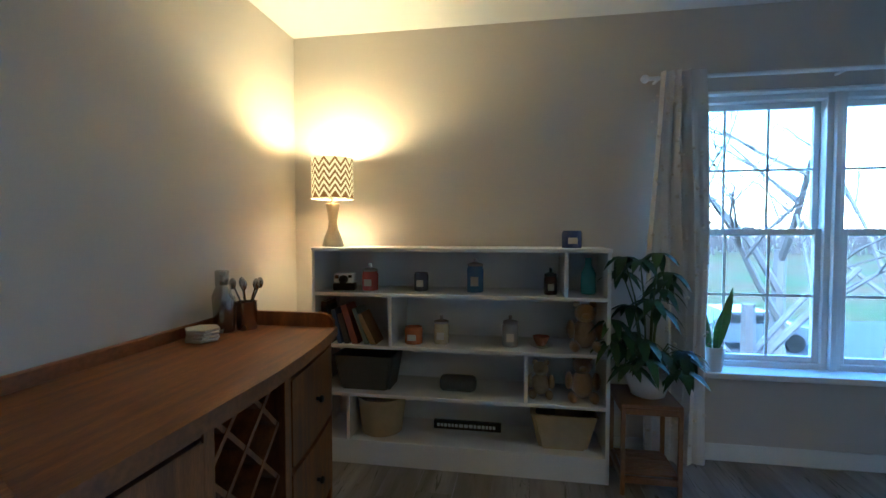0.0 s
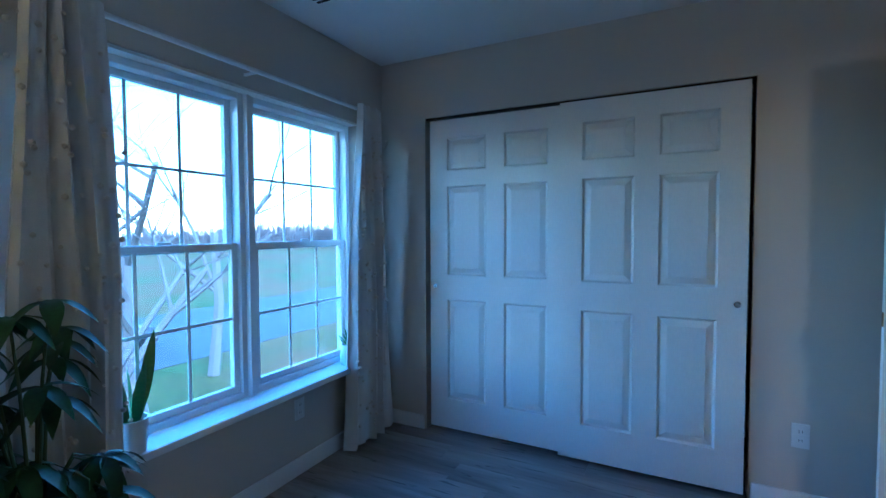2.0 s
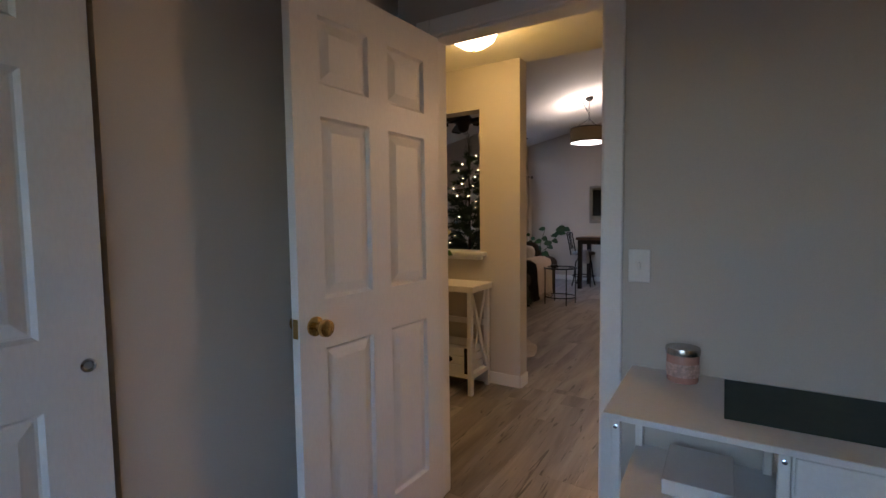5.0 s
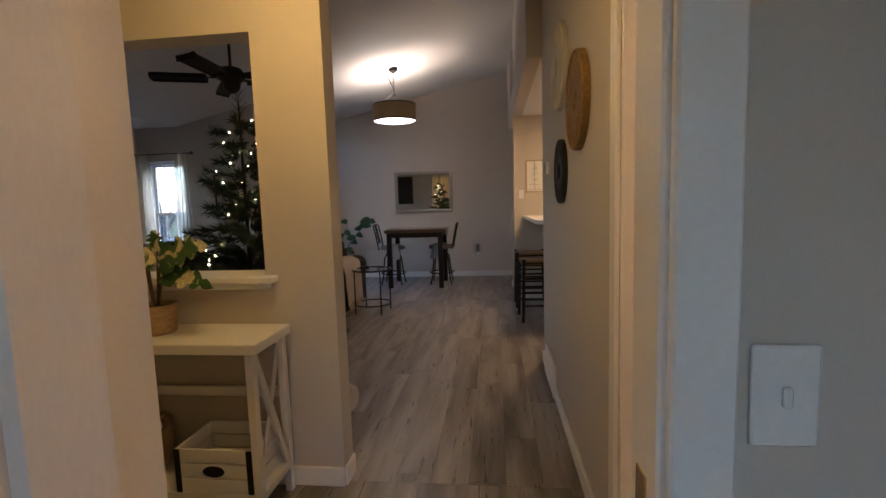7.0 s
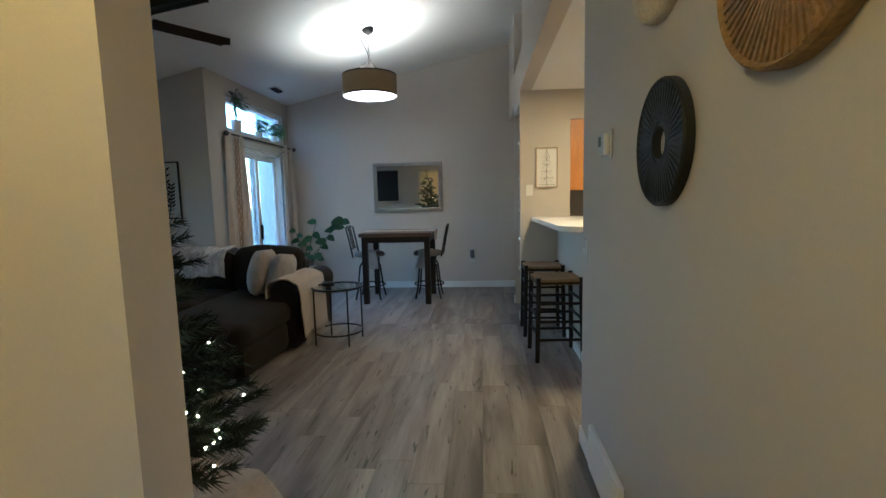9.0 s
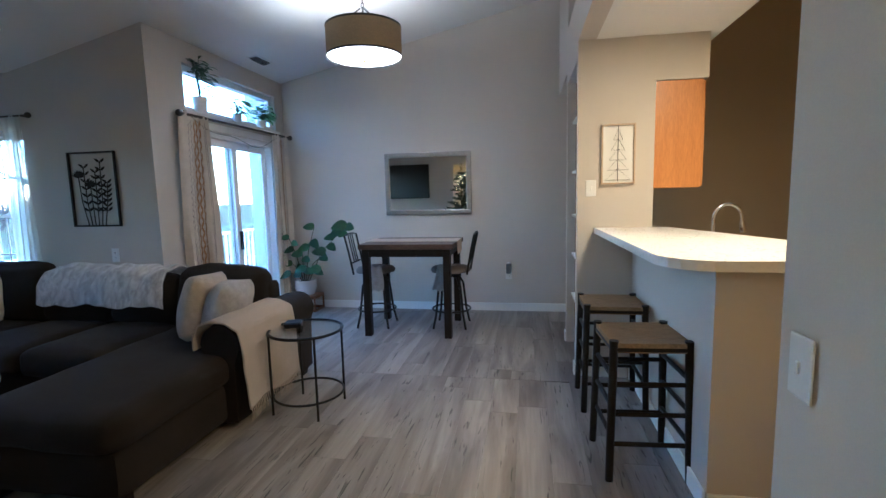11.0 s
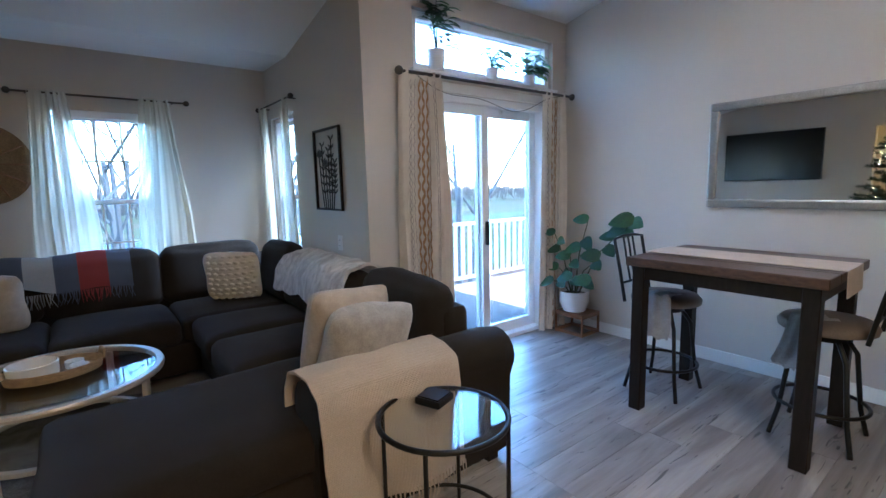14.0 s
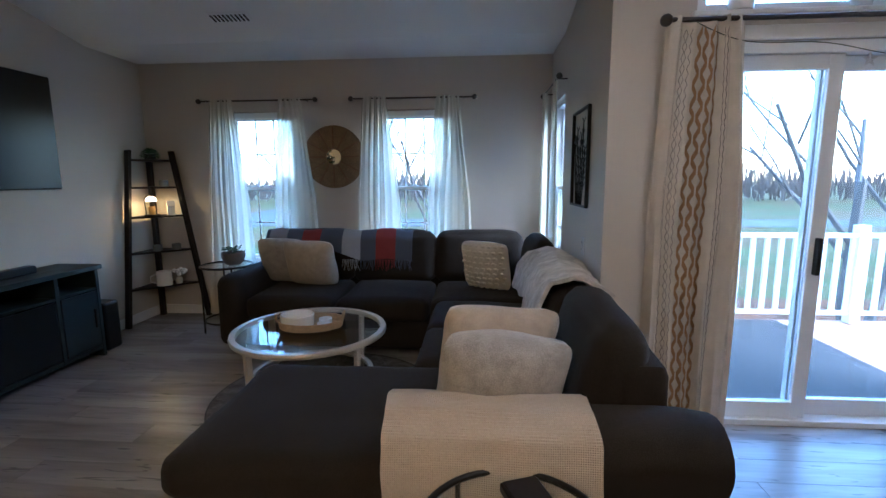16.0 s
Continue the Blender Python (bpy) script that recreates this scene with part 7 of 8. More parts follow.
draped("fur_throw", "silver-white fur throw over the sofa back", faux_fn, mat("silver_fur", (0.66, 0.62, 0.58), 0.98, vary=0.2, scale=13, fine=160, second=(0.3, 0.27, 0.25), bump=1.0, sheen=0.4, stretch=(2, 1, 1), distort=0.6), "blanket", 60, 26, 0.02, 0.014)
PLAID = bpy.data.materials.new("plaid_wool")
PLAID.use_nodes = True
pt_ = PLAID.node_tree
pb_ = pt_.nodes["Principled BSDF"]
pb_.inputs["Roughness"].default_value = 0.95
tc = pt_.nodes.new("ShaderNodeTexCoord")
sx = pt_.nodes.new("ShaderNodeSeparateXYZ")
pt_.links.new(tc.outputs["Object"], sx.inputs[0])
mm = pt_.nodes.new("ShaderNodeMath")
mm.operation = "MULTIPLY"
mm.inputs[1].default_value = 1.45
fr_ = pt_.nodes.new("ShaderNodeMath")
fr_.operation = "FRACT"
pt_.links.new(sx.outputs[1], mm.inputs[0])
pt_.links.new(mm.outputs[0], fr_.inputs[0])
rp = pt_.nodes.new("ShaderNodeValToRGB")
rp.color_ramp.interpolation = "CONSTANT"
els = rp.color_ramp.elements
els[0].position, els[0].color = 0.0, (0.27, 0.035, 0.03, 1)
els[1].position, els[1].color = 0.26, (0.09, 0.10, 0.13, 1)
for pos, c in ((0.46, (0.40, 0.39, 0.38, 1)), (0.70, (0.09, 0.10, 0.13, 1))):
    q = els.new(pos)
    q.color = c
pt_.links.new(fr_.outputs[0], rp.inputs[0])
nz = pt_.nodes.new("ShaderNodeTexNoise")
nz.inputs["Scale"].default_value = 260
pt_.links.new(tc.outputs["Object"], nz.inputs["Vector"])
mx_ = pt_.nodes.new("ShaderNodeMix")
mx_.data_type = "RGBA"
mx_.blend_type = "MULTIPLY"
mx_.inputs["Factor"].default_value = 0.5
pt_.links.new(rp.outputs[0], mx_.inputs["A"])
pt_.links.new(nz.outputs[0], mx_.inputs["B"])
pt_.links.new(mx_.outputs["Result"], pb_.inputs["Base Color"])
bpn = pt_.nodes.new("ShaderNodeBump")
bpn.inputs["Strength"].default_value = 0.6
pt_.links.new(nz.outputs[0], bpn.inputs["Height"])
pt_.links.new(bpn.outputs[0], pb_.inputs["Normal"])


def plaid_fn(u, v):
    low = 0.78 - 0.12 * max(0.0, min(1, (u - 0.35) * 3))
    prof = [(6.70 - 0.02, low), (6.715, 0.86), (6.78, 0.925), (6.90, 0.915), (7.02, 0.85), (7.025, 0.72)]
    x, z = over(prof, v)
    return (x + 0.012 * math.sin(9 * u), -3.62 - 1.36 * u, z + 0.010 * math.sin(17 * u))


pl_ = draped("plaid_blanket", "red, grey and white plaid blanket over the sofa back", plaid_fn, PLAID, "blanket", 60, 24, 0.010, 0.008)
bm = bmesh.new()
for k in range(44):
    y = -4.35 - 0.62 * k / 43
    tube([(6.672, y, 0.665), (6.662, y + rng.uniform(-0.012, 0.012), 0.62), (6.66, y + rng.uniform(-0.02, 0.02), 0.575 + rng.uniform(-0.015, 0.015))], 0.005, 5, bm, taper=0.002)
tagged(part("fringe", bm, PLAID, pl_, "grey and red tassel fringe"), kind="stuff")

# ---- tables ----


def ring(r, z, n=48, sx_=1.0):
    return [(r * sx_ * math.cos(2 * math.pi * i / n), r * math.sin(2 * math.pi * i / n), z) for i in range(n)]


def glass_side_table(x, y, r, h, label):
    e = thing("side_table", label, "side table", pose(x, y, 0))
    part("glass_top", lathe([(r - 0.012, h - 0.014), (r - 0.012, h - 0.006)], 48), thin_glass("top_glass"), e, "clear glass top")
    part("top_ring", tube(ring(r, h - 0.01), 0.010, 8, closed=True), BLACK, e, smooth=True)
    part("foot_ring", tube(ring(r * 0.96, 0.11), 0.008, 8, closed=True), BLACK, e, smooth=True)
    for k in range(4):
        a = radians(38 + 90 * k)
        part("leg", tube([(r * math.cos(a), r * math.sin(a), 0), (r * math.cos(a), r * math.sin(a), h - 0.005)], 0.008, 8), BLACK, e)
    return e


glass_side_table(3.635, -5.66, 0.235, 0.545, "round glass side table with thin black frame")
cbx = thing("coaster_holder", "small black square coaster holder", "coaster", pose(3.74, -5.70, 0.540, 0, 0, 20))
part("body", bx(-0.055, 0.055, -0.055, 0.055, 0, 0.028, 0.004, 1), BLACK, cbx)
part("coaster", bx(-0.048, 0.048, -0.048, 0.048, 0.0285, 0.034, 0.002, 1), DARKWOOD, cbx)
glass_side_table(6.63, -3.28, 0.22, 0.62, "round glass corner table with thin black frame")
hp = thing("potted_herb", "small leafy plant in a grey bowl", "plant", pose(6.64, -3.34, 0.618))
part("pot", lathe([(0.06, 0), (0.085, 0.02), (0.105, 0.08), (0.10, 0.11), (0.092, 0.11), (0.09, 0.09)], 26, cap=False), mat("grey_ceramic", (0.16, 0.15, 0.14), 0.5, vary=0.1), hp, smooth=True)
part("soil", lathe([(0.002, 0.092), (0.092, 0.09)], 20, cap=False), SOIL, hp)
bm = bmesh.new()
rng = random.Random(3)
for k in range(60):
    a, rr = rng.uniform(0, 6.28), rng.uniform(0, 0.085)
    leaf(bm, (rr * math.cos(a), rr * math.sin(a), 0.10 + rng.uniform(0, 0.05)), (math.cos(a), math.sin(a), 0.8), 0.05, 0.025, 0.4, n=3)
part("leaves", bm, LEAF, hp, smooth=True)
CREAMM = mat("cream_metal", (0.52, 0.47, 0.40), 0.35, 0.3, vary=0.05, bump=0.02)
cf = thing("coffee_table", "round two-tier glass coffee table with cream metal frame", "coffee table", pose(5.36, -4.52, 0))
part("glass_top", lathe([(0.44, 0.443), (0.44, 0.453)], 56), thin_glass("coffee_glass"), cf, "clear glass top")
part("top_ring", lathe([(0.435, 0.43), (0.472, 0.43), (0.475, 0.445), (0.47, 0.458), (0.437, 0.458), (0.435, 0.43)], 56, cap=False), CREAMM, cf, smooth=30)
part("lower_glass", lathe([(0.36, 0.155), (0.36, 0.163)], 48), thin_glass("lower_glass"), cf, "clear glass lower shelf")
part("lower_ring", lathe([(0.355, 0.145), (0.385, 0.145), (0.385, 0.168), (0.355, 0.168), (0.355, 0.145)], 48, cap=False), CREAMM, cf)
for k in range(4):
    a = radians(45 + 90 * k + 12)
    part("leg", bar((0.415 * math.cos(a), 0.415 * math.sin(a), 0.0), (0.43 * math.cos(a), 0.43 * math.sin(a), 0.43), 0.03, 0.03), CREAMM, cf)
ty = thing("woven_tray", "woven oval tray with handles", "tray", pose(5.38, -4.52, 0.4585, 0, 0, 8))
part("tray_body", lathe([(0.15, 0), (0.17, 0.004), (0.178, 0.05), (0.17, 0.05), (0.162, 0.01), (0.02, 0.008)], 36, Matrix.Diagonal((0.82, 1.15, 1, 1))), WICKER, ty, smooth=True)
for s in (-1, 1):
    part("handle", tube([(-0.05, s * 0.197, 0.045), (-0.035, s * 0.205, 0.085), (0.035, s * 0.205, 0.085), (0.05, s * 0.197, 0.045)], 0.008, 8), WICKER, ty)
bw = thing("white_bowl", "white ceramic bowl on the tray", "bowl", pose(5.36, -4.44, 0.468))
part("body", lathe([(0.085, 0), (0.1, 0.006), (0.104, 0.075), (0.098, 0.078), (0.092, 0.012), (0.01, 0.01)], 30), CERAMIC, bw, smooth=True)
for x, y in ((5.33, -4.62), (5.42, -4.60)):
    c = thing("candle_tin", "small white candle tin on the tray", "candle", pose(x, y, 0.468), group="candles on the tray")
    part("body", lathe([(0.04, 0), (0.042, 0.003), (0.042, 0.035), (0.03, 0.034)], 22), CERAMIC, c, smooth=True)
rg = thing("round_rug", "round dark patterned area rug under the coffee table", "rug", pose(5.38, -4.60, 0.001))
part("rug_body", lathe([(0.70, 0), (0.705, 0.004), (0.70, 0.010), (0.35, 0.011), (0.004, 0.011)], 64), mat("rug_pile", (0.06, 0.055, 0.05), 0.97, vary=0.45, scale=9, fine=120, second=(0.14, 0.13, 0.12), bump=0.5, distort=1.0), rg)
part("binding", tube(ring(0.702, 0.006, 72), 0.006, 6, closed=True), BLACK, rg)

# ---- wall pieces, television, ladder shelf ----
SUNB = mat("woven_straw", (0.26, 0.165, 0.085), 0.85, vary=0.2, scale=20, fine=120, bump=0.6)
sb_ = thing("sunburst_mirror", "round woven straw wall decor with mirror centre", "wall decor", pose(7.118, -4.17, 1.595, 0, -90, 0))
part("disc", lathe([(0.07, 0.0), (0.29, 0.0), (0.30, 0.012), (0.28, 0.026), (0.16, 0.03), (0.075, 0.024), (0.07, 0.0)], 48, cap=False), SUNB, sb_, smooth=40)
for k in range(12):
    a = 2 * math.pi * k / 12
    part("spoke", bar((0.08 * math.cos(a), 0.08 * math.sin(a), 0.028), (0.285 * math.cos(a), 0.285 * math.sin(a), 0.028), 0.012, 0.012), WALNUT, sb_)
part("mirror_disc", lathe([(0.072, 0.012), (0.072, 0.018)], 32), MIRROR, sb_, "small round mirror")
pc = thing("floral_wall_art", "black metal framed pressed flower wall art", "picture", pose(5.75, -6.238, 1.505, 0, 0, 180))
for x0, x1, z0, z1 in ((-0.23, -0.216, -0.31, 0.31), (0.216, 0.23, -0.31, 0.31), (-0.216, 0.216, 0.296, 0.31), (-0.216, 0.216, -0.31, -0.296)):
    part("frame_bar", bx(x0, x1, -0.022, 0, z0, z1, 0.002, 1), BLACK, pc)
rng = random.Random(14)
for k in range(6):
    x = -0.14 + 0.055 * k
    top = (0.10, 0.18, 0.02, 0.14, 0.22, 0.05)[k]
    s = part("flower_stem", tube([(x * 0.6, -0.012, -0.296), (x * 0.9, -0.012, -0.1), (x, -0.012, top)], 0.004, 6), BLACK, pc)
    bm = bmesh.new()
    if k in (0, 2):
        for i in range(9):
            a = radians(20 + 140 * i / 8)
            leaf(bm, (x, -0.012, top), (math.cos(a), 0.0, math.sin(a)), 0.07, 0.02, 0.0, up=Vector((0, 1, 0)), n=3)
    else:
        for i in range(7):
            z = -0.18 + (top + 0.18) * i / 6
            for sg in (-1, 1):
                leaf(bm, (x * (0.85 + 0.02 * i), -0.012, z), (sg * 0.9, 0, 0.6), 0.06, 0.022, 0.0, up=Vector((0, 1, 0)), n=3)
    bmesh.ops.solidify(bm, geom=bm.faces[:], thickness=0.003)
    part("petals", bm, BLACK, s)
outlet("outlet", pose(5.62, -6.24, 0.95, 0, 0, 180), "white wall outlet beneath the flower art")
SCREEN = mat("tv_screen", (0.006, 0.007, 0.008), 0.3, vary=0.0, bump=0, rough_vary=0.01)
tv = thing("television", "large black flat television on the wall", "television", pose(5.33, -2.252, 1.735))
part("housing", bx(-0.73, 0.73, -0.06, 0, -0.42, 0.42, 0.006, 1), BLACK, tv)
part("screen", bx(-0.72, 0.72, -0.0625, -0.0605, -0.405, 0.41), SCREEN, tv)
TEALW = mat("black_teal_wood", (0.012, 0.022, 0.024), 0.45, vary=0.15, scale=6, fine=60, stretch=(0.6, 3, 3), bump=0.06)
ts = thing("media_console", "black fireplace media console", "tv stand", pose(4.5, -2.265, 0))
part("top", bx(0, 1.48, -0.37, 0, 0.70, 0.735, 0.005, 1), TEALW, ts)
for x in (0.02, 0.38, 1.08, 1.43):
    part("upright", bx(x, x + 0.03, -0.345, -0.01, 0.0 if x in (0.02, 1.43) else 0.06, 0.70, 0.003, 1), TEALW, ts)
part("bottom_shelf", bx(0.05, 1.43, -0.34, -0.01, 0.06, 0.09), TEALW, ts)
part("middle_shelf", bx(0.05, 1.43, -0.34, -0.01, 0.54, 0.56), TEALW, ts)
part("back_board", bx(0.05, 1.43, -0.01, -0.002, 0.06, 0.70), BLACK, ts)
for x in (0.055, 1.115):
    d = part("cabinet_door", bx(x, x + 0.31, -0.348, -0.33, 0.095, 0.535, 0.004, 1), TEALW, ts)
    part("handle", bx(x + 0.26, x + 0.275, -0.362, -0.349, 0.25, 0.40, 0.003, 1), BLACK, d)
part("fireplace_glass", bx(0.415, 1.075, -0.34, -0.33, 0.10, 0.53), SCREEN, ts, "black glass fireplace front")
sbr = thing("sound_bar", "black sound bar on the media console", "speaker", pose(5.2, -2.42, 0.735))
part("body", bx(-0.42, 0.42, -0.04, 0.04, 0, 0.055, 0.012, 2), BLACK, sbr)
sw = thing("subwoofer", "black subwoofer box beside the console", "speaker", pose(6.10, -2.42, 0))
part("body", bx(-0.08, 0.08, -0.15, 0.15, 0.0, 0.40, 0.02, 2), BLACK, sw)
ld = thing("ladder_shelf", "dark wood corner ladder shelf with five tiers", "shelf", pose(0, 0, 0))
A0, B0, C0 = Vector((6.58, -2.30, 0)), Vector((7.07, -2.80, 0)), Vector((7.06, -2.31, 0))
A1, B1, C1 = Vector((6.80, -2.30, 1.66)), Vector((7.07, -2.54, 1.66)), Vector((7.06, -2.31, 1.60))
for a, b in ((A0, A1), (B0, B1)):
    part("rail", bar(a, b, 0.05, 0.03), DARKWOOD, ld)
part("back_post", bar(C0, C1, 0.04, 0.04), DARKWOOD, ld)
TIERS = [0.36, 0.70, 1.04, 1.32, 1.58]
for z in TIERS:
    t = z / 1.66
    p, q, r = A0.lerp(A1, t), B0.lerp(B1, t), C0
    bm = bmesh.new()
    lo = [bm.verts.new((v_.x, v_.y, z - 0.02)) for v_ in (p, q, r)]
    hi = [bm.verts.new((v_.x, v_.y, z)) for v_ in (p, q, r)]
    bm.faces.new(lo)
    bm.faces.new(hi[::-1])
    for i in range(3):
        bm.faces.new((lo[i], lo[(i + 1) % 3], hi[(i + 1) % 3], hi[i]))
    part("tier", bm, DARKWOOD, ld)
mug = thing("metal_pitcher", "white enamel pitcher on the ladder shelf", "pitcher", pose(6.86, -2.50, 0.36))
part("body", lathe([(0.065, 0), (0.07, 0.004), (0.066, 0.14), (0.06, 0.142), (0.06, 0.02)], 26), CERAMIC, mug, smooth=True)
part("handle", tube([(-0.05, 0.045, 0.03), (-0.085, 0.08, 0.05), (-0.085, 0.08, 0.1), (-0.05, 0.045, 0.12)], 0.006, 8), CERAMIC, mug)
vw = thing("white_flowers", "small white flower arrangement", "flowers", pose(6.96, -2.58, 0.36))
part("vase", lathe([(0.03, 0), (0.035, 0.04), (0.025, 0.06)], 18), CERAMIC, vw, smooth=True)
bm = bmesh.new()
rng = random.Random(9)
for k in range(9):
    bmesh.ops.create_icosphere(bm, subdivisions=1, radius=0.025, matrix=Matrix.Translation((rng.uniform(-0.05, 0.05), rng.uniform(-0.05, 0.05), 0.09 + rng.uniform(0, 0.06))))
part("blooms", bm, CERAMIC, vw)
wl = thing("candle_warmer_lamp", "lit candle warmer lamp on the ladder shelf", "lamp", pose(6.86, -2.44, 1.04))
part("base", bx(-0.05, 0.05, -0.05, 0.05, 0, 0.015, 0.004, 1), DARKWOOD, wl)
part("arm", tube([(-0.04, 0.03, 0.012), (-0.05, 0.03, 0.16), (-0.03, 0.02, 0.2), (0.0, 0, 0.19)], 0.004, 8), BLACK, wl)
part("shade", lathe([(0.012, 0.19), (0.04, 0.175), (0.05, 0.14)], 20, cap=False), glow("warm_shade", (1.0, 0.6, 0.28), 0.25), wl, smooth=True)
part("candle", lathe([(0.03, 0.015), (0.03, 0.09), (0.004, 0.09)], 18), mat("amber_wax", (0.6, 0.4, 0.15), 0.4), wl)
lamp("candle_warmer_bulb", "POINT", pose(6.86, -2.44, 1.175), 0.12, WARM, 0.015)
hs = thing("house_ornament", "small white ceramic house", "ornament", pose(6.98, -2.55, 1.04, 0, 0, 40))
bm = bx(-0.035, 0.035, -0.03, 0.03, 0, 0.09)
part("walls", bm, CERAMIC, hs)
bm = bmesh.new()
r_ = [bm.verts.new(c) for c in ((-0.042, -0.034, 0.0905), (0.042, -0.034, 0.0905), (0.042, 0.034, 0.0905), (-0.042, 0.034, 0.0905), (0, -0.034, 0.14), (0, 0.034, 0.14))]
for f in ((0, 1, 2, 3), (0, 1, 4), (2, 3, 5), (1, 2, 5, 4), (3, 0, 4, 5)):
    bm.faces.new([r_[i] for i in f])
part("roof", bm, CERAMIC, hs)
for x, y, z in ((6.86, -2.46, 0.70), (6.97, -2.58, 0.70), (6.98, -2.50, 1.32)):
    c = thing("small_pot", "small grey pot on the ladder shelf", "pot", pose(x, y, z), group="ladder shelf pots")
    part("body", lathe([(0.035, 0), (0.042, 0.004), (0.04, 0.06), (0.034, 0.06), (0.034, 0.02)], 20), mat("slate_pot", (0.14, 0.14, 0.14), 0.5, vary=0.1), c, smooth=True)
mo = thing("moss_ball", "dark green leafy plant on the ladder top", "plant", pose(6.93, -2.42, 1.58))
bm = bmesh.new()
for k in range(160):
    d = Vector((rng.uniform(-1, 1), rng.uniform(-1, 1), rng.uniform(-0.1, 1))).normalized()
    leaf(bm, Vector((0, 0, 0.03)) + d * 0.05, d, 0.045, 0.02, 0.2, n=2)
part("leaves", bm, LEAF, mo)
part("pot", lathe([(0.04, 0), (0.05, 0.004), (0.05, 0.05)], 18), BLACK, mo)

# ceiling fan
FZ = 2.55 + (6.5 - 4.44) * RISE
fan = thing("ceiling_fan", "dark bronze ceiling fan with five blades", "ceiling fan", pose(4.46, -4.2, -0.02))
BRONZE = mat("dark_bronze", (0.035, 0.026, 0.02), 0.4, 0.7, vary=0.1)
part("canopy", lathe([(0.03, FZ - 0.07), (0.06, FZ - 0.04), (0.065, FZ + 0.01)], 24), BRONZE, fan, smooth=True)
part("downrod", tube([(0, 0, FZ - 0.05), (0, 0, 2.62)], 0.013, 10), BRONZE, fan)
part("motor", lathe([(0.03, 2.64), (0.09, 2.62), (0.12, 2.58), (0.12, 2.53), (0.08, 2.50), (0.07, 2.44), (0.05, 2.42), (0.008, 2.40)], 30), BRONZE, fan, smooth=True)
for k in range(5):
    a = radians(20 + 72 * k)
    m = Matrix.Rotation(a, 4, "Z")
    b = bmesh.new()
    box(b, 0.20, 0.66, -0.062, 0.062, 2.528, 2.534, 0.02, 2, m @ Matrix.Translation((0, 0, 2.53)) @ Matrix.Rotation(radians(10), 4, "X") @ Matrix.Translation((0, 0, -2.53)))
    bl = part("blade", b, DARKWOOD, fan)
    part("blade_arm", bx(0.1, 0.23, -0.02, 0.02, 2.535, 2.542, 0.003, 1, m), BRONZE, bl)

# ---- Christmas tree ----
FIR = mat("fir_needles", (0.010, 0.026, 0.013), 0.7, vary=0.3, scale=30, bump=0, per_island=0.4)
xt = thing("christmas_tree", "dark green artificial fir tree with tiny lights", "christmas tree", pose(3.70, -2.93, 0))
part("trunk", tube([(0, 0, 0.02), (0, 0, 2.0)], 0.022, 8, taper=0.006), DARKWOOD, xt)
rng = random.Random(77)
verts, faces, lights = [], [], []
for lvl in range(24):
    z = 0.32 + lvl * 0.067
    rr = 0.57 * (1 - (z - 0.2) / 1.85) + 0.03
    for b in range(max(5, int(15 * (1 - lvl / 26)))):
        a = rng.uniform(0, 2 * math.pi)
        L = rr * rng.uniform(0.75, 1.08)
        up = rng.uniform(0.05, 0.28)
        d = Vector((math.cos(a), math.sin(a), up)).normalized()
        side = d.cross(Vector((0, 0, 1))).normalized()
        for k in range(int(L / 0.014)):
            t = 0.06 + k * 0.014
            p = Vector((0, 0, z)) + d * t
            for _ in range(8):
                ang = rng.uniform(0, 2 * math.pi)
                n_ = (side * math.cos(ang) + side.cross(d) * math.sin(ang) + d * 0.9).normalized() * rng.uniform(0.05, 0.08)
                w = d.cross(n_).normalized() * 0.0045
                i = len(verts)
                verts += [p + w, p - w, p + n_]
                faces.append((i, i + 1, i + 2))
        if rng.random() < 0.65:
            lights.append(Vector((0, 0, z)) + d * (L * rng.uniform(0.6, 1.0)) + Vector((0, 0, 0.01)))
for k in range(60):
    z = 1.85 + 0.25 * rng.random()
    a = rng.uniform(0, 6.28)
    i = len(verts)
    p = Vector((0.01 * math.cos(a), 0.01 * math.sin(a), z))
    verts += [p, p + Vector((0.004, 0, 0)), p + Vector((0.05 * math.cos(a), 0.05 * math.sin(a), 0.05))]
    faces.append((i, i + 1, i + 2))
me = bpy.data.meshes.new("needles")
me.from_pydata([tuple(v_) for v_ in verts], [], faces)
me.materials.append(FIR)
ob = new("needles", me)
ob.parent = xt
tagged(ob, "dense dark fir needles", kind="stuff")
bm = bmesh.new()
for p in lights:
    bmesh.ops.create_icosphere(bm, subdivisions=1, radius=0.0055, matrix=Matrix.Translation(p))
tagged(part("fairy_lights", bm, glow("fairy_glow", (1.0, 0.75, 0.35), 2.5), xt, "small warm white fairy lights"), kind="stuff")


def skirt_fn(u, v):
    a = 2 * math.pi * u
    r = 0.05 + 0.60 * v
    return (3.70 + r * math.cos(a), -2.93 + r * math.sin(a) * (1 if math.sin(a) < 0 else 0.97), 0.035 * (1 - v) + 0.012 + 0.012 * math.sin(11 * a) * v)


draped("tree_skirt", "white knitted tree skirt spread on the floor", skirt_fn, CREAMF, "tree skirt", 90, 14, 0.012, 0.012)

# ---- outdoors ----
SIDING = mat("white_siding", (0.74, 0.73, 0.7), 0.55, vary=0.03, scale=2, fine=80, bump=0.05)
DECKW = mat("deck_board", (0.50, 0.26, 0.15), 0.6, vary=0.2, scale=4, fine=40, stretch=(0.6, 8, 1), bump=0.15, per_object=0.15)
GRASS = mat("lawn_and_leaves", (0.055, 0.075, 0.022), 0.95, vary=0.3, scale=0.18, fine=6, second=(0.11, 0.065, 0.03), bump=0.3, spec=0.1)
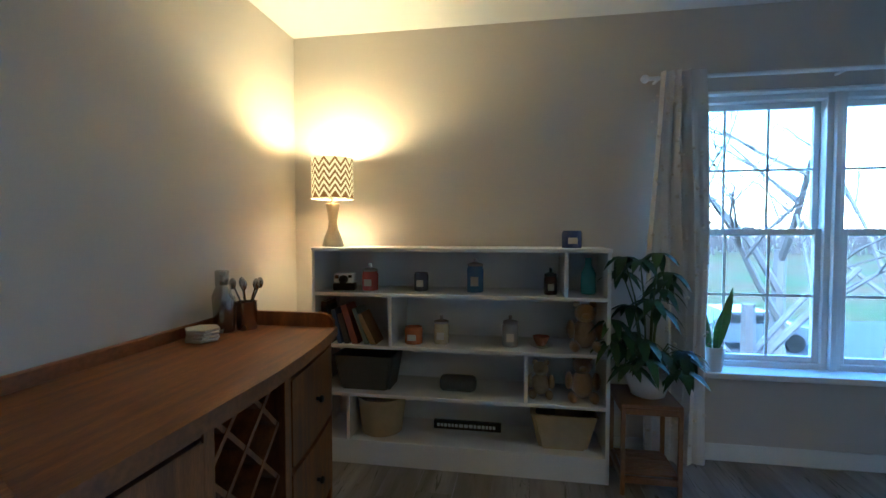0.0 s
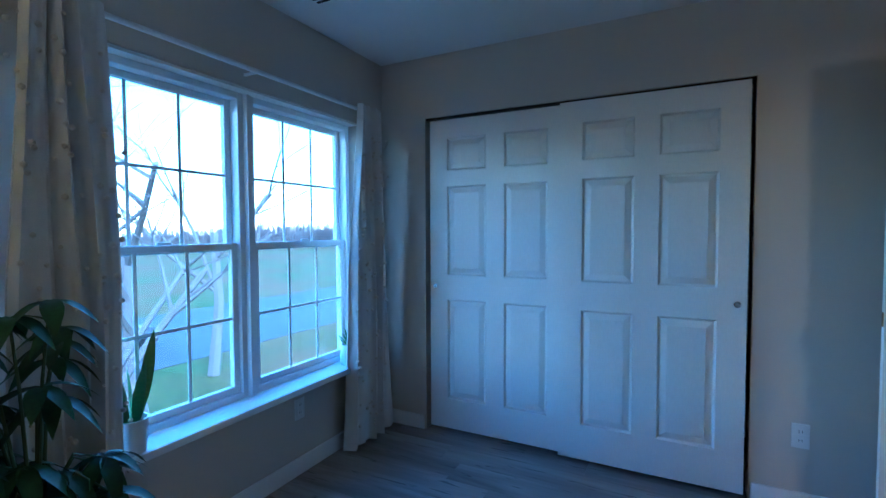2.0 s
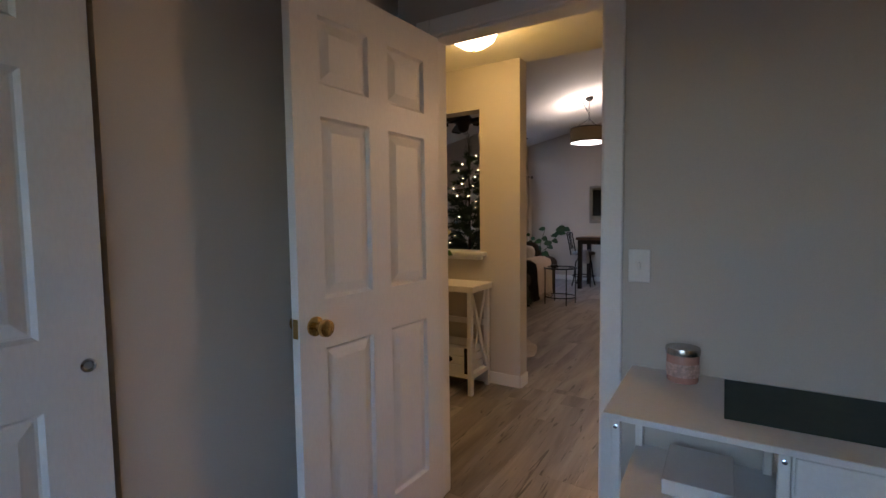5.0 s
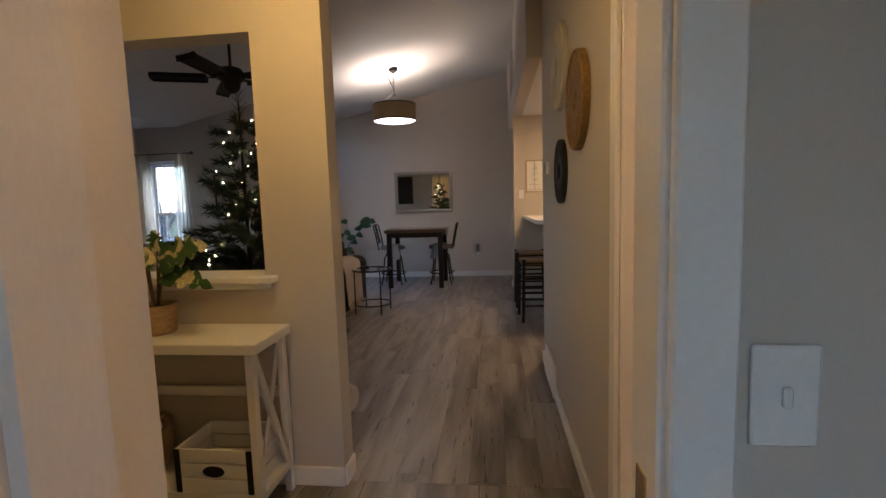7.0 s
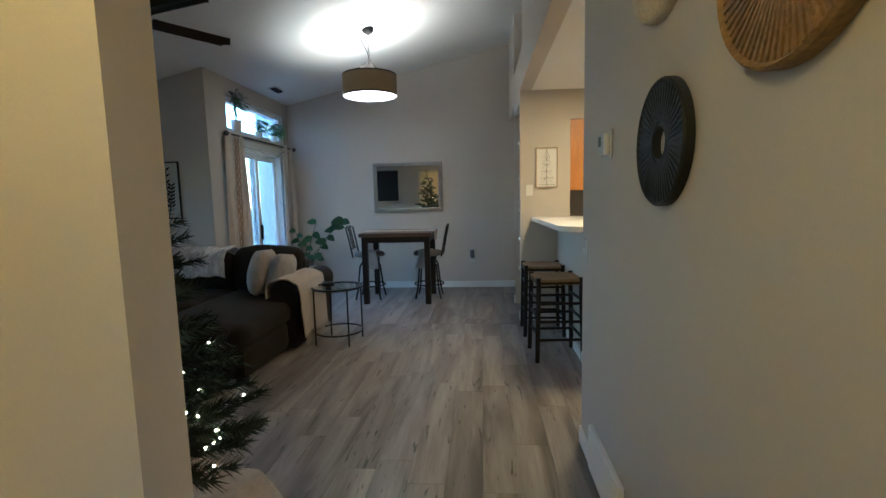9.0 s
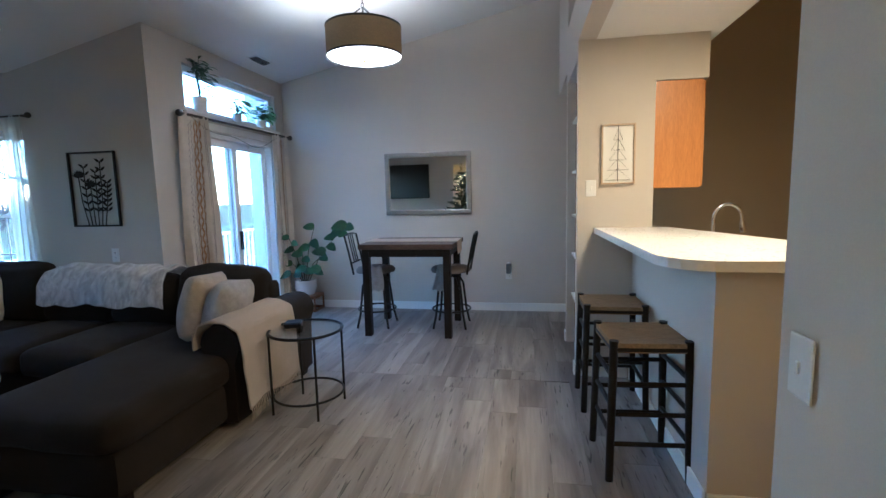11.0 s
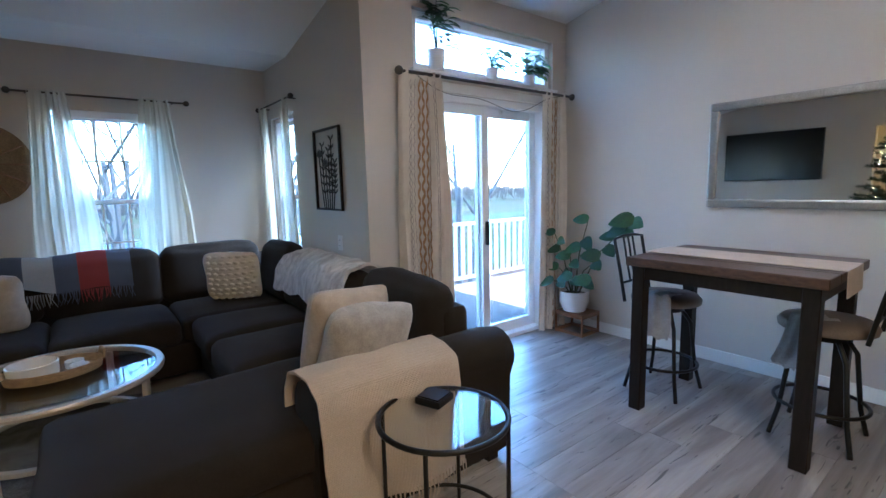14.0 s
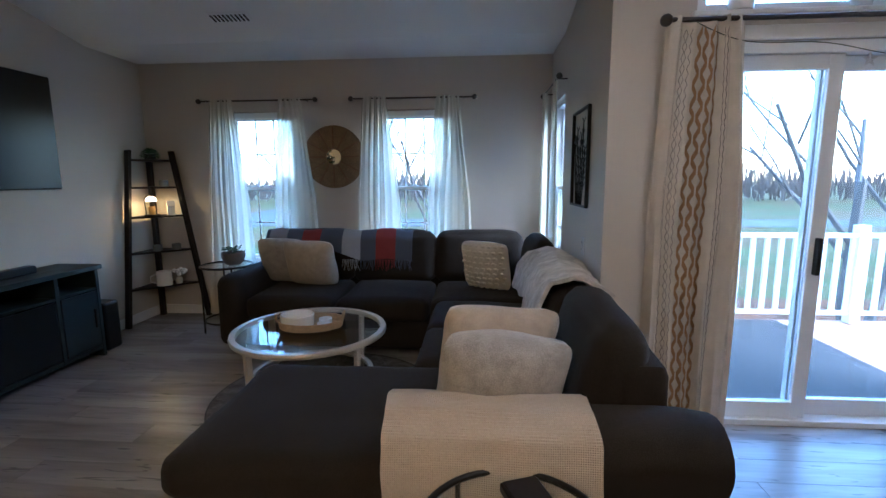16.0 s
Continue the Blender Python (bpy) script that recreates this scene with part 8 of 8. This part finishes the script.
tagged(part("ground", bx(-400, 400, -400, 400, -3.4, -2.9), GRASS), "lawn with scattered brown leaves", "ground", kind="structure")
LITTER = mat("leaf_litter", (0.15, 0.065, 0.03), 0.95, vary=0.35, scale=1.6, fine=9, second=(0.07, 0.04, 0.022), bump=0.5, spec=0.1)
tagged(part("leaf_litter", bx(7.6, 19.5, -26, 3.5, -2.9, -2.885), LITTER), "brown fallen leaves under the trees", "leaf litter", kind="structure")
ROADM = mat("asphalt", (0.055, 0.055, 0.058), 0.9, vary=0.15, scale=1.5, fine=60, bump=0.2)
tagged(part("road", bx(-120, 120, 15, 24, -2.9, -2.88), ROADM), "grey asphalt road beyond the lawn", "road", kind="structure")
tagged(part("driveway", bx(45, 52, -120, 15, -2.9, -2.885), ROADM), "grey asphalt drive in the distance", "road", kind="structure")
nb = thing("neighbour_wall", "white clapboard house wall beside the deck", "house wall", kind="structure")
for i in range(52):
    z = -2.9 + i * 0.12
    bm = bmesh.new()
    vs_ = [bm.verts.new(c) for c in ((5.32, -8.36, z), (5.68, -8.36, z), (5.68, -8.385, z + 0.12), (5.32, -8.385, z + 0.12), (5.32, -8.6, z), (5.68, -8.6, z), (5.68, -8.6, z + 0.12), (5.32, -8.6, z + 0.12))]
    for f in ((0, 1, 2, 3), (4, 5, 6, 7), (0, 1, 5, 4), (3, 2, 6, 7), (0, 3, 7, 4), (1, 2, 6, 5)):
        bm.faces.new([vs_[k] for k in f])
    part("clapboard", bm, SIDING, nb)
de = thing("deck", "wooden deck outside the patio door", "deck", kind="structure")
part("deck_frame", bx(5.33, 7.42, -11.0, -6.42, -0.35, -0.085), DECKW, de)
for i in range(15):
    x = 5.34 + i * 0.1395
    part("deck_board", bx(x, x + 0.133, -11.0, -6.41, -0.084, -0.055, 0.003, 1), DECKW, de)
for x in (5.5, 7.2):
    for y in (-10.8, -6.6):
        part("post", bx(x, x + 0.12, y, y + 0.12, -2.9, -0.35), DECKW, de)
dr_ = thing("deck_railing", "white painted deck railing with balusters", "railing", kind="structure")
part("top_rail", bx(7.30, 7.38, -10.98, -6.42, 0.80, 0.84, 0.006, 1), VINYL, dr_)
part("bottom_rail", bx(7.32, 7.36, -10.98, -6.42, 0.03, 0.07, 0.004, 1), VINYL, dr_)
for i in range(34):
    y = -10.92 + i * 0.132
    part("baluster", bx(7.322, 7.358, y, y + 0.036, 0.071, 0.799), VINYL, dr_)
for y in (-9.3, -7.86, -6.52):
    part("newel", bx(7.29, 7.39, y, y + 0.1, -0.05, 0.92, 0.006, 1), VINYL, dr_)
part("side_rail", bx(5.34, 7.28, -6.46, -6.42, 0.80, 0.84, 0.006, 1), VINYL, dr_)
for i in range(14):
    x = 5.42 + i * 0.135
    part("baluster", bx(x, x + 0.036, -6.458, -6.424, -0.05, 0.799), VINYL, dr_)
BARK = mat("bark", (0.16, 0.14, 0.125), 0.9, vary=0.3, scale=8, fine=60, stretch=(1, 1, 0.25), bump=0.6)
RUSSET = mat("russet_leaf", (0.26, 0.10, 0.04), 0.8, vary=0.3, per_island=0.4)


def bare_tree(x, y, h, r, seed, label, spread=0.45, leaves=0):
    """A leafless tree: tapered trunk, forked limbs, a crown of fine twigs."""
    rng = random.Random(seed)
    e = thing("bare_tree", label, "tree", pose(x, y, -2.9))
    tr, cr = bmesh.new(), bmesh.new()
    tips = []

    def grow(p, d, L, rad, depth):
        q = p + d * L * 0.5 + Vector((rng.uniform(-1, 1), rng.uniform(-1, 1), 0)) * L * 0.05
        t = p + d * L
        if depth < 5:
            tube([p, q, t], rad, 6 if depth < 2 else 4, tr if depth < 2 else cr, taper=rad * 0.62)
        tips.append(t)
        if depth >= 4 or rad < 0.002:
            return
        for k in range(3 if depth < 3 else 4):
            a = rng.uniform(0, 2 * math.pi)
            side = Vector((math.cos(a), math.sin(a), rng.uniform(-0.1, 0.25)))
            nd = (d * rng.uniform(0.5, 0.95) + side * spread * rng.uniform(0.7, 1.5)).normalized()
            st_ = p.lerp(t, rng.uniform(0.55, 1.0))
            grow(st_, nd, L * rng.uniform(0.55, 0.78), rad * rng.uniform(0.36, 0.52), depth + 1)

    grow(Vector((0, 0, 0)), Vector((rng.uniform(-0.08, 0.08), rng.uniform(-0.08, 0.08), 1)).normalized(), h * 0.42, r, 0)
    part("trunk", tr, BARK, e, smooth=True)
    part("crown", cr, BARK, e, "fine bare twigs")
    if leaves:
        bm = bmesh.new()
        for k in range(leaves):
            p = rng.choice(tips) + Vector((rng.uniform(-0.2, 0.2), rng.uniform(-0.2, 0.2), rng.uniform(-0.2, 0.2)))
            leaf(bm, p, (rng.uniform(-1, 1), rng.uniform(-1, 1), -0.4), 0.09, 0.06, 0.2, n=2)
        tagged(part("leaves", bm, RUSSET, e, "few clinging russet leaves"), kind="stuff")
    return e


for i, (x, y, h, r, sp_, lf) in enumerate(((0.6, 8.5, 8.0, 0.20, 0.6, 0), (3.2, 7.2, 7.5, 0.17, 0.7, 0), (5.6, 10.5, 9, 0.22, 0.6, 0), (-2.5, 12, 10, 0.25, 0.5, 0), (9.0, 13.0, 10, 0.22, 0.55, 0),
                                           (13.5, -4.6, 10, 0.14, 0.5, 60), (15.0, -7.4, 12, 0.17, 0.5, 80), (12.5, -9.0, 10, 0.16, 0.45, 40), (19, -2.2, 12, 0.25, 0.5, 60), (22, -9.5, 13, 0.28, 0.5, 0), (24, -5.5, 13, 0.25, 0.5, 0), (17, -11.5, 12, 0.2, 0.5, 60), (11.5, -12.5, 10, 0.2, 0.5, 0), (27, -1.0, 12, 0.25, 0.5, 0), (10.8, -7.0, 9, 0.10, 0.4, 50), (12.2, -6.1, 11, 0.13, 0.4, 40), (14.2, -8.6, 12, 0.18, 0.45, 60), (17.5, -5.2, 12, 0.15, 0.4, 60), (20, -7.2, 13, 0.2, 0.45, 0), (26, -12, 14, 0.24, 0.5, 0), (30, -6.5, 14, 0.24, 0.5, 0), (16, -2.8, 10, 0.14, 0.5, 160), (21, 1.2, 11, 0.18, 0.5, 120), (13.8, -14.5, 11, 0.18, 0.45, 40))):
    bare_tree(x, y, h, r * (0.62 if x > 9.5 else 0.8), 100 + i, "bare leafless tree on the lawn" if not lf else "bare tree with a few russet leaves", sp_, lf)
WOOD = mat("far_woods", (0.10, 0.08, 0.07), 0.95, vary=0.3, scale=3)
for nm, cx, cy, along in (("distant_woods", 95, -8, "y"), ("distant_woods", 0, 95, "x")):
    verts, faces = [], []
    rng = random.Random(int(cx))
    for k in range(5200):
        u = rng.uniform(-110, 110)
        w = rng.uniform(-8, 8)
        h = rng.uniform(3, 8) * (0.8 + 0.3 * math.sin(u * 0.09))
        tx, tw_ = rng.uniform(-1.0, 1.0), rng.uniform(0.05, 0.22)
        z0 = -2.9 + rng.uniform(0, 3.5)
        i = len(verts)
        if along == "y":
            verts += [(cx + w, cy + u - tw_, z0), (cx + w, cy + u + tw_, z0), (cx + w, cy + u + tx, z0 + h * 0.7)]
        else:
            verts += [(cx + u - tw_, cy + w, z0), (cx + u + tw_, cy + w, z0), (cx + u + tx, cy + w, z0 + h * 0.7)]
        faces.append((i, i + 1, i + 2))
    me = bpy.data.meshes.new(nm)
    me.from_pydata(verts, [], faces)
    me.materials.append(WOOD)
    tagged(new(nm, me), "hazy bare woods in the distance", "woods", kind="stuff")


def parked_car(x, y, yaw, color):
    e = thing("parked_car", "parked car on the street beyond the lawn", "car", pose(x, y, -2.88, 0, 0, yaw))
    cm = mat("car_paint", color, 0.3, 0.3, vary=0.03, coat=0.5)
    bm = bmesh.new()
    prof = [(-2.1, 0.3), (-2.15, 0.65), (-2.0, 0.85), (-1.5, 0.9), (-0.9, 1.35), (0.5, 1.38), (1.1, 0.95), (1.9, 0.82), (2.1, 0.6), (2.1, 0.3)]
    a_ = [bm.verts.new((px, -0.85, pz)) for px, pz in prof]
    b_ = [bm.verts.new((px, 0.85, pz)) for px, pz in prof]
    bm.faces.new(a_)
    bm.faces.new(b_[::-1])
    for i in range(len(prof)):
        bm.faces.new((a_[i], a_[(i + 1) % len(prof)], b_[(i + 1) % len(prof)], b_[i]))
    part("body", bm, cm, e)
    part("side_window", bx(-0.85, 0.75, -0.862, 0.862, 0.98, 1.27), SCREEN, e)
    for wx in (-1.35, 1.3):
        for wy in (-0.8, 0.8):
            part("wheel", lathe([(0.3, -0.09), (0.32, -0.05), (0.32, 0.05), (0.3, 0.09)], 18, pose(wx, wy, 0.32, 90)), BLACK, e)


parked_car(1.5, 17.5, 5, (0.5, 0.52, 0.55))
parked_car(8.0, 18.2, 2, (0.1, 0.11, 0.13))

# ---- floor planks ----
PW, PL = 0.18, 1.22
plank_mesh = {}


def plank(w, l):
    key = (round(w, 3), round(l, 3))
    if key not in plank_mesh:
        bm = bmesh.new()
        box(bm, -w / 2 + 0.0004, w / 2 - 0.0004, -l / 2 + 0.0004, l / 2 - 0.0004, -0.011, 0.0)
        top = [e_ for e_ in bm.edges if all(v_.co.z > -0.001 for v_ in e_.verts)]
        bmesh.ops.bevel(bm, geom=top, offset=0.0009, segments=1, affect="EDGES")
        me_ = bpy.data.meshes.new("plank")
        bm.to_mesh(me_)
        bm.free()
        me_.materials.append(PLANK)
        plank_mesh[key] = me_
    return plank_mesh[key]


floor_ob = bpy.data.objects["floor"]
rest = []
count = 0
rng = random.Random(42)
for x0, x1, y0, y1, near in ((-1.28, 2.93, -0.70, 2.71, False), (1.60, 4.75, -2.16, -0.70, False), (-0.6, 1.60, -2.20, -0.72, False), (1.0, 7.12, -6.28, -2.16, True), (-1.1, 5.20, -8.355, -6.28, True)):
    x = x0
    while x < x1 - 1e-6:
        w = min(PW, x1 - x)
        y = y0 - rng.uniform(0, PL)
        while y < y1 - 1e-6:
            a, b = max(y, y0), min(y + PL, y1)
            if b - a > 0.02:
                if (near and x > 1.0 or not near and x > 1.2) and count < 295:
                    o = new("plank", plank(w, b - a))
                    o.parent = floor_ob
                    o.location = (x + w / 2, (a + b) / 2, 0)
                    count += 1
                else:
                    rest.append((x + w / 2, (a + b) / 2, w, b - a))
            y += PL
        x += PW
bm = bmesh.new()
for cx, cy, w, l in rest:
    box(bm, cx - w / 2 + 0.0012, cx + w / 2 - 0.0012, cy - l / 2 + 0.0012, cy + l / 2 - 0.0012, -0.011, 0.0)
PLANK2 = plank_mat("plank_rest", True)
tagged(part("planks", bm, PLANK2, floor_ob), kind="stuff")
